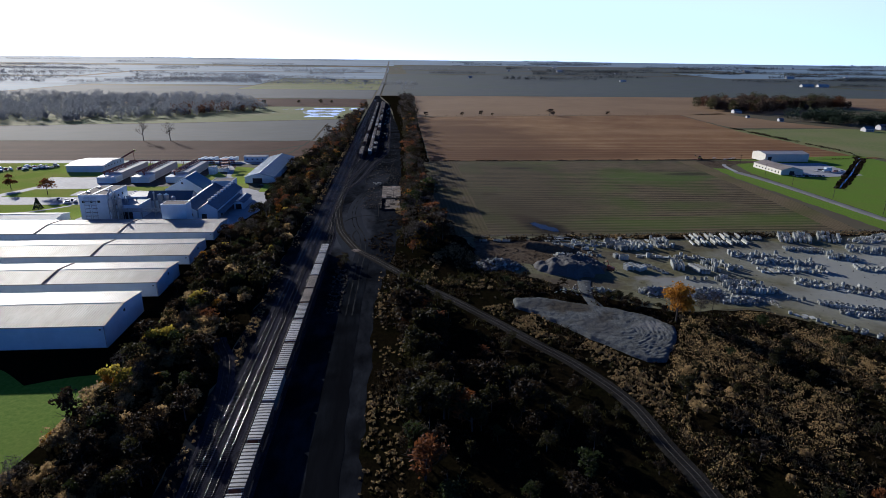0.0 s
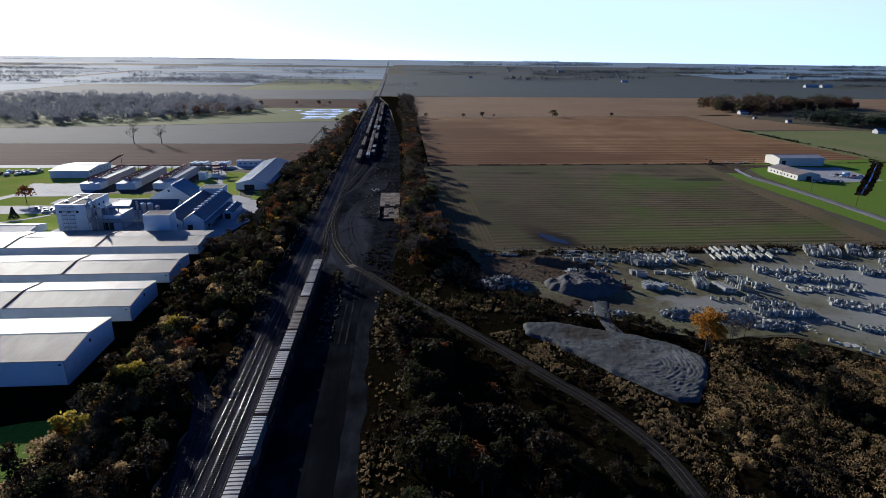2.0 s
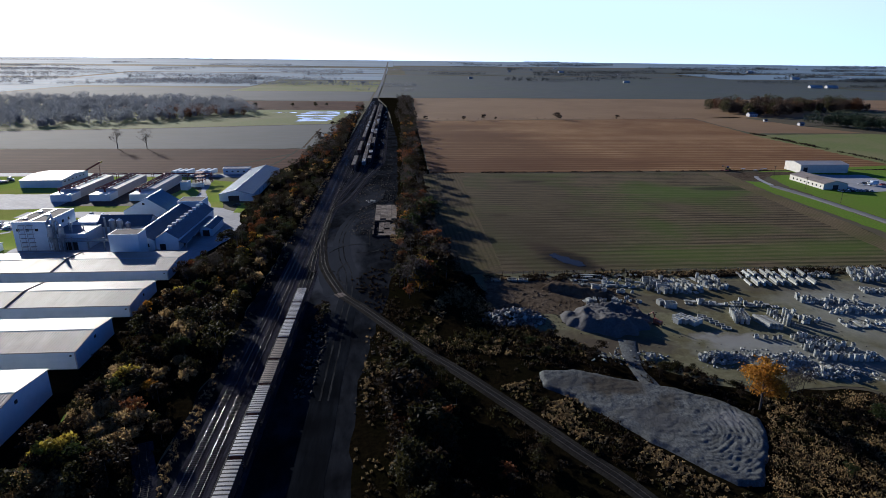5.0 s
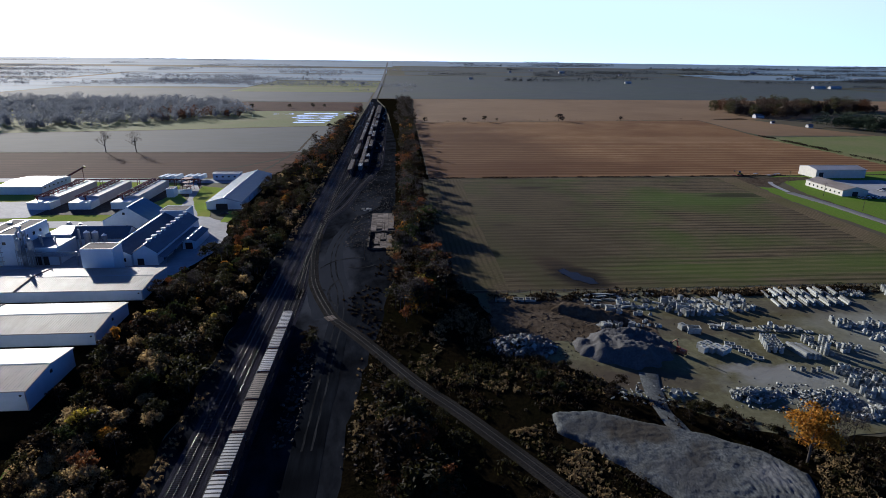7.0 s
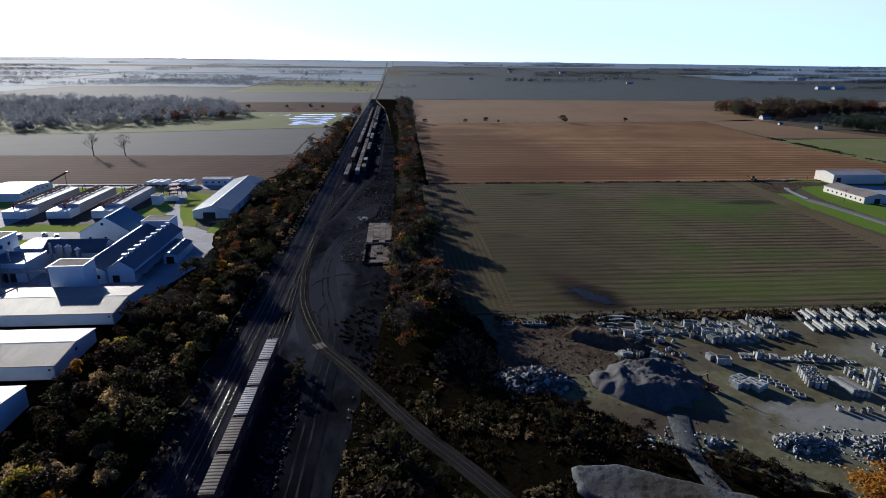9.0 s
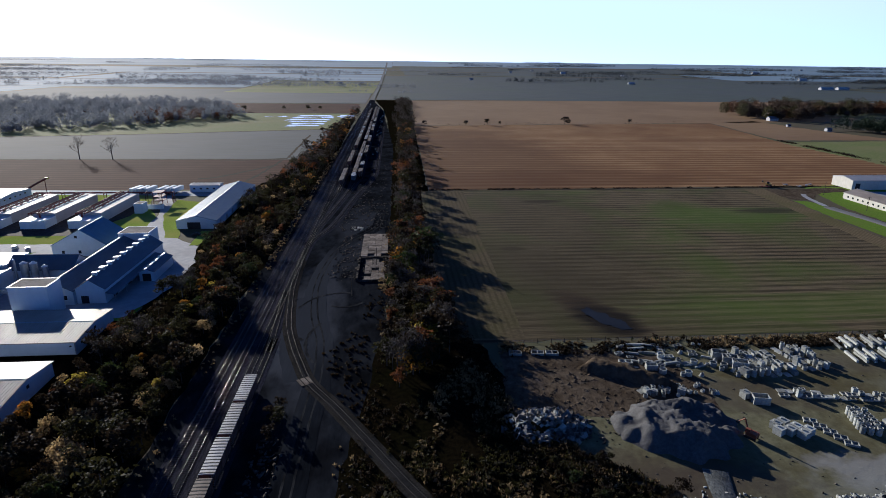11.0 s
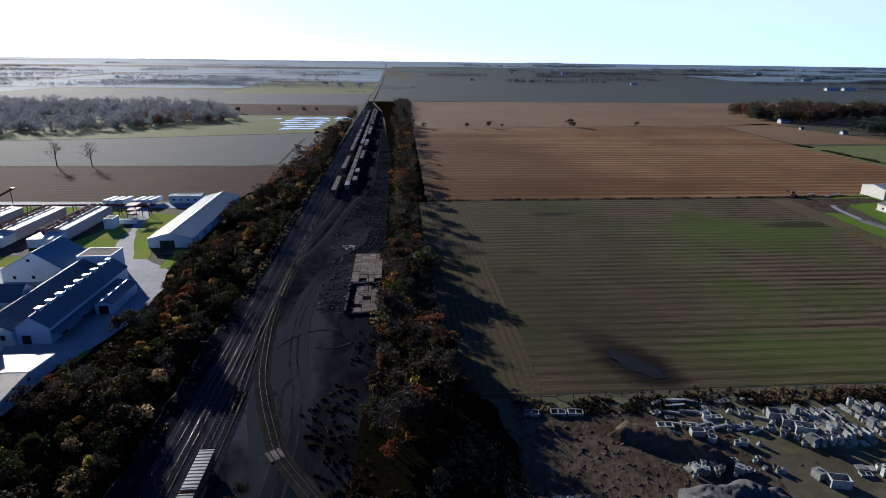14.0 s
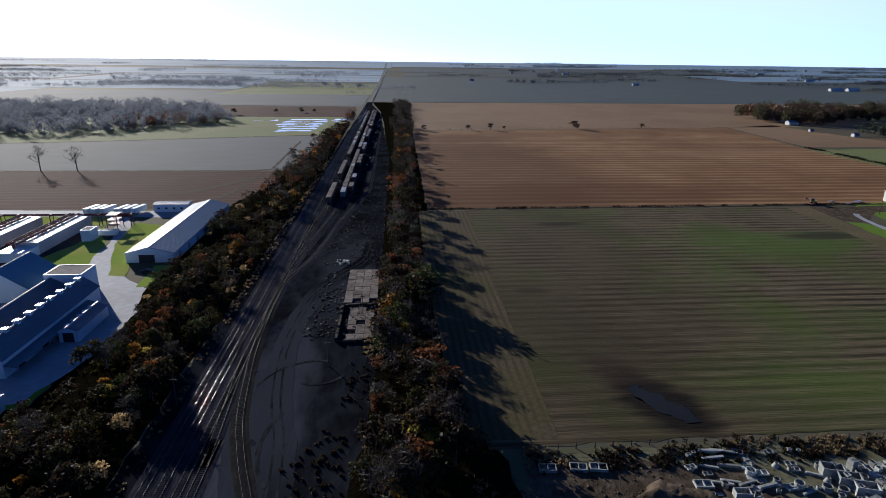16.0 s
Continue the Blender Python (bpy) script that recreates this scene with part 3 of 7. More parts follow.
for k, (x0, x1, y0, y1) in enumerate([(-188, -152, 1022, 1036), (-136, -88, 890, 912), (-132, -84, 916, 936), (-140, -86, 944, 962), (-146, -84, 970, 992), (-144, -80, 1000, 1018), (-142, -84, 1028, 1052), (-78, -54, 1030, 1058), (-74, -52, 1008, 1022)]):
    patch("flood_water", [(x0, y0), ((x0 + x1) / 2, y0 + 6), (x1, y0 + 3), (x1 - 6, y1), ((x0 + x1) / 2, y1 - 8), (x0 + 4, y1 - 4)], 0.12, M_FLOOD, "sheet of standing flood water on the meadow", "water", jag=3, step=6)
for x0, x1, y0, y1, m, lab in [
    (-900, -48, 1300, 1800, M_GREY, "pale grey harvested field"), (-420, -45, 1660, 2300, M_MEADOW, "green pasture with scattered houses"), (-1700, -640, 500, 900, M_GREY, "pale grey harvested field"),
    (-1900, -640, 910, 1290, M_MEADOW, "pale green meadow"), (-2300, -920, 1300, 1900, M_HAZE_PLAIN, "far farmland with cool haze tinted into its colour"), (-1500, -430, 1910, 2400, M_HAZE_PLAIN, "far farmland with cool haze tinted into its colour"),
    (-2900, -1520, 1910, 2500, M_MEADOW, "pale green meadow"), (-1200, -40, 2420, 3000, M_HAZE_PLAIN, "far farmland with cool haze tinted into its colour"), (-3200, -1250, 2520, 3100, M_HAZE_PLAIN, "far farmland with cool haze tinted into its colour"),
    (-2000, -30, 3050, 3700, M_HAZE_PLAIN, "far farmland with cool haze tinted into its colour"), (-3800, -2050, 3150, 3900, M_SLATE, "dark grey tilled field"), (-4700, 0, 3950, 5148, M_HAZE_PLAIN, "far farmland with cool haze tinted into its colour"),
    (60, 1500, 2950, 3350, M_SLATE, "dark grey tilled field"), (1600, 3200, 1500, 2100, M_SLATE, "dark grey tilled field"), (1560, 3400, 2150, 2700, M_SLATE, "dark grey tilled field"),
    (1550, 3600, 2750, 3300, M_HAZE_PLAIN, "far farmland with cool haze tinted into its colour"), (50, 2000, 3400, 4000, M_SLATE, "dark grey tilled field"), (2050, 4200, 3400, 4100, M_HAZE_PLAIN, "far farmland with cool haze tinted into its colour"),
    (2, 2600, 4150, 5148, M_HAZE_PLAIN, "far farmland with cool haze tinted into its colour"), (2602, 4900, 4150, 5148, M_HAZE_PLAIN, "far farmland with cool haze tinted into its colour"), (900, 1800, 480, 760, M_TAN, "pale brown harvested field"), (900, 2000, 770, 1170, M_TAN, "pale brown harvested field")]:
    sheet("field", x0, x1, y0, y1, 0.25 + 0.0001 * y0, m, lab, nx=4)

for pts in ([(-640, 634), (-300, 633), (-75, 631)], [(-640, 741), (-300, 803), (-67, 863)], [(-560, 1083), (-300, 1083), (-56, 1083)], [(30, 501.6), (250, 504), (460, 511)], [(-104, 512), (-96, 560), (-90, 628)], [(48, 1404), (400, 1445), (800, 1492)]):
    ribbon("field_ditch", pts, 2.4, 0.11, M_DAMP, "dark narrow ditch between two fields", "ditch", edge=0.8)

sheet("railway_corridor", -44, -34, 1400, 4800, 0.9, M_GREY, "dark straight railway corridor running to the horizon", "railway")

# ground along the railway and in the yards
patch("trackside_ground", [(-50, -120), (4, -120), (3, 300), (6, 700), (-6, 1000), (-14, 1180), (-30, 1330), (-34, 1410), (-44, 1410), (-47, 700), (-50, 300)], 0.03, M_CINDER, "cinder and ash ground beside the tracks, darkened to carry shade", "ground")
patch("weedy_ground", [(-96, -120), (-50, -120), (-50, 300), (-47, 700), (-50, 1000), (-62, 1000), (-88, 520), (-84, 330), (-80, 200), (-86, 150), (-84, 108), (-90, 70)], 0.04, M_SHADED_WEEDS, "weedy ground under the trackside thicket, shade put into its colour", "ground")
patch("weedy_ground", [(3, 260), (27, 300), (29, 500), (33, 905), (40, 1290), (44, 1400), (-6, 1412), (-33, 1410), (-26, 1330), (-12, 1180), (-4, 1000), (4, 700), (4, 500)], 0.025, M_SHADED_WEEDS, "weedy ground under the tree belt, shade put into its colour", "ground")
patch("weedy_ground", [(-9, -120), (300, -120), (230, 130), (160, 155), (130, 182), (98, 184), (70, 204), (40, 232), (34, 272), (27, 300), (4, 300), (-8, 200)], 0.04, M_SHADED_WEEDS, "dark rough weedy ground", "ground")
patch("precast_yard", [(34, 230), (68, 203), (98, 182), (130, 184), (160, 157), (235, 130), (300, 130), (272, 277), (40, 275)], 0.07, M_YARD, "grey dusty yard for stacked precast concrete", "yard")
patch("churned_ground", [(34, 240), (60, 236), (90, 236), (92, 252), (86, 266), (58, 272), (38, 271)], 0.10, M_YARD_SOIL, "churned brown soil with wheel tracks", "ground")
ribbon("dirt_road", [(-15, -120), (-16.4, 100), (-16.9, 150), (-16.5, 195), (-16, 228), (-15.4, 258), (-17, 281), (-21.6, 303), (-24, 334), (-20.6, 370), (-13.4, 391), (-3, 412), (0, 440)], 7.5, 0.07, M_DIRT_ROAD, "dusty grey dirt road beside the tracks, darkened to carry shade", edge=0.35, step=6.0)
ribbon("dirt_road", [(-20, 258), (-26, 285), (-29, 320)], 9.0, 0.06, M_DIRT_ROAD, "dusty grey dirt road beside the tracks, darkened to carry shade", edge=0.35)
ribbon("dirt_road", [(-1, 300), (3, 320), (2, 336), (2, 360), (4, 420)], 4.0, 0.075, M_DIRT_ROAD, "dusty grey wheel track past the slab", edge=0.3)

for off in (-1.3, 0.9):
    ribbon("wheel_track", [(-16.6 + off, 186), (-16.5 + off, 195), (-16 + off, 228), (-15.4 + off, 258), (-17 + off, 281), (-21.6 + off, 303), (-24 + off * 0.8, 334), (-20.6 + off * 0.8, 370), (-13.4 + off, 391), (-3 + off, 412), (off, 440)], 0.5, 0.09, M_RUT, "pale worn wheel track in the dirt road", edge=0.12, step=3.0)
for k in range(7):
    r0, a0 = rnd.uniform(8, 22), rnd.uniform(0, 360)
    cx, cy = rnd.uniform(-14, -6), rnd.uniform(280, 330)
    ribbon("wheel_track", [(cx + r0 * math.cos(radians(a0 + q)), cy + 1.4 * r0 * math.sin(radians(a0 + q))) for q in range(0, 100, 20)], 0.9, 0.095 + 0.004 * k, M_RUT, "curved pale wheel track on the shaded cinder ground", edge=0.2, step=1.5)

for pts, w in (([(-135.9, 545.0), (-124.3, 550.8), (-108.5, 574.5), (-90.8, 600.9)], 4.0), ([(-141.4, 623.0), (-115.9, 628.4), (-86.7, 636.8)], 3.5), ([(-87.2, 639.8), (-88.6, 711.1), (-89.7, 804.3)], 2.4)):
    ribbon("farm_track", pts, w, 0.12, M_DAMP, "dark rutted farm track across the field", "track", edge=0.6)

# the plant's own ground
patch("lawn", [(-300, 320), (-172, 320), (-172, 345), (-150, 372), (-120, 385), (-112, 412), (-135, 455), (-150, 500), (-420, 500), (-420, 320)], 0.05, M_GRASS, "bright green lawn in the plant grounds", "grass")
patch("lawn", [(-330, -120), (-96, -120), (-84, 108), (-79, 140), (-78, 152), (-80, 200), (-84, 320), (-330, 320)], 0.05, M_VERGE, "bright green lawn round the warehouses", "grass", jag=0.4)
patch("lawn", [(-106, 397), (-99, 396), (-104, 412), (-106, 470), (-128, 478), (-122, 440), (-113, 415)], 0.12, M_GRASS, "bright green lawn beside the drive", "grass", jag=0.5)
patch("lawn", [(-90, 384), (-86, 384), (-84, 408), (-92, 408)], 0.12, M_GRASS, "bright green lawn beside the drive", "grass", jag=0.4)
# near-black sheet that paints the warehouses' shade over the lawn
patch("dark_yard", [(-100, 146), (-79, 152), (-80, 200), (-83, 300), (-100, 303), (-216, 303), (-216, 160), (-120, 160)], 0.075, M_SHADED_WEEDS, "ground strip round the warehouses coloured near-black for their shade", "ground", jag=0.5)
patch("stained_yard", [(-210, 404), (-150, 402), (-140, 440), (-142, 474), (-212, 474)], 0.09, M_BUND, "dark stained paving between the tank houses", "paving", jag=0.4)
patch("plant_paving", [(-172, 303), (-86, 303), (-79, 330), (-80, 360), (-86, 382), (-100, 396), (-118, 400), (-150, 385), (-172, 340)], 0.08, M_PAVE, "pale concrete paving round the factory", "paving")
ribbon("drive", [(-102, 388), (-112, 404), (-119, 420), (-122, 445), (-134, 476), (-142, 496)], 8.0, 0.10, M_PAVE, "pale concrete drive through the plant", "road")
ribbon("drive", [(-420, 503), (-278, 503), (-228, 502), (-150, 498), (-108, 494)], 13.0, 0.10, M_PAVE, "pale gravel strip along the field", "road")
patch("car_park", [(-262, 354), (-172, 352), (-172, 372), (-225, 372), (-262, 376)], 0.10, M_PAVE, "pale concrete car park", "paving")
patch("car_park", [(-235, 395), (-196, 398), (-196, 436), (-248, 436)], 0.10, M_PAVE, "pale concrete forecourt of the large shed", "paving")
patch("factory_drive", [(-205, 376), (-140, 376), (-146, 388), (-205, 390)], 0.11, M_PAVE, "pale concrete drive behind the factory", "paving")


ribbon("lane", [(-251.4, 368.9), (-245.0, 384.0), (-237.5, 402.0), (-228.2, 425.8)], 7.5, 0.115, M_PAVE, "pale concrete lane across the lawn", "road")
ribbon("footpath", [(-224.3, 331.1), (-206.2, 335.2), (-189.8, 350.0)], 2.6, 0.12, M_PAVE, "narrow pale path across the lawn", "road", edge=0.15)


# ---- railway ----
def track(name, pts, label, single=(0, 0), z=0.12, bed=None, head=None):
    """Ballast, two rails and the sleepers; single: how many sleepers are pieces of their own."""
    c = smooth_line(pts, 0.62)
    d = np.gradient(c, axis=0)
    d /= np.linalg.norm(d, axis=1)[:, None]
    n = np.stack([d[:, 1], -d[:, 0]], 1)
    t = thing(name, *c[0], 0, 0, label, "railway track", "yard tracks", "structure")
    o = np.array([*c[0], 0])
    k = len(c)
    pick = np.unique(np.append(np.arange(0, k, 4), k - 1))
    cs, ns, kk = c[pick], n[pick], len(pick)
    i = np.arange(kk - 1)

    def sweep(nm, prof, material):
        V = np.concatenate([np.c_[cs + ns * u, np.full(kk, h)] for u, h in prof]) - o
        F = np.concatenate([np.stack([a * kk + i, b * kk + i, b * kk + i + 1, a * kk + i + 1], 1) for a, b in zip(range(len(prof) - 1), range(1, len(prof)))])
        return arrays(nm, V, F, material, t)

    sweep("ballast", [(-2.3, 0.05), (-1.45, z + 0.04), (1.45, z + 0.04), (2.3, 0.05)], bed or M_BALLAST)
    for s in (-0.755, 0.755):
        rail = sweep("rail", [(s - 0.07, z), (s - 0.036, z + 0.02), (s - 0.036, z + 0.13), (s + 0.036, z + 0.13), (s + 0.036, z + 0.02), (s + 0.07, z)], M_RAIL)
        worn = sweep("rail_head", [(s - 0.04, z + 0.12), (s - 0.037, z + 0.145), (s, z + 0.152), (s + 0.037, z + 0.145), (s + 0.04, z + 0.12)], head or M_RAILDULL)
        worn.parent = rail
    bm = new_box(-1.3, 1.3, -0.12, 0.12, 0, 0.125)
    tie = bpy.data.meshes.new("sleeper")
    bm.to_mesh(tie)
    tie.materials.append(M_TIE)
    V0 = np.array([v.co[:] for v in bm.verts])
    F0 = np.array([[v.index for v in f.verts] for f in bm.faces])
    bm.free()
    V, F = [], []
    for j in range(k):
        if single[0] <= j < single[1]:
            ob = new("sleeper", tie)
            ob.parent = t
            ob.matrix_basis = pose(*(c[j] - o[:2]), z - 0.06, 0, 0, math.degrees(math.atan2(n[j][1], n[j][0])) + rnd.uniform(-1.5, 1.5))
        else:
            V.append(V0[:, :1] * np.array([*n[j], 0]) + V0[:, 1:2] * np.array([*d[j], 0]) + V0[:, 2:] * np.array([0, 0, 1]) + np.array([*(c[j] - o[:2]), z - 0.06]))
            F.append(F0 + 8 * len(F))
    if V:
        tagged(arrays("sleepers", np.concatenate(V), np.concatenate(F), M_TIE, t), kind="stuff")
    return t


track("railway_track", [(-42.3, -120), (-42.3, 300), (-42.0, 700), (-42.0, 1300)], "straight main railway track with bright worn rails", head=M_RAILHEAD)
track("railway_track", [(-38.7, -120), (-38.7, 300), (-38.2, 700), (-38.0, 1300)], "straight main railway track with bright worn rails", head=M_RAILHEAD)
track("railway_track", [(-34.9, -120), (-34.9, 300), (-34.6, 700), (-34.4, 1200)], "straight siding with dull rails")
track("railway_track", [(-32.0, -120), (-32.0, 250), (-32.2, 275), (-33.6, 300), (-35.1, 325)], "siding that holds the standing freight wagons")
track("railway_track", [(58, -120), (62, 0), (64, 60), (64, 93), (62, 109), (60, 128), (52, 147.5), (43, 162), (32, 180), (20, 198.5), (10, 212.5), (-0.8, 230.5), (-9.2, 244.4), (-17.2, 256.6), (-21.4, 267.5), (-25.2, 279), (-28.8, 293), (-31.5, 312), (-33.5, 332), (-34.6, 362)], "rusty branch track curving away through the weeds", single=(190, 490), bed=M_BALLAST_TAN)
track("railway_track", [(-56.5, 171), (-54.0, 165), (-50, 156), (-46.8, 142), (-44.8, 126), (-43.2, 105), (-42.4, 85)], "short spur curving into the thicket")
track("railway_track", [(-34.6, 350), (-34.0, 384), (-31, 398), (-26.9, 412), (-22.6, 442), (-18.6, 480), (-9.5, 545), (-7.6, 600), (-7.4, 900)], "yard siding with dull rails curving past the rubble")
track("railway_track", [(-34.6, 385), (-33.6, 408), (-29.4, 447), (-24.4, 495), (-23.2, 540), (-22.8, 900), (-22.8, 1200)], "yard siding with dull rails")
track("railway_track", [(-34.6, 430), (-33.0, 470), (-30.8, 510), (-30.4, 560), (-30, 1200)], "yard siding with dull rails")
track("railway_track", [(-24.4, 495), (-21.6, 520), (-19.2, 548), (-18.8, 600), (-18.6, 1160)], "yard siding with dull rails")

# timber crossing where the dirt road meets the branch
crossing = thing("level_crossing", -18.6, 257.3, 0.12, 31, "pale timber deck where the dirt road crosses the branch", "level crossing")
for u0, u1 in ((-1.7, -0.9), (-0.6, 0.6), (0.9, 1.7)):
    part("deck", new_box(u0, u1, -1.9, 1.9, 0.06, 0.17), M_SLAB, crossing)


def freight_car(x, y, roof, body, label):
    """A boxcar, 14.4 m long along y, standing on its wheels at z = 0."""
    car = thing("freight_car", x, y, 0.36, 0, label, "freight car", "standing freight train")
    bm = bmesh.new()
    box(bm, -1.48, 1.48, -7.2, 7.2, 1.1, 4.02)
    for k in range(13):                                   # side posts
        u = -7.0 + k * 14.0 / 12
        for s in (-1.52, 1.44):
            box(bm, s, s + 0.08, u - 0.09, u + 0.09, 1.15, 4.0)
    part("body", bm, body, car)
    bm = bmesh.new()
    prism(bm, [(-1.56, 4.0), (-1.56, 4.16), (-0.8, 4.19), (0, 4.21), (0.8, 4.19), (1.56, 4.16), (1.56, 4.0)], -7.25, 7.25, "y")
    roof_ob = part("roof", bm, roof, car)
    bm = bmesh.new()
    for k in range(12):                                   # raised roof ribs
        u = -6.75 + k * 13.5 / 11
        prism(bm, [(-1.57, 4.02), (-1.57, 4.19), (-0.8, 4.22), (0, 4.24), (0.8, 4.22), (1.57, 4.19), (1.57, 4.02)], u - 0.17, u + 0.17, "y")
    part("roof_ribs", bm, M_RIB, roof_ob)
    for s in (-1, 1):
        bm = new_box(min(s * 1.53, s * 1.6), max(s * 1.53, s * 1.6), -1.5, 1.5, 1.3, 3.9)
        part("door", bm, body, car)
        bm = new_box(-0.14, 0.14, min(s * 7.2, s * 7.75), max(s * 7.2, s * 7.75), 0.75, 1.0)
        part("coupler", bm, M_BLACK, car)
        bm = bmesh.new()
        for k in range(6):
            box(bm, 0.9, 1.4, s * 7.26 - 0.03, s * 7.26 + 0.03, 1.3 + k * 0.45, 1.35 + k * 0.45)
        box(bm, 0.88, 0.93, s * 7.26 - 0.03, s * 7.26 + 0.03, 1.2, 3.9)
        box(bm, 1.37, 1.42, s * 7.26 - 0.03, s * 7.26 + 0.03, 1.2, 3.9)
        part("ladder", bm, M_STEEL, car)
        bm = new_box(-1.1, 1.1, s * 5.4 - 1.3, s * 5.4 + 1.3, 0.4, 0.8)
        truck = part("bogie", bm, M_BLACK, car)
        for w in (-0.85, 0.85):
            for q in (-1, 1):
                bm = bmesh.new()
                tube(bm, (q * 0.69, s * 5.4 + w, 0.42), (q * 0.82, s * 5.4 + w, 0.42), 0.42, 0.42, 12)
                part("wheel", bm, M_STEEL, truck)
    part("underframe", new_box(-0.5, 0.5, -7.0, 7.0, 0.8, 1.12), M_BLACK, car)
    return car


M_CARBODY_G = mat("grey_railcar_body", [(0.16, 0.165, 0.17), (0.25, 0.255, 0.26)], 0.8, 0.6, big=0.5, bigscale=0.4, bigcol=(0.12, 0.10, 0.09), spec=0.3)
car_grey = freight_car(-32, 247.9, M_CARROOF, M_CARBODY, "freight car with ribbed grey roof and brown sides")
car_white = freight_car(-32, 134.5, M_CARROOF_W, M_CARBODY_G, "freight car with bright silver ribbed roof")
car_rust = freight_car(-32, 208.5, M_CARROOF_D, M_CARBODY, "freight car with dark rusty ribbed roof")
joints = [255.0, 241.6, 228.0, 214.6, 201.2, 188.0, 174.6, 158.6, 142.6, 126.8, 111.2, 95.7, 80.2, 64.7, 49.2, 33.7]
look_of = "gggdrggwgggggwg"
for k in range(15):
    mid, ln = (joints[k] + joints[k + 1]) / 2, joints[k] - joints[k + 1]
    proto = {"g": car_grey, "w": car_white}.get(look_of[k] if k != 8 else "w", car_rust)
    if k == 7:
        proto = car_grey
    if k == 0:
        first = proto
        first.matrix_basis = pose(-32, mid, 0.36) @ Matrix.Diagonal((1, ln / 16.0, 1, 1))
    elif k == 3:
        car_rust.matrix_basis = pose(-32, mid, 0.36) @ Matrix.Diagonal((1, ln / 16.0, 1, 1))
    elif k == 8:
        car_white.matrix_basis = pose(-32, mid, 0.36) @ Matrix.Diagonal((1, ln / 16.0, 1, 1))
    else:
        s0 = proto.scale[1]
        copy_thing(proto, pose(-32, mid, 0.36) @ Matrix.Diagonal((1, ln / 16.0 / s0, 1, 1)))
# rows of freight cars far down the yard
for x, y0, y1, gaps in ((-30.4, 516, 1150, (3, 4, 9, 10, 22)), (-23.0, 531, 1180, (12, 25)), (-19.0, 548, 1165, (1, 3, 4, 5, 9, 10, 14, 15, 16, 22, 23, 28))):
    for k in range(int((y1 - y0) / 15.6)):
        if k in gaps:
            continue
        # mostly the dark car, so the far rows carry their shadow as colour
        proto = rnd.choice([car_rust, car_rust, car_rust, car_rust, car_rust, car_grey, car_white])
        c = copy_thing(proto, pose(x, y0 + 7.8 + k * 15.6, 0.36) @ Matrix.Diagonal((1, 1 / proto.scale[1], 1, 1)))
        tagged(c, group="far freight trains")


# ---- buildings ----
def opening(parent, name, x0, x1, y0, y1, z0, z1, material=None):
    return part(name, new_box(x0, x1, y0, y1, z0, z1), material or M_DARK, parent)


def gable(name, x0, x1, y0, y1, eave, ridge, along, wall, roof, label, rib=0.0, over=0.35, category="building", group="", ridge_at=0.5, roof2=None, rise=0.07):
    """Walls under a pitched roof whose ridge runs along x or y; rib: spacing of the roof's raised seams."""
    b = thing(name, x0, y0, 0, 0, label, category, group)
    W, D = x1 - x0, y1 - y0
    span, length = (D, W) if along == "x" else (W, D)
    rm = span * ridge_at
    bm = bmesh.new()
    prism(bm, [(0, -0.2), (span, -0.2), (span, eave), (rm, ridge), (0, eave)], 0, length, along)
    part("wall", bm, wall, b)
    for a, za, c, zc, mt in ((-over, eave - over * (ridge - eave) / rm, rm, ridge, roof2 or roof), (rm, ridge, span + over, eave - over * (ridge - eave) / (span - rm), roof)):
        bm = bmesh.new()
        th = 0.22
        prism(bm, [(a, za + 0.03), (c, zc + 0.03), (c, zc + 0.03 + th), (a, za + 0.03 + th)], -over, length + over, along)
        slope = part("roof", bm, mt, b)
        if rib:
            bm = bmesh.new()
            n = int(length / rib)
            for k in range(n + 1):
                u = k * length / n
                top = []
                for q in (a, c):
                    for du, dz in ((-0.16, 0.0), (0.0, rise), (0.16, 0.0)):
                        z = (za if q == a else zc) + th + dz
                        top.append(bm.verts.new((u + du, q, z) if along == "x" else (q, u + du, z)))
                for t3 in ((0, 1, 4, 3), (1, 2, 5, 4)):
                    bm.faces.new([top[t] for t in t3])
            part("seams", bm, mt, slope)
    bm = bmesh.new()
    prism(bm, [(rm - 0.4, ridge + 0.2), (rm, ridge + 0.36), (rm + 0.4, ridge + 0.2)], -over, length + over, along)
    part("ridge_cap", bm, M_STEEL, b)
    return b


def window_row(b, n, x0, dx, y, z, w, h, along="x", material=None):
    for k in range(n):
        if along == "x":
            opening(b, "window", x0 + k * dx, x0 + k * dx + w, y - 0.05, y + 0.05, z, z + h, material or M_GLASS)
        else:
            opening(b, "window", y - 0.05, y + 0.05, x0 + k * dx, x0 + k * dx + w, z, z + h, material or M_GLASS)


WL = -215
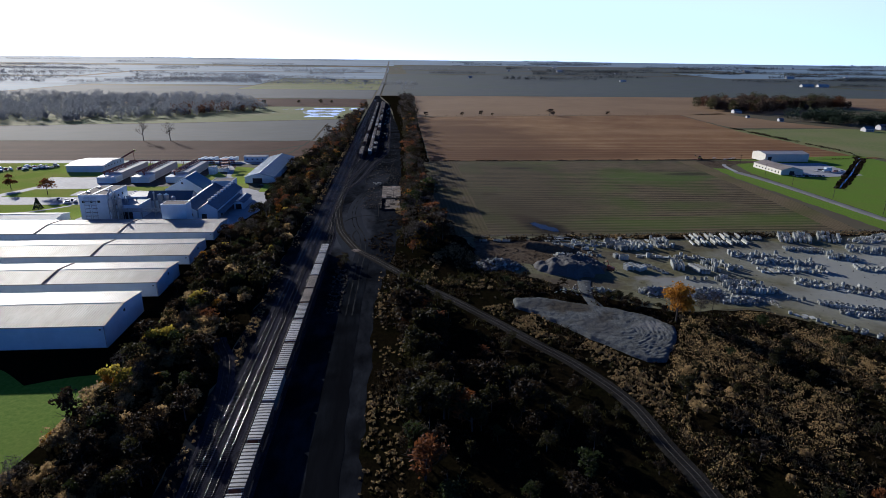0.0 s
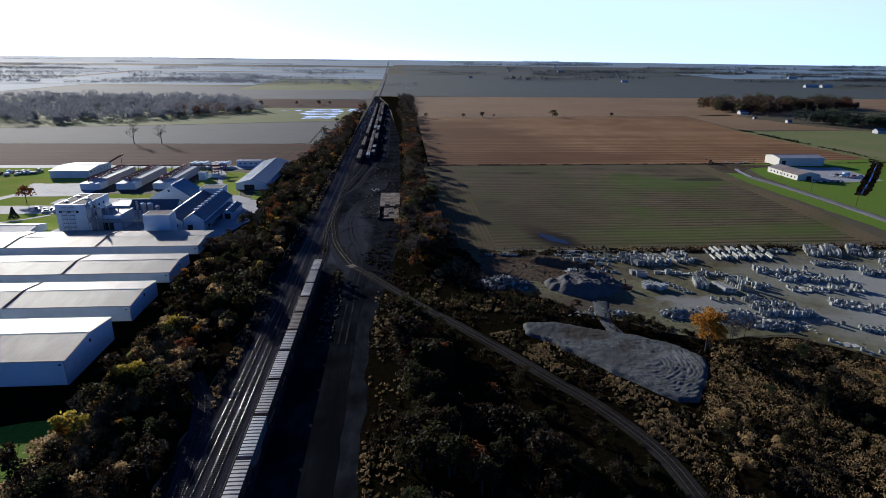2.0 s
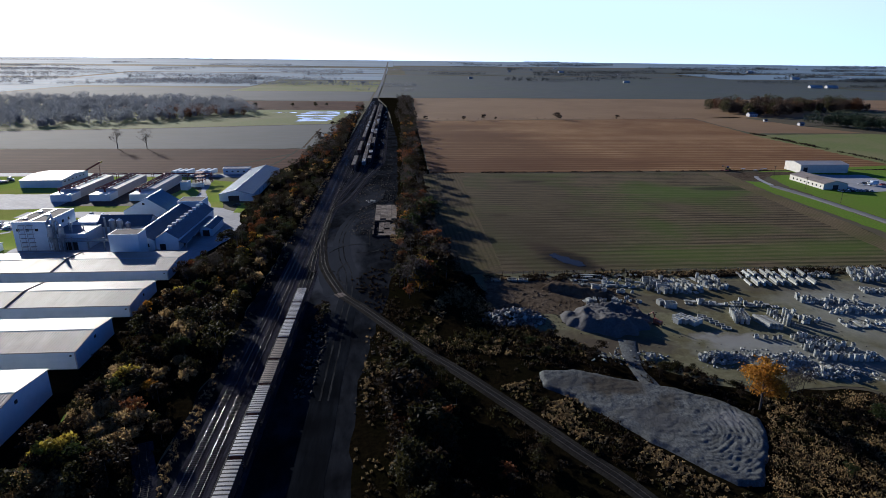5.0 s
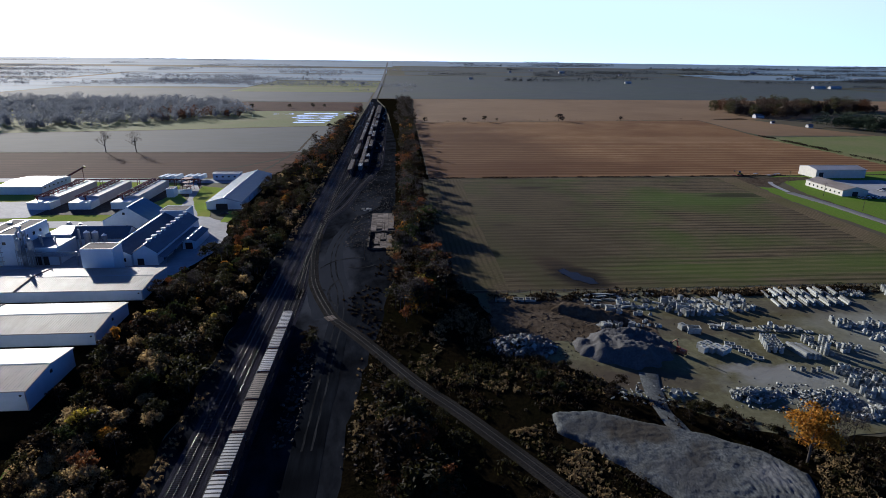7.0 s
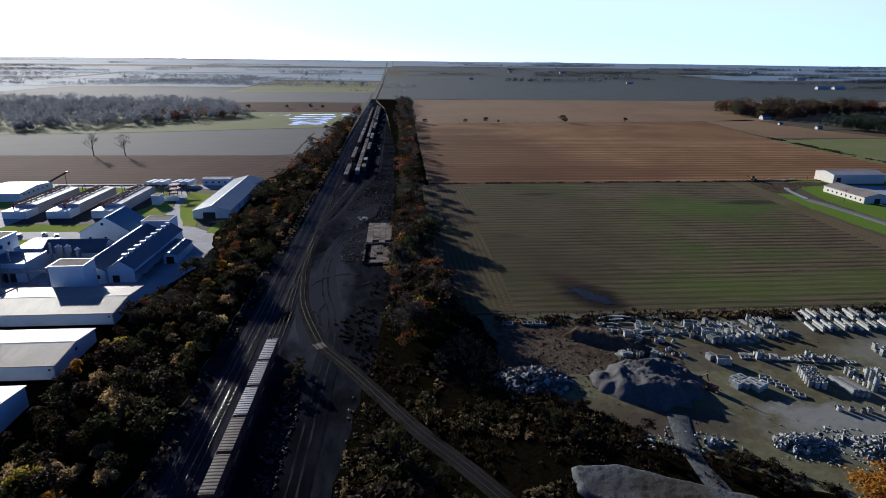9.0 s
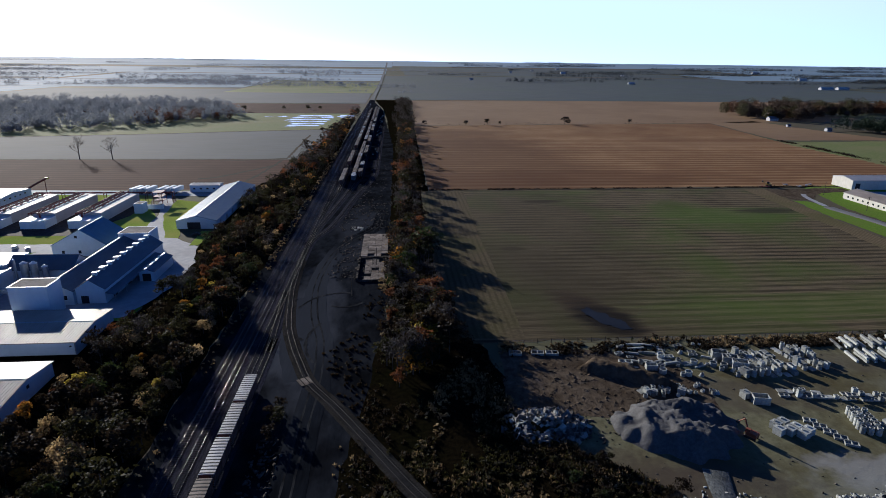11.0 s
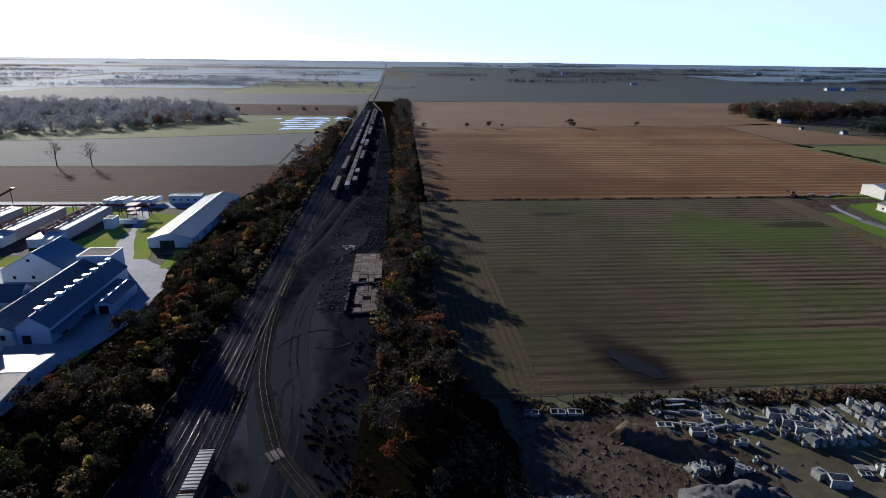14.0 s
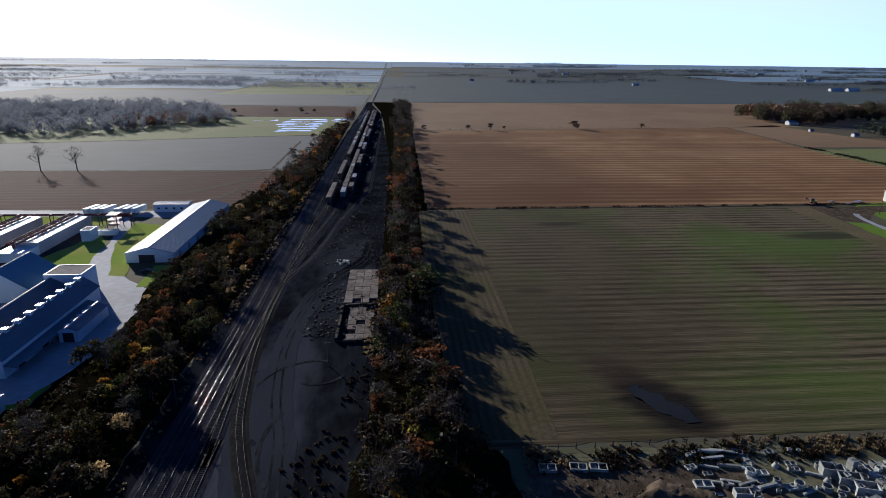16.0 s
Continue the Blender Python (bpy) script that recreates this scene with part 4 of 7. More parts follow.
for k, (y0, y1, e, r, cuts) in enumerate([(166.5, 193.5, 7.4, 8.9, ()), (206.8, 229.2, 5.6, 6.9, (-128, -172)), (242, 264.8, 4.3, 5.6, (-128, -178)), (277, 300.8, 4.1, 5.2, (-132, -170))]):
    w = gable("warehouse", WL, -88, y0, y1, e, r, "x", M_WHITE, M_ROOF, "long white metal warehouse with a low ribbed grey roof", 0.8, category="warehouse", group="row of warehouses", rise=0.1)
    bm = bmesh.new()
    L, D = -88 - WL, y1 - y0
    for z in (0.0, e - 0.25):
        box(bm, 0, L, -0.05, 0, z, z + 0.2)
    part("trim", bm, M_STEEL, w)
    part("wall_lamp", new_box(L - 1.6, L - 1.1, -0.3, 0, e - 1.4, e - 1.0), M_BLACK, w)
    part("vent", new_box(L, L + 0.12, D * 0.5 - 0.5, D * 0.5 + 0.5, e - 1.2, e - 0.3), M_DARK, w)
    part("downpipe", new_box(L - 0.25, L - 0.1, -0.18, -0.05, 0, e), M_STEEL, w)
    for cx in cuts:                                       # fire walls standing above the roof
        bm = bmesh.new()
        prism(bm, [(-0.3, e), (D / 2, r), (D + 0.3, e), (D + 0.3, e + 0.5), (D / 2, r + 0.5), (-0.3, e + 0.5)], cx - WL - 0.2, cx - WL + 0.2, "x")
        part("fire_wall", bm, M_SLAB, w)
    if cuts:                                              # the far bays carry a newer white membrane
        bm = bmesh.new()
        prism(bm, [(-0.3, e + 0.33), (D / 2, r + 0.33), (D + 0.3, e + 0.33), (D + 0.3, e + 0.42), (D / 2, r + 0.42), (-0.3, e + 0.42)], 0.0, cuts[-1] - WL - 0.25, "x")
        part("roof_membrane", bm, M_ROOF_W, w)
    if k < 3:
        for cx in (-97, -120, -150):
            opening(w, "loading_door", cx - WL, cx - WL + 3.4, D - 0.02, D + 0.06, 0.1, 3.4)

# the factory behind the warehouses
# hall roof colours paint the light: pale on sunlit slopes, slate-blue on shaded
hall_b = gable("factory_hall", -107.0, -97.0, 316, 371, 5.6, 9.0, "y", M_WHITE, M_ROOF_D, "long white factory hall with ridge vents, its shaded roof slope coloured slate-blue", 1.2, category="factory", group="factory halls", roof2=M_ROOF)
for k in range(9):
    v = part("roof_vent", new_box(4.3, 5.7, 4.5 + k * 5.8, 6.0 + k * 5.8, 8.9, 10.0), M_WHITE, hall_b)
    part("vent_cap", new_box(4.1, 5.9, 4.3 + k * 5.8, 6.2 + k * 5.8, 10.0, 10.15), M_STEEL, v)
for k in range(3):
    opening(hall_b, "door", 9.98, 10.06, 6 + k * 12, 9 + k * 12, 0.1, 3.2)
opening(hall_b, "door", 1.6, 4.2, -0.06, 0.02, 0.1, 3.0)
bm = bmesh.new()
prism(bm, [(10, 3.9), (13.2, 3.2), (13.2, 3.35), (10, 4.1)], 0, 46, "y")
part("canopy", bm, M_ROOF_D, hall_b)
for k in range(6):
    part("canopy_post", new_box(12.8, 13.0, 1 + k * 9, 1.2 + k * 9, 0, 3.2), M_STEEL, hall_b)
hall_a = gable("factory_hall", -120.0, -107.4, 315, 372, 5.2, 8.6, "y", M_WHITE, M_ROOF_D, "long white factory hall, its shaded roof slope coloured slate-blue", 1.2, category="factory", group="factory halls", roof2=M_ROOF)
window_row(hall_a, 3, 2.0, 3.4, 0, 2.0, 1.6, 1.6)
annex = gable("loading_shed", -94.0, -88.3, 337.5, 357.5, 3.9, 5.0, "y", M_WHITE, M_ROOF_D, "small white loading shed beside the factory hall", 1.0, category="shed")
for k in range(3):
    opening(annex, "dock_door", 5.68, 5.76, 2.5 + k * 6, 5.5 + k * 6, 0.4, 3.2, M_WHITE)
opening(annex, "doorway", 1.2, 4.4, -0.06, 0.02, 0.1, 3.2)
for k in range(5):
    part("roof_light", new_box(1.0, 2.2, 2 + k * 3.6, 3.4 + k * 3.6, 4.62, 4.9), M_WHITE, annex)


def flat_block(name, x0, x1, y0, y1, h, label, wall=None, roof=None, category="building", parapet=0.2):
    b = thing(name, x0, y0, 0, 0, label, category)
    W, D = x1 - x0, y1 - y0
    part("wall", new_box(0, W, 0, D, -0.2, h), wall or M_WHITE, b)
    part("roof", new_box(0.3, W - 0.3, 0.3, D - 0.3, h - 0.1, h + 0.08), roof or M_ROOF_G, b)
    bm = bmesh.new()
    box(bm, -0.08, W + 0.08, -0.08, 0.3, h - 0.15, h + parapet)
    box(bm, -0.08, W + 0.08, D - 0.3, D + 0.08, h - 0.15, h + parapet)
    box(bm, -0.08, 0.3, 0.3, D - 0.3, h - 0.15, h + parapet)
    box(bm, W - 0.3, W + 0.08, 0.3, D - 0.3, h - 0.15, h + parapet)
    part("parapet", bm, wall or M_WHITE, b)
    return b


flat_block("storage_block", -121.6, -109.2, 304, 312.5, 11.2, "tall plain white storage block beside the factory")
flat_block("roof_house", -116, -103, 372.2, 383, 9.6, "white cube-shaped plant house behind the factory hall")
house = gable("gabled_store", -144, -120.6, 370.5, 392, 4.9, 12.0, "y", M_WHITE, M_ROOF_B, "white gabled store with a pale blue roof", 1.2, category="store", ridge_at=0.55)
opening(house, "vent", 10.2, 11.4, -0.06, 0.02, 8.2, 9.4)
window_row(house, 2, 4, 7, 0, 1.2, 1.2, 1.4)
proc = flat_block("process_building", -169, -154.5, 318, 343, 13.4, "tall white process building with outside ducts", category="factory")
window_row(proc, 3, 1.5, 4.0, 0, 9.2, 1.4, 1.2)
window_row(proc, 4, 3.0, 5.0, 14.5, 9.6, 1.6, 1.4, "y")
for k in range(3):
    part("roof_unit", new_box(2 + (k % 2) * 7, 3.4 + (k % 2) * 7, 5 + k * 6.2, 6.6 + k * 6.2, 13.4, 14.1), M_STEEL, proc)
part("roof_walkway", new_box(6.6, 7.6, 1, 24, 13.48, 13.7), M_WHITE, proc)
bm = bmesh.new()
for u in (3.0, 6.5):                                     # fire-escape stair on the front
    for k in range(6):
        box(bm, u, u + 2.6, -1.3, -0.05, 2.0 + k * 2.0, 2.12 + k * 2.0)
    for q in (0, 2.5):
        box(bm, u + q, u + q + 0.12, -1.3, -1.18, 0, 12.4)
part("fire_escape", bm, M_STEEL, proc)
low = flat_block("process_annex", -154.3, -138.5, 318, 334, 7.6, "lower white annex of the process building", roof=M_ROOF_D, category="factory")
opening(low, "dock_door", 6, 12, -0.06, 0.02, 0.1, 4.2)
gable("mill_building", -141, -117, 334.5, 347, 6.6, 10.4, "x", M_WHITE, M_ROOF_D, "white mill building with a dark roof", 1.2, category="factory")
flat_block("link_building", -152, -141.2, 335, 350, 8.4, "low white link building", roof=M_ROOF_D, category="factory")
ducts = thing("dust_collector", -150, 327, 0, 0, "grey steel dust collector with bent ducts", "machinery")
bm = bmesh.new()
for k, (u, v, h) in enumerate([(0, -11, 15), (1.6, -10.5, 13), (-2, -10, 12), (3.2, -11, 10)]):
    tube(bm, (u, v, 0), (u, v, h), 0.45, 0.45, 9)
    tube(bm, (u, v, h), (u - 2.5, v + 3.5, h + 1.2), 0.45, 0.45, 9)
    tube(bm, (u - 2.5, v + 3.5, h + 1.2), (u - 4.6, v + 4.0, h - 1.5), 0.45, 0.45, 9)
part("duct", bm, M_STEEL, ducts)
for u in (-1.0, 3.6):
    bm = bmesh.new()
    tube(bm, (u, -12.5, 8.0), (u, -12.5, 12.0), 1.1, 1.1, 12)
    tube(bm, (u, -12.5, 5.2), (u, -12.5, 8.0), 0.25, 1.1, 12)
    tube(bm, (u, -12.5, 12.0), (u, -12.5, 13.0), 1.1, 0.3, 12)
    cyc = part("cyclone", bm, M_STEEL, ducts)
    bm = bmesh.new()
    for a, c in ((-1, -1), (1, -1), (1, 1), (-1, 1)):
        box(bm, u + a - 0.08, u + a + 0.08, -12.5 + c - 0.08, -12.5 + c + 0.08, 0, 9)
    for z in (3, 6, 9):
        box(bm, u - 1.1, u + 1.1, -13.6, -13.45, z - 0.1, z)
    part("stand", bm, M_STEEL, cyc)
bridge = thing("pipe_bridge", -153, 316.4, 0, 0, "grey steel pipe bridge in front of the process buildings", "machinery")
for z, r in ((4.6, 0.28), (5.3, 0.2), (6.0, 0.34)):
    bm = bmesh.new()
    tube(bm, (0, 0, z), (33, 0, z), r, r, 8)
    tube(bm, (0, 0, z), (-1.6, 2.4, z + 3), r, r, 8)
    part("pipe", bm, M_STEEL, bridge)
for k in range(5):
    part("trestle", new_box(2 + k * 7, 2.3 + k * 7, -0.4, 0.4, 0, 6.5), M_STEEL, bridge)
for k in range(4):
    stack = thing("vent_stack", -151.5 + k * 3.1, 321 + (k % 2) * 4, 7.6, 0, "slim grey vent stack on the annex roof", "stack", "annex stacks")
    bm = bmesh.new()
    tube(bm, (0, 0, 0), (0, 0, 2.2 + k % 3), 0.3, 0.3, 8)
    part("pipe", bm, M_STEEL, stack)
    bm = bmesh.new()
    tube(bm, (0, 0, 2.2 + k % 3), (0, 0, 2.7 + k % 3), 0.5, 0.12, 8)
    part("cowl", bm, M_STEEL, stack)
for k, (x, y, h, r) in enumerate([(-132, 331, 10.5, 1.3), (-128.5, 331, 10.5, 1.3), (-125, 331.5, 9.0, 1.1), (-135, 330.5, 12.0, 0.5)]):
    silo = thing("silo", x, y, 0, 0, "slim grey steel silo beside the mill", "silo", "silos by the mill")
    bm = bmesh.new()
    tube(bm, (0, 0, 0), (0, 0, h), r, r, 16)
    part("shell", bm, M_STEEL, silo)
    bm = bmesh.new()
    tube(bm, (0, 0, h), (0, 0, h + r * 0.7), r * 1.05, 0.15, 16)
    part("cap", bm, M_WHITE, silo)
office = gable("low_office", -214, -176, 306, 320, 3.2, 4.4, "x", M_WHITE, M_ROOF_B, "low white office with a pale blue roof", 1.2, category="office")
window_row(office, 8, 2, 4.4, 0, 1.0, 1.6, 1.2)

# three long white tank roofs with red pipework, and the barn
for x0, x1, y1 in ((-206, -193.5, 472), (-183.4, -171.2, 472), (-160, -148, 474)):
    tk = thing("tank_house", x0, 415, 0, 0, "long white low tank house with red pipes along its roof", "tank house", "row of tank houses")
    W, D = x1 - x0, y1 - 415
    part("wall", new_box(0, W, 0, 11, -0.2, 4.2), M_WHITE, tk)
    bm = bmesh.new()
    prism(bm, [(0.4, -0.2), (W - 0.2, -0.2), (W - 0.2, 5.5), (W * 0.62, 5.85), (0.4, 5.6)], 11, D, "y")
    part("roof", bm, M_ROOF_W, tk)
    for u in (0.14, 0.27, 0.5):
        bm = bmesh.new()
        tube(bm, (W * u, 6, 6.5), (W * u, D, 6.5), 0.42, 0.42, 8)
        pipe = part("pipe", bm, M_PIPE, tk)
        bm = bmesh.new()
        for k in range(9):
            box(bm, W * u - 0.3, W * u + 0.3, 12 + k * 5, 12.3 + k * 5, 5.6, 6.4)
        part("pipe_support", bm, M_PIPE, pipe)
    for k in range(11):
        bm = bmesh.new()
        u, v = W * rnd.uniform(0.15, 0.6), 7 + k * 4.4
        box(bm, u - 0.4, u + 0.4, v - 0.3, v + 0.3, 4.2 if v < 11 else 5.6, 6.2 + rnd.uniform(0, 0.4))
        tube(bm, (u, v, 6.4), (u, v, 7.4), 0.12, 0.12, 6)
        part("valve_unit", bm, M_PIPE, tk)
        bm = bmesh.new()
        tube(bm, (W * 0.2, v + 2, 6.1), (W * 0.75, v + 2, 6.1), 0.1, 0.1, 6)
        part("cross_pipe", bm, M_PIPE, tk)
rack = thing("pipe_rack", -208, 473, 0, 0, "rust-red overhead pipe rack behind the tank houses", "pipe rack")
for v in (0, 1.2, 2.4):
    bm = bmesh.new()
    tube(bm, (0, v, 5.8), (80, v, 5.8), 0.25, 0.25, 8)
    part("pipe", bm, M_PIPE, rack)
for k in range(11):
    bm = bmesh.new()
    for v in (-0.4, 2.8):
        box(bm, k * 8 - 0.15, k * 8 + 0.15, v - 0.15, v + 0.15, 0, 6.2)
    box(bm, k * 8 - 0.15, k * 8 + 0.15, -0.4, 2.8, 5.3, 5.5)
    box(bm, k * 8 - 0.15, k * 8 + 0.15, -0.4, 2.8, 6.05, 6.2)
    part("trestle", bm, M_PIPE, rack)
tower = thing("pipe_tower", -136, 464, 0, 0, "rust-red open steel stair tower with pipes", "pipe tower")
bm = bmesh.new()
for u in (0, 5):
    for v in (0, 7):
        box(bm, u - 0.15, u + 0.15, v - 0.15, v + 0.15, 0, 8)
for z in (2.6, 5.2, 7.8):
    box(bm, -0.2, 5.2, -0.2, 7.2, z, z + 0.15)
part("frame", bm, M_PIPE, tower)
flat_block("pump_house", -139.6, -135, 445, 452, 5.4, "white pump house at the end of the tank houses")
flat_block("white_plinth", -138, -128, 455, 457.5, 2.4, "low white wall beside the drive")
shed = gable("large_shed", -247, -220, 456, 491, 5.0, 6.4, "x", M_WHITE, M_ROOF_W, "large white metal shed with a bright roof", 1.4, category="shed")
window_row(shed, 6, 3, 5, 27, 3.2, 1.6, 0.9, "y")
conv = thing("conveyor", -220, 491, 0, 0, "slanting rust-red conveyor at the shed", "conveyor")
bm = bmesh.new()
tube(bm, (-4, -3, 3.5), (6, 8, 10), 0.6, 0.6, 4)
part("belt_frame", bm, M_PIPE, conv)
part("leg", new_box(5.0, 5.3, 7.0, 7.3, 0, 9.3), M_PIPE, conv)
part("drive_head", new_box(5.2, 6.8, 7.4, 9.0, 9.4, 10.6), M_YELLOWM, conv)
barn = gable("long_barn", -105.5, -85.4, 412.5, 502, 4.2, 6.8, "y", M_WHITE, M_ROOF_B, "very long white metal barn with a pale blue roof", 1.2, category="barn")
opening(barn, "barn_door", 5.4, 12.0, -0.06, 0.03, 0.0, 3.5)
for k in range(7):
    opening(barn, "side_door", 20.06, 20.14, 6 + k * 12, 9 + k * 12, 0.1, 3.0, M_STEEL)
sh2 = gable("utility_shed", -127, -108, 500.8, 509, 4.4, 5.0, "x", M_WHITE, M_ROOF_W, "white flat-roofed utility shed by the barn", 1.2, category="shed")
window_row(sh2, 4, 2, 4.2, 0, 1.8, 1.4, 1.0)
for k in range(6):
    tr = thing("box_trailer", -160 + k * 4.4 + (3.5 if k > 2 else 0), 499 + rnd.uniform(-1, 1), 0.1, -12, "white box trailer parked on the gravel strip", "trailer", "parked trailers")
    part("box", new_box(-1.25, 1.25, -5.5, 5.5, 1.1, 3.9), M_WHITE, tr)
    for s in (-1, 1):
        for v in (-4.2, -3.0):
            bm = bmesh.new()
            tube(bm, (s * 0.95, v, 0.5), (s * 1.2, v, 0.5), 0.5, 0.5, 10)
            part("wheel", bm, M_BLACK, tr)
        part("landing_leg", new_box(s * 0.8 - 0.08, s * 0.8 + 0.08, 3.4, 3.6, 0, 1.1), M_STEEL, tr)

# idle machinery stored beyond the lawn
for k in range(26):
    u = k / 25
    x, y = -306.4 + 39.4 * u + rnd.uniform(-2, 2), 461.1 + 18.1 * u + rnd.uniform(-7, 7)
    sk = thing("storage_skid", x, y, 0.1, rnd.uniform(-30, 30), "idle steel skid stored on gravel at the plant's edge", "machinery", "stored skids")
    w, d, h = rnd.uniform(1.2, 2.6), rnd.uniform(2.5, 6), rnd.uniform(0.9, 2.4)
    part("frame", new_box(-w / 2, w / 2, -d / 2, d / 2, 0, 0.3), M_BLACK, sk)
    bm = bmesh.new()
    tube(bm, (0, -d * 0.4, 0.3 + h / 2), (0, d * 0.4, 0.3 + h / 2), h / 2, h / 2, 9)
    part("vessel", bm, rnd.choice([M_PIPE, M_STEEL, M_WHITE, M_BLACK]), sk)

# farm sheds on the right
big = gable("farm_shed", 330, 371, 495, 515, 6.6, 8.2, "x", M_CREAM, M_ROOF_W, "large cream farm shed with a bright white roof", 1.5, category="farm shed")
opening(big, "shed_door", 2.5, 6, -0.06, 0.03, 0, 4.6)
small = gable("farm_shed", 304, 322, 433, 470, 4.0, 6.2, "y", M_CREAM, M_ROOF, "cream farm shed with a grey metal roof", 1.2, category="farm shed")
window_row(small, 8, 2.5, 4.2, 0, 1.3, 1.3, 1.2, "y")
opening(small, "door", 7, 11, -0.06, 0.03, 0, 3.2)


# ---- vegetation ----
def leaves(centres, a, b, up=0.0, rot=None):
    """Folded diamond leaves or leaf clumps at the centres: arrays of vertices and faces."""
    n = len(centres)
    u = rng.normal(size=(n, 3))
    u[:, 2] += up * 2.5
    u /= np.linalg.norm(u, axis=1)[:, None]
    w = rng.normal(size=(n, 3))
    v = np.cross(u, w)
    v /= np.linalg.norm(v, axis=1)[:, None] + 1e-9
    nn = np.cross(u, v)
    s = rng.uniform(0.65, 1.35, (n, 1))
    c = np.asarray(centres)
    V = np.stack([c - u * a * s, c + v * b * s + nn * b * 0.35, c + u * a * s, c - v * b * s + nn * b * 0.35], 1).reshape(-1, 3)
    return V, np.arange(4 * n).reshape(-1, 4)


def crown_points(n, h, r, low, lobes):
    """Points on the shells of several lobes that make up a crown."""
    out = []
    L = []
    for k in range(lobes):
        th, q = rng.uniform(0, math.tau), math.sqrt(rng.uniform(0, 1)) * r * 0.78
        z = low + (h - low) * rng.uniform(0.12, 0.85)
        L.append((q * math.cos(th), q * math.sin(th), z, r * rng.uniform(0.2, 0.48)))
    L.append((0, 0, h - r * 0.45, r * 0.5))
    W = np.array([l[3] ** 2 for l in L])
    pick = rng.choice(len(L), n, p=W / W.sum())
    d = rng.normal(size=(n, 3))
    d /= np.linalg.norm(d, axis=1)[:, None]
    d[:, 2] = np.where(d[:, 2] < -0.3, -d[:, 2], d[:, 2])
    L = np.array(L)
    p = L[pick, :3] + d * L[pick, 3:4] * rng.uniform(0.35, 1.0, (n, 1)) ** 0.6 * np.array([1.05, 1.05, 0.9])
    stray = rng.random(n) < 0.14
    p[stray] += d[stray] * rng.uniform(0.1, 0.45, (int(stray.sum()), 1)) * r * 0.5
    return p[p[:, 2] > 0.25]


def limbs(bm, h, r, trunk_r, n, fork=2, top=0.9):
    tube(bm, (0, 0, -0.2), (0.1, 0.05, h * 0.45), trunk_r, trunk_r * 0.7, 7)
    tube(bm, (0.1, 0.05, h * 0.45), (0.0, 0.1, h * top), trunk_r * 0.7, trunk_r * 0.15, 6)
    for k in range(n):
        th, z0 = k * 2.4 + rnd.uniform(-0.4, 0.4), h * rnd.uniform(0.25, 0.65)
        d = Vector((math.cos(th), math.sin(th), rnd.uniform(0.5, 1.1)))
        ln = r * rnd.uniform(0.6, 0.95)
        p1 = Vector((0.05, 0.05, z0)) + d * ln * 0.75
        tube(bm, (0.05, 0.05, z0), p1, trunk_r * 0.4, trunk_r * 0.18, 5, False)
        for q in range(fork):
            e = p1 + Vector((d.x + rnd.uniform(-0.6, 0.6), d.y + rnd.uniform(-0.6, 0.6), d.z + rnd.uniform(-0.2, 0.7))) * ln * 0.5
            tube(bm, p1, e, trunk_r * 0.17, trunk_r * 0.05, 4, False)
            if fork > 2:
                for _ in range(3):
                    tube(bm, e, e + Vector((rnd.uniform(-1, 1), rnd.uniform(-1, 1), rnd.uniform(0, 1.2))) * ln * 0.3, trunk_r * 0.06, 0.015, 3, False)


def tree(x, y, h, r, material, label, n=560, low=0.22, a=0.36, b=0.17, lobes=13, bark=None, category="tree", up=0.0, fork=2, group="trackside trees"):
    t = thing("tree", x, y, 0, rnd.uniform(0, 360), label, category, group)
    bm = bmesh.new()
    limbs(bm, h, r, 0.035 * h * 0.55 + 0.06, 7, fork)
    part("trunk", bm, bark or M_BARK, t)
    V, F = leaves(crown_points(n, h, r, h * low, lobes), a, b, up)
    arrays("crown", V, F, material, t)
    return t


T = {}
T["olive"] = [tree(-62, 214 + 9 * k, 7, 2.9, L_OLIVE, "dense olive-green tree in the railway thicket", 500, 0.12) for k in range(3)]
T["green"] = [tree(-70, 250 + 9 * k, 7, 2.8, L_GREEN, "dark green tree in the railway thicket", 480, 0.12) for k in range(2)]
T["brown"] = [tree(-58, 300 + 9 * k, 7, 2.9, L_BROWN, "brown half-bare tree in the railway thicket", 460, 0.15, 0.4, 0.2) for k in range(3)]
T["rust"] = [tree(-66, 340 + 9 * k, 6.5, 2.5, L_RUST, "rust-red autumn tree in the railway thicket", 520, 0.15) for k in range(2)]
T["yellow"] = [tree(-69.5, 196, 6.4, 3.0, L_YELLOW, "bright yellow autumn tree in the railway thicket", 700, 0.1, 0.36, 0.22), tree(-55, 232, 5.0, 2.0, L_YELLOW, "yellow autumn tree in the railway thicket", 420, 0.15)]
T["orange"] = [tree(-64, 282, 5.5, 2.2, L_ORANGE, "orange autumn tree in the railway thicket", 460, 0.15)]
T["twig"] = [tree(-72, 320 + 9 * k, 8, 2.8, L_GREYTWIG, "bare grey tree with fine twigs", 420, 0.25, 0.6, 0.05, bark=M_PALEBARK, up=0.4, fork=3) for k in range(2)]
T["seed"] = [tree(-74, 190 + 8 * k, 4.2, 2.5, L_SEED, "bush with pale grey seed heads", 620, 0.05, 0.22, 0.16, lobes=12, category="bush") for k in range(2)]
tree(-70.9, 163.0, 7.6, 4.2, L_YELLOW, "broad bright yellow autumn tree in the railway thicket", 1500, 0.1, 0.36, 0.22)
big_orange = tree(95, 174.5, 13.5, 5.9, L_ORANGE, "large round orange autumn tree at the edge of the yard", 3200, 0.16, 0.34, 0.24, 20, group="yard trees")


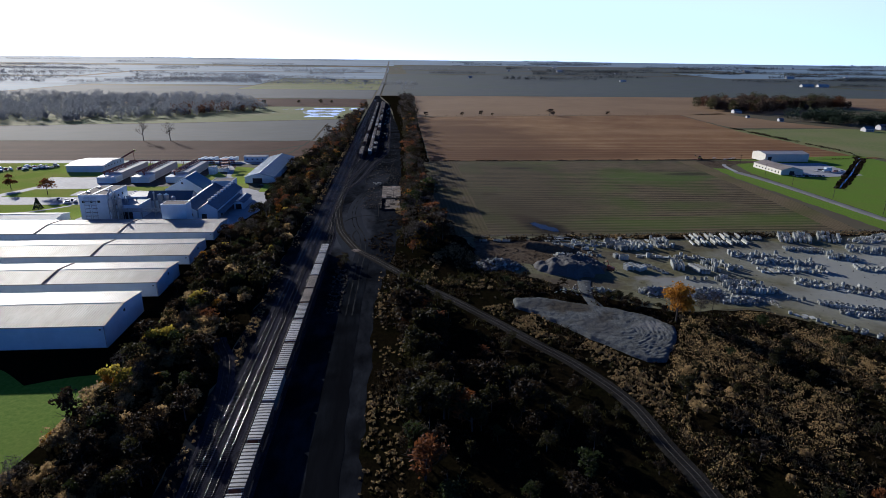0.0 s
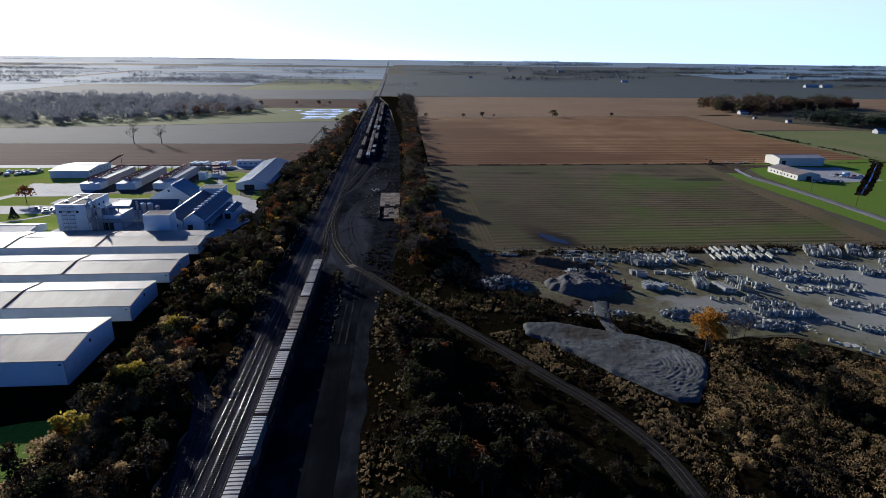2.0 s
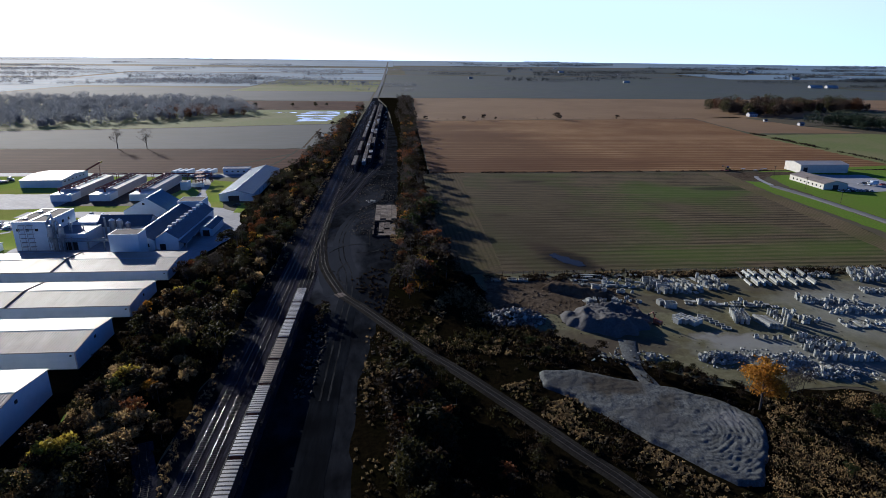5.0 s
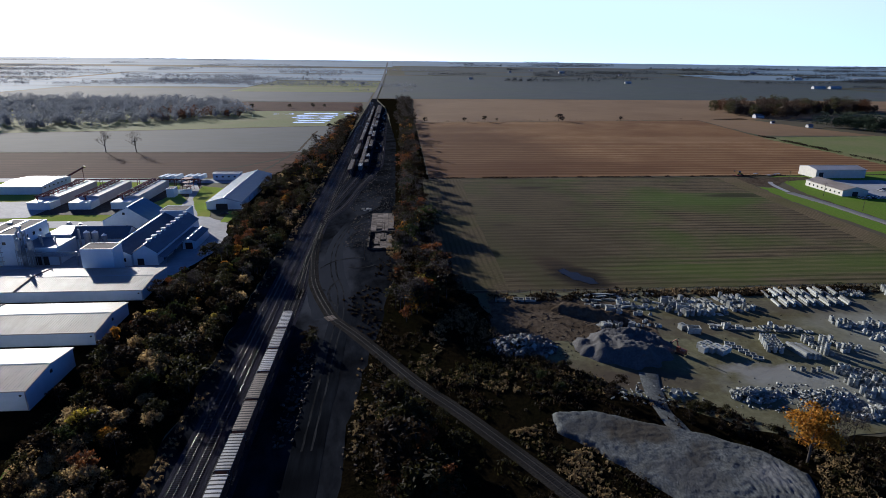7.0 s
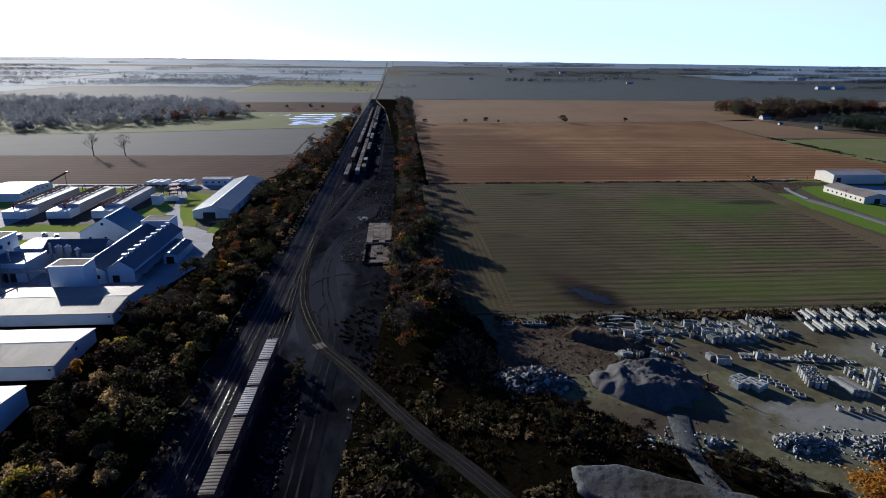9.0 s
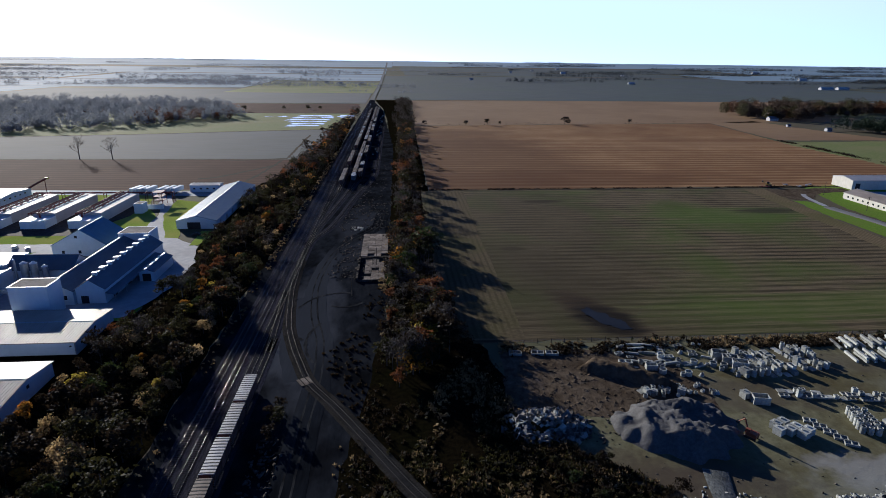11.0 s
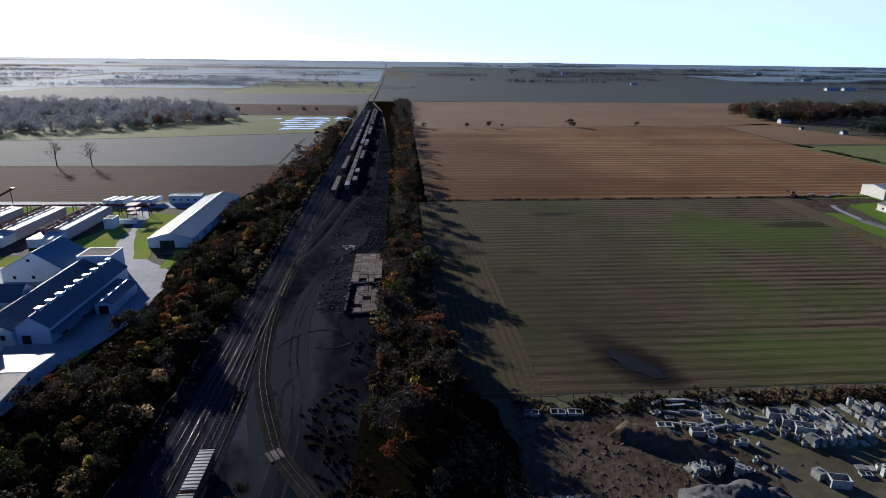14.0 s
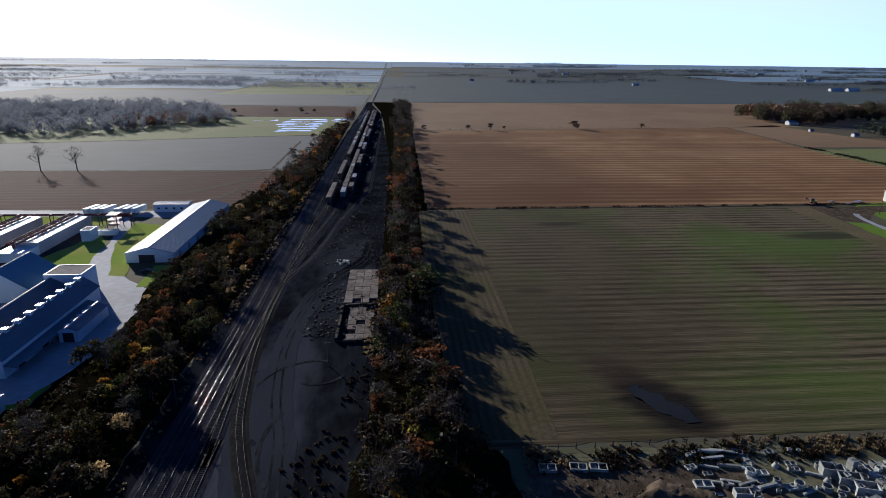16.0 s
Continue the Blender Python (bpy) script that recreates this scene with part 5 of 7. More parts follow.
def inside(px, py, poly):
    r = np.zeros(len(px), bool)
    n = len(poly)
    for i in range(n):
        (x0, y0), (x1, y1) = poly[i], poly[(i + 1) % n]
        if y0 == y1:
            continue
        c = ((y0 > py) != (y1 > py)) & (px < (x1 - x0) * (py - y0) / (y1 - y0) + x0)
        r ^= c
    return r


BRANCH = smooth_line([(58, -120), (62, 0), (64, 60), (64, 93), (62, 109), (60, 128), (52, 147.5), (43, 162), (32, 180), (20, 198.5), (10, 212.5), (-0.8, 230.5), (-9.2, 244.4), (-17.2, 256.6), (-21.4, 267.5), (-25.2, 279), (-28.8, 293)], 2.0)
SPUR = smooth_line([(-56.5, 171), (-54, 165), (-50, 156), (-46.8, 142), (-44.8, 126), (-43.2, 105)], 2.0)
PAD = [(42, 198), (53, 197.5), (65, 192), (75, 187.5), (87, 180), (93.5, 170.5), (89, 159.5), (79.5, 147), (73.5, 147.5), (67.5, 154.5), (57, 169.5), (48.5, 182), (41.5, 189)]


def scatter(poly, n, clear=(), gap=2.6):
    """Random places inside an outline, clear of the tracks and of other outlines."""
    P = np.array(poly)
    px, py = rng.uniform(P[:, 0].min(), P[:, 0].max(), n * 3), rng.uniform(P[:, 1].min(), P[:, 1].max(), n * 3)
    ok = inside(px, py, poly)
    for c in clear:
        ok &= ~inside(px, py, c)
    px, py = px[ok], py[ok]
    for line in (BRANCH, SPUR):
        d = np.min(np.hypot(px[:, None] - line[None, :, 0], py[:, None] - line[None, :, 1]), 1) if len(px) else px
        px, py = px[d > gap], py[d > gap]
    return np.stack([px, py], 1)[:n]


PLANTED = []


def plant(kinds, places, hs, group="trackside trees"):
    for x, y in places:
        k = rnd.choices(list(kinds), list(kinds.values()))[0]
        lift = noise.noise(Vector((x * 0.045, y * 0.035, 7.0))) + 0.5 * noise.noise(Vector((x * 0.12, y * 0.1, 2.0)))
        if lift < -0.42 and y > 165:
            continue
        s = rnd.uniform(*hs) * (1 + 0.55 * lift)
        w = s * rnd.uniform(0.8, 1.3)
        PLANTED.append((y, x, rnd.choice(T[k]), w, s, rnd.uniform(0, 360), group))


def grow(split):
    """The planted trees nearer than the split are things of their own; the rest are joined into one thicket per foliage."""
    joined = {}
    for y, x, p, w, s, rz, group in sorted(PLANTED, key=lambda q: q[0]):
        m = pose(x, y, 0.03, 0, 0, rz) @ Matrix.Diagonal((w, w, s, 1))
        if y < split:
            tagged(copy_thing(p, m), group=group)
            continue
        a = np.array(m)
        for part_ob in p.children:
            me = part_ob.data
            co = np.zeros(len(me.vertices) * 3, np.float32)
            me.vertices.foreach_get("co", co)
            if part_ob.name.startswith("trunk"):
                continue
            co = co.reshape(-1, 4, 3)
            if y > 250:
                co = co[rng.random(len(co)) < (0.75 if y < 340 else 0.5 if y < 520 else 0.32)]
            joined.setdefault(me.materials[0], []).append(co.reshape(-1, 3) @ a[:3, :3].T + a[:3, 3])
        tr = joined.setdefault(M_BARK, [])
        r = 0.13 * s
        base = np.array([(r, 0, 0), (0, r, 0), (-r, 0, 0), (0, -r, 0), (r * .5, 0, 5 * s), (0, r * .5, 5 * s), (-r * .5, 0, 5 * s), (0, -r * .5, 5 * s)]) + np.array([x, y, 0])
        tr.append(base[[0, 1, 5, 4, 1, 2, 6, 5, 2, 3, 7, 6, 3, 0, 4, 7]])
    for material, chunks in joined.items():
        V = np.concatenate(chunks)
        word = material.name.replace("_", " ")
        tagged(arrays("thicket", V, np.arange(len(V)).reshape(-1, 4), material), "dense trackside thicket of trees with " + word if "bark" not in word else "slim dark trunks in the trackside thicket", "thicket", kind="stuff")


LEFT = [(-82, 20), (-51, 20), (-51, 300), (-48.5, 520), (-60, 520), (-84, 500), (-82, 380), (-77, 330), (-81, 310), (-84, 270), (-83, 200), (-76, 180), (-78, 150), (-80, 112)]
plant(dict(olive=6, brown=6, green=1.2, rust=0.7, orange=0.5, seed=3.0, twig=1.2, yellow=0.35), scatter(LEFT, 500), (0.55, 1.12))
plant(dict(olive=4, brown=6, rust=2, orange=1, twig=3), scatter([(-80, 505), (-48, 505), (-47.5, 1080), (-57, 1080), (-66, 860), (-74, 630)], 230), (0.9, 1.6))
BELT = [(5, 240), (20, 266), (24, 300), (22, 340), (22, 500), (31, 900), (12, 900), (8, 500), (5, 300)]
plant(dict(olive=4, brown=5, green=1.4, rust=1.4, twig=3, yellow=0.3, orange=0.9), scatter([(3, 244), (13, 258), (23, 272), (24.5, 292), (22, 330), (21.5, 430), (6.5, 430), (4, 300)], 190), (0.75, 1.5), "tree belt")
plant(dict(olive=3, brown=5, green=0.8, rust=1.4, twig=4, orange=0.6), scatter([(12, 290), (22, 300), (21, 500), (25, 640), (31, 900), (12, 900), (8, 430)], 170), (0.95, 1.75), "tree belt")
plant(dict(olive=3, brown=2, green=1, rust=0.8), scatter([(2, 85), (44, 85), (40, 110), (27, 150), (16, 196), (2, 200)], 55, gap=6.0), (0.5, 1.2), "brush by the branch")
plant(dict(olive=3, brown=2, seed=3, green=1.4, rust=0.4), scatter([(70, 80), (190, 80), (158, 150), (128, 178), (100, 176), (92, 150), (76, 140)], 90, [PAD], 4.0), (0.35, 0.75), "brush by the branch")
plant(dict(brown=3, olive=2, green=0.5), scatter([(40, 206), (62, 200), (84, 186), (96, 176), (106, 182), (84, 196), (74, 206), (40, 228)], 44), (0.3, 0.55), "brush by the branch")
plant(dict(seed=5, olive=1, brown=2), scatter([(-84, 80), (-60, 80), (-58, 190), (-66, 215), (-76, 180), (-77, 150), (-80, 112)], 60), (0.45, 0.95))
plant(dict(brown=4, olive=5, rust=0.8), scatter([(1, 100), (9, 100), (14, 150), (10, 205), (2, 215)], 46, gap=7.0), (0.9, 1.5), "brush by the branch")
plant(dict(brown=3, olive=2, rust=0.5), scatter([(20, 120), (54, 96), (60, 108), (44, 148), (30, 176)], 36, gap=4.5), (0.35, 0.7), "brush by the branch")
plant(dict(seed=5, brown=1), scatter([(-82, 90), (-58, 90), (-57, 240), (-80, 240), (-74, 180)], 75), (0.6, 1.15))
plant(dict(olive=1, brown=1), [(-22.6, 244), (-24.6, 240.5), (-21.8, 238), (-23.6, 232)], (0.45, 0.65), "brush by the train")
plant(dict(twig=1), [(108, 183), (106, 179), (112, 182)], (0.8, 1.1), "yard trees")


def scrub(name, poly, n, size, material, label, per=12, clear=(), a=0.42, b=0.16, up=0.5, gap=2.6):
    """Low brush: many clumps of small leaves, one object."""
    c = scatter(poly, n * 2, clear, gap)
    drift = np.array([noise.noise(Vector((x * 0.07, y * 0.05, size * 9))) + 0.6 * noise.noise(Vector((x * 0.2, y * 0.16, 4 + size))) for x, y in c])
    keep = drift + rng.uniform(-0.35, 0.35, len(c)) > 0.0
    c, drift = c[keep][:n], drift[keep][:n]
    m = len(c)
    r = rng.uniform(0.4, 1.0, m) * size * np.clip(0.75 + drift, 0.6, 1.5)
    d = rng.normal(size=(m, per, 3))
    d /= np.linalg.norm(d, axis=2)[:, :, None]
    d[:, :, 2] = np.abs(d[:, :, 2])
    p = np.zeros((m, per, 3))
    p[:, :, :2] = c[:, None, :]
    p += d * r[:, None, None] * rng.uniform(0.35, 1.05, (m, per, 1)) * np.array([1, 1, 0.9])
    p[:, :, 2] += 0.08
    V, F = leaves(p.reshape(-1, 3), a, b, up)
    return tagged(arrays(name, V, F, material), label, "brush", kind="stuff")


RIGHT = [(-7, 10), (240, 10), (230, 132), (160, 152), (130, 180), (98, 180), (70, 202), (40, 230), (34, 270), (27, 296), (4, 296), (-6, 200)]
FARBRUSH = [(66, 60), (240, 60), (230, 132), (160, 152), (130, 180), (98, 180), (92, 166), (78, 142), (67, 120)]
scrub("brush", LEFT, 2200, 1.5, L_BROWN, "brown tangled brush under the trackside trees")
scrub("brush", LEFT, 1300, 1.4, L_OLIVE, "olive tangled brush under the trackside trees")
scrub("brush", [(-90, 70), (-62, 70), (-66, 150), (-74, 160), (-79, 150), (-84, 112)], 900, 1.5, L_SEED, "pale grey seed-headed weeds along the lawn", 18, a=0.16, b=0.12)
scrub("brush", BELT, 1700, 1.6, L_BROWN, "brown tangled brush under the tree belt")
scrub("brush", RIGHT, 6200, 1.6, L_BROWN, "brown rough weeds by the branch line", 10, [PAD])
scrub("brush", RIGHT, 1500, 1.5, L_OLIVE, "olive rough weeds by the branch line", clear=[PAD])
for m, n in ((L_BROWN, 900), (L_OLIVE, 700), (L_DRYGRASS, 260)):
    scrub("brush", [(24, 214), (42, 206), (62, 200), (84, 186), (96, 176), (106, 180), (84, 198), (68, 206), (40, 230), (26, 240)], n, 1.5, m, "dense brush along the edge of the yard with " + m.name.replace("_", " "), 14, [PAD])
scrub("brush", [(8, 216), (36, 206), (44, 226), (34, 250), (28, 268), (16, 250)], 700, 1.4, L_OLIVE, "olive weeds between the belt and the yard", 12)
scrub("brush", [(8, 216), (36, 206), (44, 226), (34, 250), (28, 268), (16, 250)], 500, 1.3, L_DRYGRASS, "straw-coloured weeds between the belt and the yard", 10)
scrub("brush", FARBRUSH, 2600, 1.5, L_BROWN, "brown rough weeds beside the precast yard", 11, [PAD])
scrub("brush", FARBRUSH, 4800, 1.8, L_SEED, "pale brown seed-headed weeds beside the precast yard", 16, [PAD], 0.22, 0.11)
scrub("brush", FARBRUSH, 1500, 1.3, L_OLIVE, "olive weeds beside the precast yard", 14, [PAD])
scrub("brush", FARBRUSH, 2200, 1.4, L_DRYGRASS, "straw-coloured tall weeds beside the precast yard", 12, [PAD], 0.3, 0.12)
scrub("brush", [(-9, 60), (0, 60), (3, 200), (3, 240), (-7, 240), (-8, 150)], 420, 0.7, L_DRYGRASS, "dry straw-coloured grass beside the dirt road", 9)
scrub("brush", [(66, 118), (58, 140), (44, 166), (30, 190), (44, 194), (54, 176), (64, 156), (78, 143)], 700, 0.9, L_DRYGRASS, "dry straw-coloured grass beside the branch line", 12)
scrub("brush", [(38, 270), (270, 271), (270, 277.5), (38, 277)], 1000, 0.8, L_DRYGRASS, "dry grass along the field fence", 10)
scrub("brush", [(38, 268), (270, 270), (270, 276), (38, 275)], 1500, 1.2, L_BROWN, "brown weeds along the field fence", 12)
scrub("brush", [(-24, 258), (0, 236), (5, 300), (3, 334), (-3, 330), (-6, 290)], 150, 0.55, L_BROWN, "low dark weeds on the shaded cinder ground", 14)
scrub("brush", [(-49.5, 60), (-46, 60), (-45.5, 700), (-48.5, 700)], 500, 0.7, L_DRYGRASS, "dry grass beside the main track", 10)
scrub("brush", [(2, 276), (7, 300), (8, 420), (4, 420), (0, 330)], 260, 1.2, L_DRYGRASS, "dry straw-coloured grass along the tree belt", 12)
scrub("brush", [(30, 502), (445, 508), (445, 511), (30, 504.5)], 700, 0.8, L_BROWN, "brown weeds along the field boundary", 8)
scrub("brush", [(446, 535), (455, 530), (455, 760), (446, 760)], 500, 1.6, L_BROWN, "brown weeds along the ditch", 12, a=0.4, b=0.14)


def woods(name, poly, n, h, material, label, per=70, clear=(), leaf=0.062):
    """A distant wood: the crowns of many trees as one object."""
    c = scatter(poly, n, clear, 0)
    m = len(c)
    hh = rng.uniform(0.5, 1.15, m) * h
    d = rng.normal(size=(m, per, 3))
    d /= np.linalg.norm(d, axis=2)[:, :, None]
    p = np.zeros((m, per, 3))
    p[:, :, :2] = c[:, None, :]
    p[:, :, 2] = (hh * 0.55)[:, None] + np.array([gz(y) for y in c[:, 1]])[:, None]
    p += d * rng.uniform(0.3, 1.12, (m, per, 1)) ** 0.7 * np.stack([hh * 0.4, hh * 0.4, hh * 0.46], 1)[:, None, :]
    s = leaf * h
    V, F = leaves(p.reshape(-1, 3), s, s * 0.7)
    return tagged(arrays(name, V, F, material), label, "woodland", kind="stuff")


for m, n in ((L_BROWN, 70), (L_GREYTWIG, 70)):
    woods("woodland", [(6, 880), (34, 880), (42, 1390), (10, 1390)], n, 11, m, "brown-grey end of the tree belt", 60)
LW = [(-640, 760), (-515, 815), (-421, 806), (-330, 880), (-223, 965), (-214, 1015), (-315, 1240), (-640, 1240)]
woods("woodland", LW, 850, 16, L_HAZE_FAR, "autumn wood behind the fields, haze tinted into its leaves", 100, leaf=0.055)
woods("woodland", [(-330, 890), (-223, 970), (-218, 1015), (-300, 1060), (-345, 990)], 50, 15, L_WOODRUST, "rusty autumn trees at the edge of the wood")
woods("woodland", [(-660, 1000), (-420, 1100), (-400, 1350), (-900, 1350)], 260, 14, L_HAZE_FAR, "far wood beyond the fields, haze tinted into its leaves")
RW = [(568, 1060), (596, 985), (640, 980), (720, 1040), (880, 1085), (930, 1200), (700, 1160), (575, 1110)]
for m, n, h in ((L_WOODBROWN, 62, 24), (L_WOODOLIVE, 30, 25), (L_WOODRUST, 18, 23), (L_GREYTWIG, 24, 21)):
    woods("woodland", RW, n, h, m, "autumn wood behind the farmhouses with " + m.name.replace("_", " "), 300, leaf=0.048)
woods("woodland", [(596, 872), (612, 840), (628, 790), (700, 770), (730, 800), (650, 850)], 90, 19, L_CONIFER, "dark evergreen shelter belt by the farmhouses", 200, leaf=0.04)
woods("woodland", [(640, 705), (700, 690), (720, 740), (650, 740)], 34, 13, L_BROWN, "brown garden trees by the farmhouse")
for k in range(95):
    y = 1700 * (2.95 ** rng.uniform(0, 1))
    x = rng.uniform(-0.78, 0.82) * y
    if -120 < x < 60 or (50 < x < 1560 and 1400 < y < 2950) or (-760 < x < 0 and y < 1900):
        continue
    ln, dp = rng.uniform(80, 620), rng.uniform(12, 40)
    woods("woodland", [(x, y), (x + ln, y + rng.uniform(-20, 20)), (x + ln, min(5140, y + dp)), (x, min(5140, y + dp))], int(12 + ln / 3.0), rng.uniform(10, 16), L_FARDARK if x > 0 else L_HAZE_FAR, "far line of trees on the plain", 13, leaf=0.085)
for k in range(34):
    y = 2300 * (2.2 ** rng.uniform(0, 1))
    x, ln, dp = rng.uniform(0.05, 0.85) * y, rng.uniform(120, 500), rng.uniform(15, 50)
    woods("woodland", [(x, y), (x + ln, y + rng.uniform(-20, 20)), (x + ln, min(5140, y + dp)), (x, min(5140, y + dp))], int(14 + ln / 4), rng.uniform(11, 18), L_FARDARK, "far line of trees on the plain", 12, leaf=0.085)
woods("woodland", [(-790, 2185), (-505, 2340), (-505, 2400), (-800, 2260)], 90, 18, L_HAZE_FAR, "far dark wood on the plain", 30)
woods("woodland", [(-260, 2150), (-60, 2150), (-60, 2230), (-260, 2230)], 40, 11, L_HAZE_FAR, "far garden trees round scattered houses", 26)
woods("woodland", [(-120, 1690), (-60, 1690), (-60, 1720), (-120, 1720)], 12, 10, L_HAZE_FAR, "far garden trees by the railway", 26)
woods("woodland", [(20, 1680), (55, 1680), (55, 1720), (20, 1720)], 14, 10, L_HAZE_FAR, "far garden trees by the railway", 26)
woods("woodland", [(30, 904), (470, 951), (470, 955), (30, 908)], 160, 3.6, L_BROWN, "low hedge line between two fields", 22)
for x, s in ((47, 1.0), (104, 0.9), (134, 1.2), (152, 0.7), (246, 1.5), (252, 1.0), (344, 0.9)):
    copy_thing(rnd.choice(T["brown"]), pose(x, 905 + 0.115 * (x - 33), 0, 0, 0, 40 * x) @ Matrix.Diagonal((s * 1.3, s * 1.3, s, 1)))
for x, y, s in ((-290, 1120, 1.2), (-262, 1122, 1.4), (-238, 1121, 1.3), (-180, 1150, 1.0), (-140, 1158, 1.2), (-120, 1160, 0.9)):
    copy_thing(rnd.choice(T["olive"]), pose(x, y, 0, 0, 0, 30 * x) @ Matrix.Diagonal((s * 1.4, s * 1.4, s, 1)))
# lone trees
for x, y, h in ((-260.7, 633, 20), (-233.6, 632.6, 19)):
    tree(x, y, h, 6.0, L_GREYTWIG, "tall bare tree standing alone in the field", 420, 0.35, 0.9, 0.06, 9, up=0.5, fork=4, group="bare field trees")
tree(-252, 397, 10, 4.4, L_RUST, "round russet tree on the lawn", 900, 0.25, 0.4, 0.25, 12, group="lawn trees")
tree(-220, 380, 10.5, 4.8, L_RUST, "round russet tree on the lawn", 900, 0.25, 0.4, 0.25, 12, group="lawn trees")
con = thing("tree", -203.6, 340, 0, 0, "small dark conical evergreen on the lawn", "tree", "lawn trees")
bm = bmesh.new()
tube(bm, (0, 0, -0.2), (0, 0, 2), 0.2, 0.12, 7)
part("trunk", bm, M_BARK, con)
zz = rng.uniform(0.05, 1, 700) ** 1.3
th = rng.uniform(0, math.tau, 700)
rr = 2.6 * (1 - zz) * rng.uniform(0.7, 1.05, 700) + 0.1
V, F = leaves(np.stack([rr * np.cos(th), rr * np.sin(th), 0.7 + zz * 6.3], 1), 0.45, 0.2)
arrays("crown", V, F, L_CONIFER, con)


# ---- precast yard, heaps, ruins ----
def relief(name, poly, dz, rise, rough, material, label, category, cell=1.0, edge=4.0, freq=0.25, parent=None, bowls=(), ruts=None):
    """A heap or raised pad: a height field inside an outline, falling to the ground at its edge; bowls: dug hollows; ruts: turning tracks round a centre."""
    P = np.array(poly)
    xs, ys = np.arange(P[:, 0].min() - 1, P[:, 0].max() + 1, cell), np.arange(P[:, 1].min() - 1, P[:, 1].max() + 1, cell)
    X, Y = np.meshgrid(xs, ys)
    ok = inside(X.ravel(), Y.ravel(), poly).reshape(X.shape)
    seg = [(np.array(p), np.array(q)) for p, q in zip(poly, poly[1:] + poly[:1])]
    D = np.full(X.shape, 1e9)
    for p, q in seg:
        s = np.clip(((X - p[0]) * (q - p)[0] + (Y - p[1]) * (q - p)[1]) / ((q - p) @ (q - p)), 0, 1)
        D = np.minimum(D, np.hypot(X - p[0] - s * (q - p)[0], Y - p[1] - s * (q - p)[1]))
    D = np.where(ok, D, -D)
    Z = np.zeros(X.shape)
    for i in np.ndindex(X.shape):
        q = Vector((X[i] * freq, Y[i] * freq, 3.0))
        wob = noise.noise(q * 0.6) * edge * 0.5
        k = min(1.0, max(0.0, (D[i] + wob) / edge))
        k = k * k * (3 - 2 * k) if edge < 3 else k
        Z[i] = dz - 0.35 + k * (rise + 0.35) + (k > 0) * k * rough * (noise.noise(q * 2.2) + 0.6 * noise.noise(q * 5) + 0.9 * noise.noise(q * 0.9))
        for bx, by, rx, ry, deep in bowls:
            q2 = math.hypot((X[i] - bx) / rx, (Y[i] - by) / ry) + 0.25 * noise.noise(q * 2.5)
            Z[i] -= deep * min(1.0, max(0.0, (1.15 - q2) / 0.4)) * k
        if ruts:
            cx, cy, r0, r1, pitch, high = ruts
            r = math.hypot(X[i] - cx, Y[i] - cy) + 1.4 * noise.noise(q * 0.8)
            side = min(1.0, max(0.0, 0.55 + (X[i] - cx - 0.5 * (Y[i] - cy)) / 14))
            Z[i] += k * high * side * math.sin(math.tau * r / pitch) * (r0 < r < r1) * (0.6 + noise.noise(q * 1.7))
    V = np.stack([X.ravel(), Y.ravel(), Z.ravel()], 1)
    ny, nx = X.shape
    a = (np.arange(ny - 1)[:, None] * nx + np.arange(nx - 1)[None]).ravel()
    ob = arrays(name, V, np.stack([a, a + 1, a + nx + 1, a + nx], 1), material, parent)
    for pl in ob.data.polygons:
        pl.use_smooth = True
    return tagged(ob, label, category, kind="structure") if parent is None else ob


relief("aggregate_pad", PAD, 0.1, 0.9, 0.13, M_PAD, "levelled pad of rutted pale grey aggregate", "ground", 0.4, 1.6, 0.35, ruts=(74, 168, 3.0, 21, 1.3, 0.14))
ribbon("ramp", [(72, 187), (71.5, 196), (73, 206), (76, 216)], 4.2, 0.22, M_PAD, "pale worn ramp from the yard to the pad", "road", edge=0.5, thick=0.1)
bank = thing("soil_bank", 67, 256, 0, 0, "dark steep bank of tipped soil behind the heap", "heap")
relief("bank_body", [(-9, 4), (-3, 8), (4, 5), (12, -2), (18, -8), (16, -11), (8, -7), (0, -2), (-7, 0)], 0.05, 2.6, 0.4, M_YARD_SOIL, "", "", 0.6, 2.6, 0.35, bank)
heap = thing("aggregate_heap", 77, 231, 0, 0, "big grey heap of crushed aggregate with a flat top", "heap")
HP = [(58.5, 232), (62, 238), (71, 242), (82, 243), (89, 240), (90, 232), (87, 223), (80, 217.5), (71.5, 217), (63, 221), (58.5, 226)]
relief("heap_body", [(x - 77, y - 231) for x, y in HP], 0.05, 3.7, 0.3, M_MOUND, "", "", 0.45, 6.0, 0.45, heap, bowls=[(4.5, 0.5, 5.5, 5.0, 1.9), (-5, 4, 4, 3, 0.6), (-8, -3, 2.4, 5, 0.7)])


def hollow(n, r, t, h):
    bm = bmesh.new()
    rings = []
    for rad, z in ((r, 0), (r, h), (r - t, h), (r - t, 0.05)):
        rings.append([bm.verts.new((rad * math.cos(math.tau * k / n), rad * math.sin(math.tau * k / n), z)) for k in range(n)])
    for A, B in zip(rings, rings[1:]):
        for k in range(n):
            bm.faces.new((A[k], A[(k + 1) % n], B[(k + 1) % n], B[k]))
    bm.faces.new(rings[3][::-1])
    bmesh.ops.recalc_face_normals(bm, faces=bm.faces[:])
    return bm


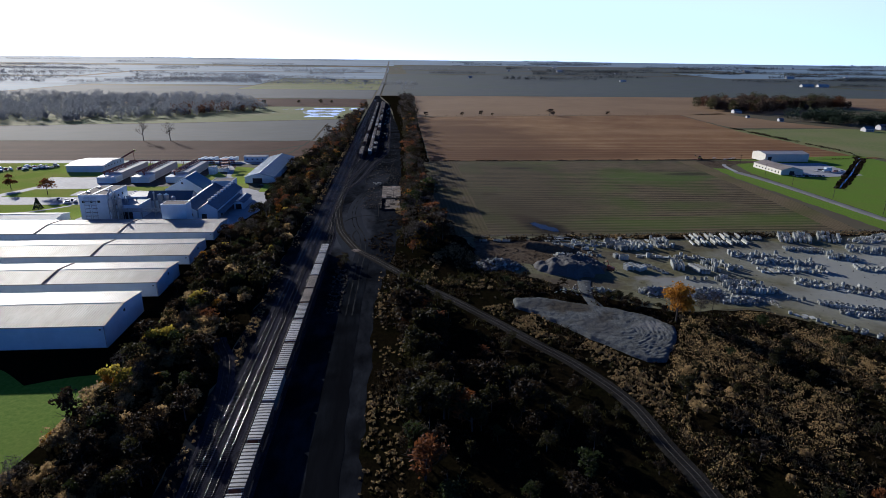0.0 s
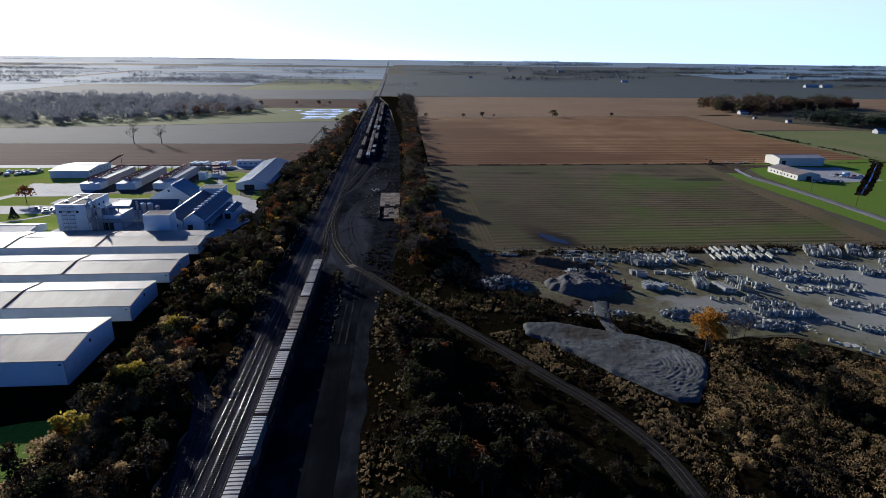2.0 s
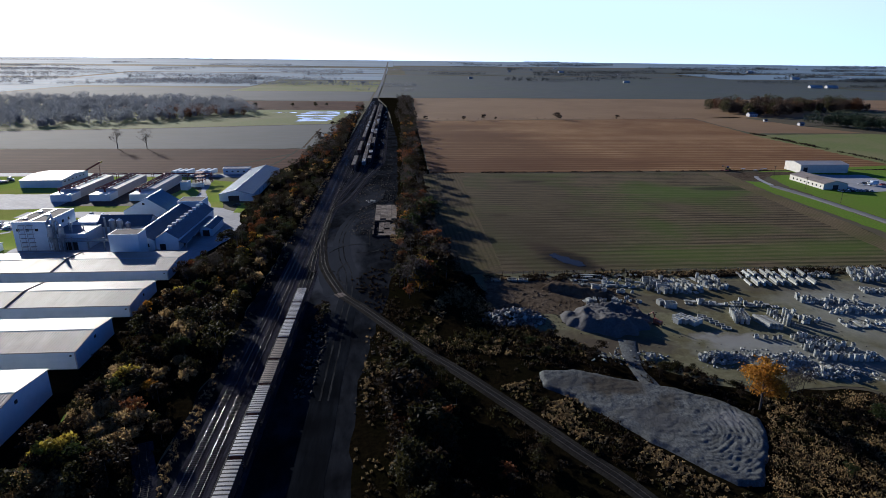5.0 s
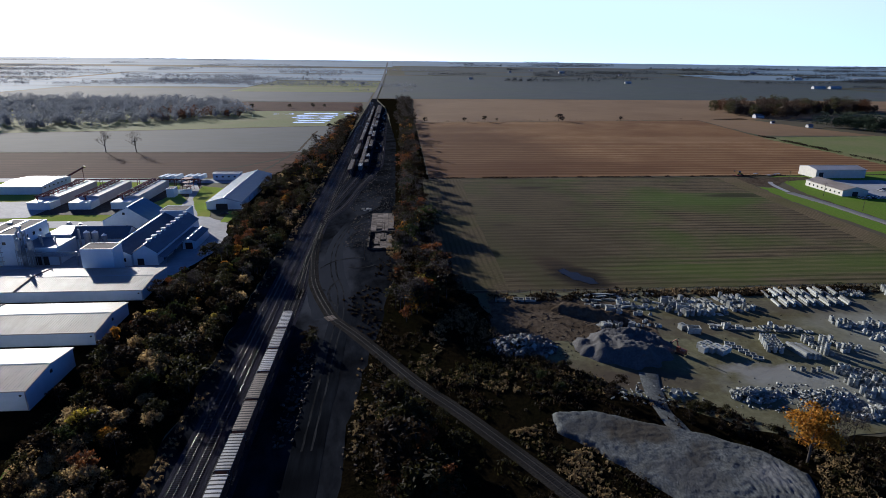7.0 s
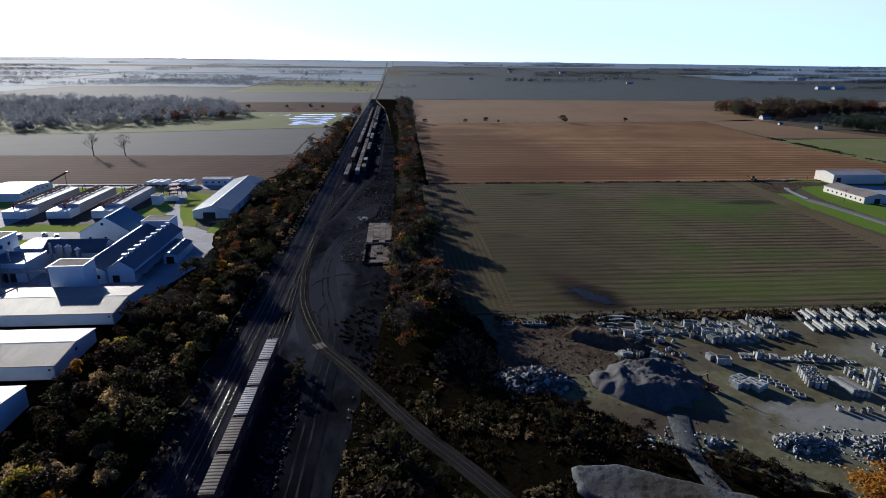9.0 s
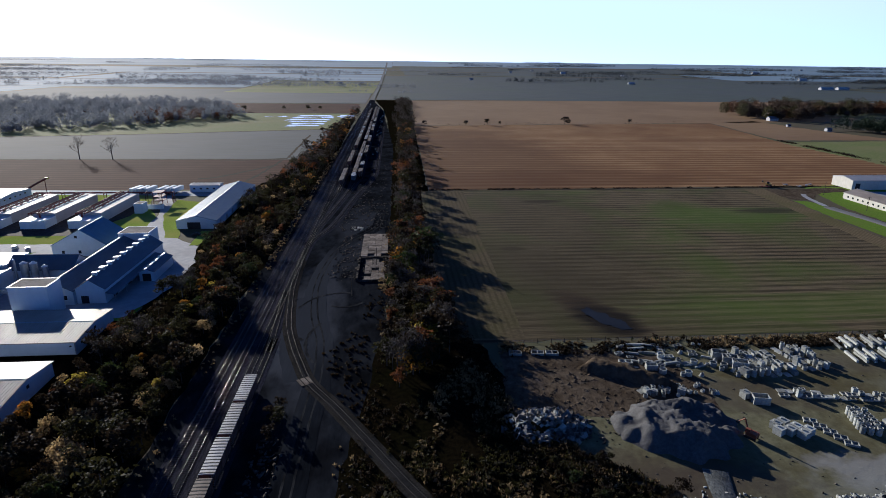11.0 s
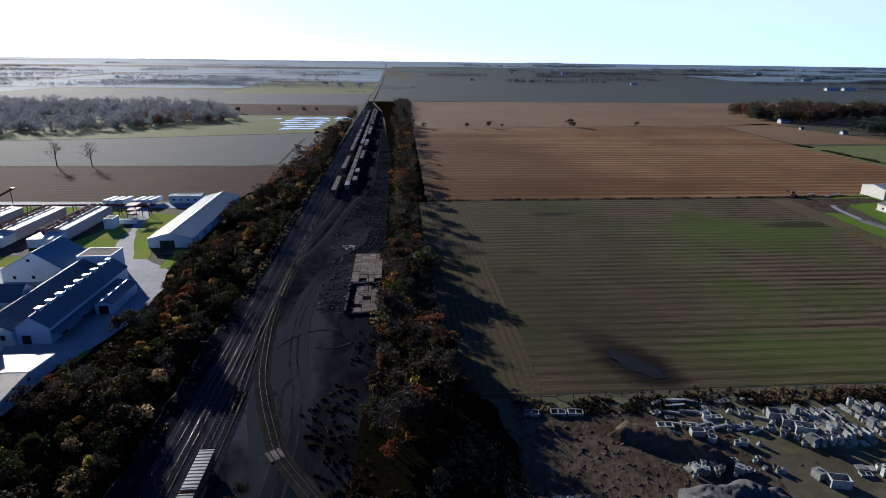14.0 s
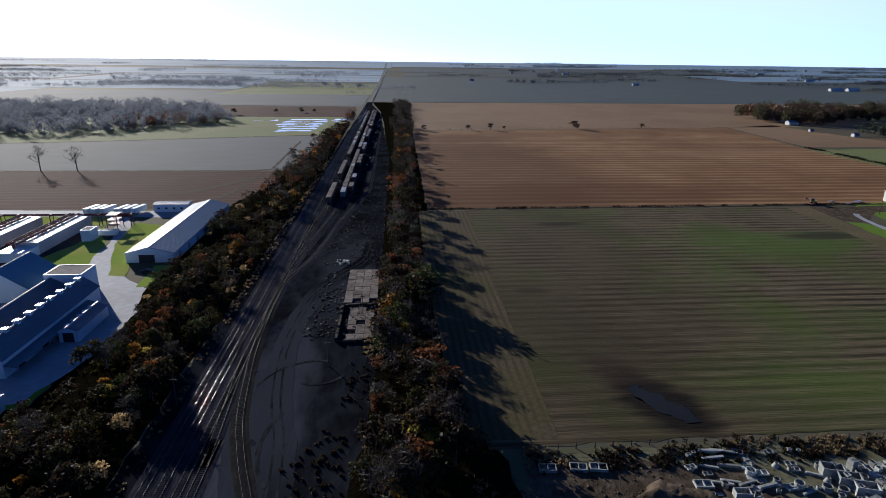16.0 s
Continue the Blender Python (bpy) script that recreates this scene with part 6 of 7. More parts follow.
def trough(w, l, h, t, mid=False):
    bm = bmesh.new()
    box(bm, -w / 2, w / 2, -l / 2, l / 2, 0, 0.2)
    for a in ((-w / 2, -w / 2 + t, -l / 2, l / 2), (w / 2 - t, w / 2, -l / 2, l / 2), (-w / 2 + t, w / 2 - t, -l / 2, -l / 2 + t), (-w / 2 + t, w / 2 - t, l / 2 - t, l / 2)):
        box(bm, *a, 0.2, h)
    if mid:
        box(bm, -w / 2 + t, w / 2 - t, -t / 2, t / 2, 0.2, h)
    return bm


def vault(w, l, h):
    bm = bmesh.new()
    box(bm, -w / 2, w / 2, -l / 2, l / 2, 0.12, h)
    box(bm, -w / 2 - 0.06, w / 2 + 0.06, -l / 2 - 0.06, l / 2 + 0.06, h, h + 0.15)
    box(bm, -w / 2, -w / 2 + 0.3, -l / 2, l / 2, 0, 0.12)
    box(bm, w / 2 - 0.3, w / 2, -l / 2, l / 2, 0, 0.12)
    tube(bm, (0, l * 0.2, h + 0.15), (0, l * 0.2, h + 0.4), 0.35, 0.35, 10)
    return bm


def cone(r0, r1, t, h, n=14):
    bm = hollow(n, r0, t, h)
    for v in bm.verts:
        if v.co.z > h * 0.5:
            k = r1 / r0
            v.co.x, v.co.y = v.co.x * k + 0.2, v.co.y * k
    return bm


KINDS = {}
for kname, oname, bm, lab, cat in (
        ("ring", "manhole_ring", hollow(14, 0.72, 0.13, 1.15), "grey precast concrete manhole ring standing in the yard", "concrete ring"),
        ("riser", "manhole_riser", hollow(14, 0.72, 0.13, 2.3), "tall grey precast concrete manhole riser", "concrete riser"),
        ("wide", "catch_basin_ring", hollow(16, 1.05, 0.15, 1.3), "wide precast concrete basin ring", "concrete ring"),
        ("cone", "manhole_cone", cone(0.75, 0.42, 0.13, 1.0), "tapered precast concrete manhole cone", "concrete cone"),
        ("tank", "concrete_tank", trough(2.2, 3.6, 1.8, 0.16), "open rectangular precast concrete tank", "concrete tank"),
        ("tray", "precast_tray", trough(2.3, 3.8, 0.7, 0.2, True), "low open precast concrete tray", "concrete tray"),
        ("vault", "concrete_vault", vault(2.0, 2.2, 1.7), "closed pale precast concrete vault block", "concrete vault"),
        ("beam", "concrete_beam", new_box(-0.45, 0.45, -3.9, 3.9, 0, 0.9), "long pale precast concrete beam", "concrete beam"),
        ("slab", "concrete_slab", new_box(-1.1, 1.1, -1.4, 1.4, 0, 0.28), "flat precast concrete slab", "concrete slab"),
        ("inlet", "concrete_inlet_box", trough(1.1, 1.3, 1.2, 0.14), "small square precast concrete inlet box", "concrete box")):
    me = bpy.data.meshes.new(oname)
    bm.normal_update()
    bm.to_mesh(me)
    bm.free()
    me.materials.append(M_CONC)
    V = np.array([v.co[:] for v in me.vertices])
    KINDS[kname] = [oname, me, lab, cat, V, [tuple(p.vertices) for p in me.polygons], []]


def put(kind, x, y, z=0.07, rz=0.0, rx=0.0, ry=0.0, s=1.0):
    KINDS[kind][6].append((x, y, z, rx, ry, rz, s))


def rows(kinds, x0, y0, x1, y1, nrow, gap, pitch, miss=0.1, turn=0.0, stack=0.0):
    """Rows of pieces from one corner to the other; nrow rows side by side, gap apart."""
    d = np.array([x1 - x0, y1 - y0], float)
    ln = np.hypot(*d)
    d /= ln
    n = np.array([d[1], -d[0]])
    for r in range(nrow):
        for k in range(int(ln / pitch)):
            if rnd.random() < miss:
                continue
            p = np.array([x0, y0]) + d * (k + 0.5) * pitch + n * r * gap + np.array([rnd.uniform(-0.15, 0.15), rnd.uniform(-0.15, 0.15)])
            kd = rnd.choice(kinds)
            rz = turn + rnd.uniform(-5, 5)
            k_s = {"vault": 0.68, "tank": 0.62, "slab": 0.75, "tray": 0.7, "wide": 0.85}.get(kd, 0.95)
            put(kd, *p, 0.07, rz, s=k_s * rnd.uniform(0.88, 1.1))
            if rnd.random() < stack:
                put(kd, p[0] + rnd.uniform(-0.1, 0.1), p[1], 0.07 + {"beam": 0.9, "slab": 0.21, "vault": 1.28, "tank": 1.15, "riser": 2.2}.get(kd, 1.1) * k_s / {"vault": 0.68, "tank": 0.62, "slab": 0.75}.get(kd, k_s), rz, s=k_s)


# nearest pieces
for x, y in ((98.6, 228.6), (100.9, 229.4), (100.6, 226.2), (102.8, 227.2), (103.0, 224.6), (105.0, 225.8), (98.0, 226.4)):
    put("vault", x, y, rz=24 + rnd.uniform(-4, 4))
for k in range(5):
    put("tray", 109.0 + k * 0.9, 230.6 - k * 2.35, rz=66, s=0.8)
for k, (x, y) in enumerate(((103.6, 263.6), (105.2, 260.6), (106.6, 257.6))):
    put("tank", x, y, rz=72, s=1.25)
put("vault", 105.8, 253.6, rz=20, s=1.1)
put("tank", 101.6, 239.6, rz=78, s=1.15)
put("vault", 99.0, 242.2, rz=12)
put("tray", 74, 262.2, rz=84, s=1.0)
put("tank", 80.2, 258.4, rz=82, s=0.9)
for x, y in ((42.4, 269.4), (49.2, 269.2), (53.6, 268.9)):
    put("tray", x, y, 0.12, rz=86 + rnd.uniform(-5, 5))
for x, y in ((83.4, 258), (82.6, 256), (87.6, 254), (89.3, 254.2), (92.9, 253.6), (102.2, 266), (102.8, 264), (101.2, 261.6), (102, 258), (103.4, 255.6), (100.4, 256.4), (99.2, 259), (103.4, 252.8), (78.4, 261.6), (94, 260.4), (95.6, 259.2), (90, 262), (108.8, 254.4), (86, 265), (93, 267)):
    put(rnd.choice(["ring", "wide", "ring", "cone"]), x, y)
for k in range(34):
    put(rnd.choice(["ring", "inlet", "cone", "slab", "vault", "inlet"]), rnd.uniform(72, 93), rnd.uniform(243.8, 248.6), rz=rnd.uniform(0, 180), s=rnd.uniform(0.6, 0.95))
for k in range(46):
    put(rnd.choice(["slab", "inlet", "ring", "beam", "tray"]), rnd.uniform(72, 104), rnd.uniform(258, 273), rz=rnd.uniform(60, 110), s=rnd.uniform(0.4, 0.85))
# the rows
rows(["inlet", "vault", "ring"], 111.5, 266, 112.5, 252, 4, 2.3, 1.75, 0.08, 8, 0.3)
rows(["tank", "inlet", "slab"], 119.5, 267, 120.5, 251, 4, 2.4, 1.9, 0.15, 8, 0.2)
rows(["inlet", "ring", "vault", "slab"], 131, 269, 132, 253, 4, 2.3, 1.8, 0.15, 12, 0.3)
for k in range(11):
    for j in range(2):
        for lv in range(2 if k % 3 else 1):
            put("beam", 145.5 + k * 2.7 + j * -1.1, 269.5 - j * 8.4 + rnd.uniform(-0.6, 0.6), 0.07 + lv * 0.95, rz=-8 + rnd.uniform(-1.5, 1.5), s=0.82)
rows(["ring", "inlet"], 176, 272, 186, 268, 3, 2.0, 1.8, 0.15)
rows(["riser", "ring", "riser"], 190.5, 261, 197, 274.5, 3, 2.1, 1.75, 0.05)
rows(["riser", "ring"], 198, 261, 206, 275, 4, 2.1, 1.75, 0.08)
rows(["ring", "riser"], 211, 262, 219, 274.5, 5, 2.2, 1.8, 0.1)
rows(["ring", "wide", "cone"], 226, 262, 262, 274, 4, 2.3, 2.0, 0.2)
rows(["ring", "inlet", "wide", "slab"], 153, 245, 176, 241.5, 3, 1.9, 1.75, 0.12, 0, 0.25)
rows(["wide", "ring", "cone"], 157, 235, 187, 231.5, 3, 1.9, 1.8, 0.12, 0, 0.15)
rows(["ring", "inlet", "slab"], 154.5, 224, 184, 221, 3, 1.9, 1.8, 0.12, 0, 0.25)
rows(["ring", "wide"], 185, 252.5, 204, 247, 3, 2.0, 1.8, 0.1)
rows(["riser", "ring"], 199, 242, 211, 236.5, 4, 1.9, 1.7, 0.05)
rows(["inlet", "slab", "tray"], 109.5, 244.6, 142, 239.5, 2, 2.3, 1.9, 0.18, 80, 0.2)
rows(["riser"], 118.2, 224.5, 121.2, 234, 3, 1.75, 1.65, 0.04)
for k in range(4):
    put("beam", 126.6 + k * 1.1, 224.2 - k * 0.4, rz=12, s=1.05)
    put("beam", 126.8 + k * 1.1, 224.2 - k * 0.4, 1.02, rz=12)
rows(["ring", "riser"], 135.6, 232.5, 136.8, 220.5, 2, 1.75, 1.6, 0.04, 0, 0.3)
rows(["ring", "inlet"], 142.2, 233, 143.4, 222, 2, 1.8, 1.7, 0.06, 0, 0.3)
rows(["wide", "ring"], 146.5, 228, 150, 223, 2, 2.2, 2.2, 0.2)
rows(["ring", "wide"], 130, 213.2, 143, 210.2, 2, 1.75, 1.55, 0.03, 0, 0.2)
rows(["ring", "riser"], 128.6, 206.8, 146.6, 204.8, 2, 1.75, 1.55, 0.03)
rows(["ring", "riser"], 128.6, 200.8, 150, 198.4, 2, 1.75, 1.55, 0.03)
rows(["ring", "inlet", "slab", "cone"], 163, 212, 189, 195, 4, 2.0, 1.8, 0.12, 0, 0.2)
rows(["wide", "ring", "vault"], 190, 194, 205, 184, 4, 2.1, 1.9, 0.15, 0, 0.2)
rows(["ring", "wide"], 156, 188, 178, 177, 2, 2.0, 1.75, 0.05)
rows(["ring", "cone"], 158, 180, 176, 172, 2, 2.0, 1.75, 0.08)
rows(["ring", "wide", "slab"], 140, 181, 166, 150, 2, 2.0, 2.2, 0.3)
rows(["ring", "slab"], 180, 172, 205, 160, 4, 2.2, 2.0, 0.2)
rows(["ring", "inlet", "wide"], 200, 226, 235, 212, 3, 2.4, 2.2, 0.3)
rows(["riser", "ring"], 215, 250, 240, 240, 3, 2.4, 2.2, 0.25)
for x, y in ((149.6, 189.2), (147.6, 192), (152.4, 190.4), (131, 186.4), (205.2, 232), (207, 231), (126, 213), (124, 212.6), (121.4, 213.4), (118.6, 214)):
    put("ring", x, y)
# broken pieces tipped in heaps
for cx, cy, rx, ry, n, top in ((42.8, 232.5, 10.5, 7.5, 300, 4.0), (99, 201.5, 6.5, 3.6, 190, 2.0), (118, 198, 8, 5, 230, 2.2), (128, 191, 9, 3.4, 150, 1.6), (109, 203, 6, 2.5, 30, 0.8), (79, 203.5, 4, 1.8, 20, 1.0)):
    for k in range(n):
        q, th = math.sqrt(rnd.random()), rnd.uniform(0, math.tau)
        z = top * (1 - q) * rnd.uniform(0.55, 1.0)
        put(rnd.choice(["ring", "inlet", "slab", "cone", "ring", "slab"]), cx + rx * q * math.cos(th), cy + ry * q * math.sin(th), z, rnd.uniform(0, 360), rnd.uniform(-70, 70), rnd.uniform(-70, 70), rnd.uniform(0.35, 0.75) * (1.3 if cx < 50 else 1.0))
for kd, (oname, me, lab, cat, V, F, places) in KINDS.items():
    places.sort(key=lambda p: p[0] * 0.6 + p[1])
    # mesh copy in the darker concrete, for the shade on the left heap
    shaded_me = me.copy()
    shaded_me.materials[0] = M_CONC_SHADED
    for x, y, z, rx, ry, rz, s in places[:230]:
        ob = new(oname, shaded_me if abs(rx) > 8 and x < 60 and ry > -35 else me)
        ob.matrix_basis = pose(x, y, z, rx, ry, rz) @ Matrix.Diagonal((s, s, s, 1))
        tilted = abs(rx) > 8
        tagged(ob, lab if not tilted else "broken " + lab.replace(" standing in the yard", "").replace("tall ", "") + " tipped on a heap", cat, "stock of " + cat + "s")
    rest = places[230:]
    if rest:
        bm = bmesh.new()
        vs, fs = [], []
        for x, y, z, rx, ry, rz, s in rest:
            m = np.array(pose(x, y, z, rx, ry, rz))
            base = len(vs)
            vs.extend(map(tuple, (V * s) @ m[:3, :3].T + m[:3, 3]))
            fs.extend(tuple(i + base for i in f) for f in F)
        bm.free()
        me2 = bpy.data.meshes.new(oname + "s")
        me2.from_pydata(vs, [], fs)
        tagged(link_mesh(oname + "s", me2, M_CONC_I), "far rows of grey " + cat + "s stored in the yard", cat, kind="stuff")

# excavator at the heap
ex = thing("excavator", 90.4, 225.4, 0.07, 35, "small orange excavator with its boom raised", "excavator")
for s in (-1.0, 1.0):
    bm = bmesh.new()
    prism(bm, [(-1.7, 0.15), (-1.4, 0), (1.4, 0), (1.7, 0.15), (1.7, 0.6), (1.4, 0.8), (-1.4, 0.8), (-1.7, 0.6)], s - 0.28, s + 0.28, "x")
    part("crawler", bm, M_BLACK, ex)
part("body", new_box(-1.2, 1.2, -1.8, 1.3, 0.85, 2.0), M_ORANGEM, ex)
cabx = part("cab", new_box(-1.15, -0.1, 0.2, 1.5, 1.5, 2.9), M_ORANGEM, ex)
part("cab_window", new_box(-1.05, -0.2, 1.48, 1.54, 2.0, 2.8), M_GLASS, cabx)
bm = bmesh.new()
tube(bm, (0.4, 1.2, 1.6), (0.4, 2.6, 5.0), 0.28, 0.24, 5)
part("boom", bm, M_ORANGEM, ex)
ex.scale = (0.8, 0.8, 0.8)
bm = bmesh.new()
tube(bm, (0.4, 2.6, 5.0), (0.4, 4.2, 3.4), 0.22, 0.16, 5)
part("stick", bm, M_ORANGEM, ex)
part("bucket", new_box(0.0, 0.8, 4.0, 4.8, 2.7, 3.5), M_BLACK, ex)

# fence between the yard and the field
fence = thing("field_fence", 40, 275.8, 0, 0, "line of dark wooden fence posts along the field", "fence")
pm = bpy.data.meshes.new("post")
bm = bmesh.new()
tube(bm, (0, 0, -0.2), (0, 0, 1.5), 0.16, 0.13, 7)
tube(bm, (0, 0, 1.5), (0, 0, 1.62), 0.13, 0.05, 7)
bm.to_mesh(pm)
bm.free()
pm.materials.append(M_BARK)
for k in range(52):
    ob = new("post", pm)
    ob.parent = fence
    ob.matrix_basis = pose(2 + k * 4.4, 0.6 * math.sin(k * 0.3) + rnd.uniform(-0.2, 0.2), 0, rnd.uniform(-5, 5), rnd.uniform(-5, 5))
for z in (0.5, 0.95, 1.35):
    bm = bmesh.new()
    tube(bm, (2, 0, z), (226, 0.2, z), 0.02, 0.02, 4)
    part("wire", bm, M_STEEL, fence)
copyrow = scatter([(38, 274.8), (262, 276), (262, 276.8), (38, 276)], 46)
plant(dict(green=2, brown=1, olive=1), copyrow, (0.16, 0.26), "fence bushes")
grow(130)

# ruined building floor and debris along the dirt road
for x0, x1, y0, y1, z, nx, ny in ((-9, 3.2, 363, 398, 0.5, 4, 9), (-6.4, 2.4, 334.5, 359, 0.25, 3, 7)):
    sl = thing("foundation_slab", x0, y0, 0, 0, "weathered concrete floor of a demolished building", "foundation", "ruined floors")
    for i in range(nx):
        for j in range(ny):
            if rnd.random() < 0.06:
                continue
            w, l = (x1 - x0) / nx, (y1 - y0) / ny
            part("slab_panel", new_box(i * w + 0.06, (i + 1) * w - 0.06, j * l + 0.06, (j + 1) * l - 0.06, 0, z + rnd.uniform(-0.05, 0.05)), M_SLAB, sl)
for x0, x1, y0, y1, h in ((-9.4, -8.6, 333, 362, 1.5), (3.4, 4.1, 335, 362, 1.4), (-9, 3.6, 361.2, 362, 0.9), (-8.6, -1, 332.4, 333.2, 1.0)):
    wl = thing("ruined_wall", x0, y0, 0, 0, "low broken wall of a demolished building", "wall", "ruined walls")
    bm = bmesh.new()
    ln, along_y = max(x1 - x0, y1 - y0), (y1 - y0) > (x1 - x0)
    k = 0.0
    while k < ln:
        e = min(ln, k + rnd.uniform(0.8, 2.4))
        hh = h * rnd.uniform(0.35, 1.0)
        box(bm, *((0, x1 - x0, k, e) if along_y else (k, e, 0, y1 - y0)), -0.1, hh)
        k = e
    part("masonry", bm, M_DEBRIS, wl)


def rubbish(name, poly, n, size, material, label, flat=0.5):
    """Broken boards, stones and scrap, many small tilted blocks as one object."""
    c = scatter(poly, n, (), 0)
    V, F = [], []
    base = np.array([(x, y, z) for z in (-0.5, 0.5) for x, y in ((-.5, -.5), (.5, -.5), (.5, .5), (-.5, .5))])
    faces = np.array([(3, 2, 1, 0), (4, 5, 6, 7), (0, 1, 5, 4), (1, 2, 6, 5), (2, 3, 7, 6), (3, 0, 4, 7)])
    for k, (x, y) in enumerate(c):
        s = size * rng.uniform(0.25, 1.3)
        m = np.array(pose(x, y, s * 0.22, rng.uniform(-25, 25), rng.uniform(-25, 25), rng.uniform(0, 180)))
        V.append((base * np.array([s * rng.uniform(0.4, 2.2), s * rng.uniform(0.3, 0.9), s * flat]) + rng.uniform(-0.08, 0.08, (8, 3)) * s) @ m[:3, :3].T + m[:3, 3])
        F.append(faces + 8 * k)
    return tagged(arrays(name, np.concatenate(V), np.concatenate(F), material), label, "rubble", kind="stuff")


rubbish("rubble", [(-22, 335), (-9, 333), (-9, 400), (-18, 398)], 300, 0.55, M_DEBRIS, "dark demolition rubble beside the ruined floor")
rubbish("rubble", [(-24, 404), (2, 402), (4, 470), (-16, 480)], 380, 0.55, M_DEBRIS, "dark demolition rubble beyond the ruined floor")
rubbish("rubble", [(-8, 336), (3, 336), (3, 362), (-8, 362)], 120, 0.6, M_DEBRIS, "dark rubble on the ruined floor")
rubbish("rubble", [(-25.5, 186), (-20.5, 188), (-19.5, 226), (-24, 240), (-26, 226)], 260, 0.6, M_DEBRIS, "dark scrap heaped beside the standing train", 0.7)
rubbish("rubble", [(-9, 180), (0, 176), (4, 212), (-6, 226)], 160, 0.45, M_DEBRIS, "broken stones in the weeds", 0.6)
rubbish("rubble", [(-16, 405), (-10, 404), (-10, 412), (-16, 412)], 30, 0.9, M_CONC_I, "pale broken concrete lumps")
rubbish("rubble", [(-25, 440), (0, 440), (2, 600), (-12, 600)], 200, 0.6, M_DEBRIS, "dark scrap along the yard sidings")
rubbish("rubble", [(-14, 640), (-9, 640), (-8, 1100), (-13, 1100)], 34, 1.3, M_CONC_I, "pale stacked material along the sidings", 0.8)
# debris colour on concrete lumps paints the shade round the heap
rubbish("rubble", [(34, 226), (60, 224), (62, 239), (34, 242)], 220, 0.5, M_DEBRIS, "broken concrete in the yard, coloured dark for the pile's shade")
rubbish("rubble", [(90, 196), (140, 184), (142, 200), (110, 208)], 420, 0.5, M_CONC_I, "small broken concrete lying in the yard")
rubbish("rubble", [(60, 202), (84, 196), (86, 204), (66, 212)], 120, 0.6, M_CONC_I, "small broken concrete lying in the yard")


rubbish("stones", [(36, 232), (70, 204), (98, 190), (130, 186), (160, 160), (220, 140), (262, 140), (262, 270), (42, 270)], 900, 0.32, M_DEBRIS, "small dark stones and clods lying in the yard", 0.6)
rubbish("stones", [(40, 236), (64, 238), (88, 245), (90, 268), (42, 270)], 420, 0.5, M_YARD_SOIL, "brown clods of churned soil", 0.5)


# ---- vehicles, poles, far houses ----
def car(x, y, z, rz, paint, label, group="parked cars"):
    c = thing("car", x, y, z, rz, label, "car", group)
    bm = bmesh.new()
    prism(bm, [(-2.2, 0.35), (2.2, 0.35), (2.25, 0.7), (1.3, 0.92), (-1.7, 0.95), (-2.25, 0.8)], -0.88, 0.88, "x")
    part("body", bm, paint, c)
    bm = bmesh.new()
    prism(bm, [(-1.6, 0.94), (1.15, 0.92), (0.45, 1.42), (-1.15, 1.42)], -0.78, 0.78, "x")
    cb = part("cabin", bm, M_GLASS, c)
    part("roof", new_box(-0.72, 0.72, -1.1, 0.42, 1.425, 1.47), paint, cb)
    for s in (-1, 1):
        for v in (-1.35, 1.35):
            bm = bmesh.new()
            tube(bm, (s * 0.7, v, 0.32), (s * 0.9, v, 0.32), 0.32, 0.32, 10)
            part("wheel", bm, M_BLACK, c)
    return c


M_CARS = [mat("white_car_paint", [(0.7, 0.7, 0.7), (0.75, 0.75, 0.75)], 1, 0.25), mat("dark_car_paint", [(0.03, 0.035, 0.045), (0.04, 0.045, 0.055)], 1, 0.25), mat("silver_car_paint", [(0.4, 0.41, 0.42), (0.45, 0.46, 0.47)], 1, 0.3, metal=0.5), mat("red_car_paint", [(0.3, 0.03, 0.025), (0.34, 0.04, 0.03)], 1, 0.3)]
protos = [car(-199, 361, 0.1, 20, M_CARS[0], "white car parked in the plant's car park"), car(-195.6, 362, 0.1, 20, M_CARS[1], "dark car parked in the plant's car park"), car(-192.4, 358, 0.1, 20, M_CARS[2], "silver car parked in the plant's car park"), car(-183, 357, 0.1, 80, M_CARS[3], "red car parked in the plant's car park")]
for x, y, k in ((-202.4, 360.6, 2), (-189.2, 359, 1), (-196, 356, 0), (-186, 362.6, 1), (-205, 364, 1), (-184, 366, 2), (-167, 382.5, 0), (-160, 380, 2), (-178, 381, 1), (-92, 400, 1)):
    copy_thing(protos[k], pose(x, y, 0.11, 0, 0, rnd.uniform(10, 100)))
for k in range(9):
    c = copy_thing(protos[(0, 2, 0, 1)[k % 4]], pose(312 + k * 2.7, 426.5 + rnd.uniform(-0.4, 0.4), 0.1, 0, 0, 5))
    tagged(c, label=("white", "silver", "white", "dark")[k % 4] + " car parked beside the farm sheds", group="cars by the sheds")
for k in range(5):
    c = copy_thing(protos[k % 4], pose(345 + k * 5, 440 + rnd.uniform(-6, 14), 0.1, 0, 0, rnd.uniform(0, 180)))
    tagged(c, label=("white", "dark", "silver", "red")[k % 4] + " car parked in the farm yard", group="cars by the sheds")
truck = thing("box_truck", 352, 446, 0.1, 100, "white box truck parked in the farm yard", "truck")
part("box", new_box(-1.2, 1.2, -4, 1.6, 0.9, 3.6), M_WHITE, truck)
part("cab", new_box(-1.1, 1.1, 1.7, 3.6, 0.6, 2.5), M_WHITE, truck)
part("windscreen", new_box(-1.0, 1.0, 3.58, 3.64, 1.5, 2.3), M_GLASS, truck)
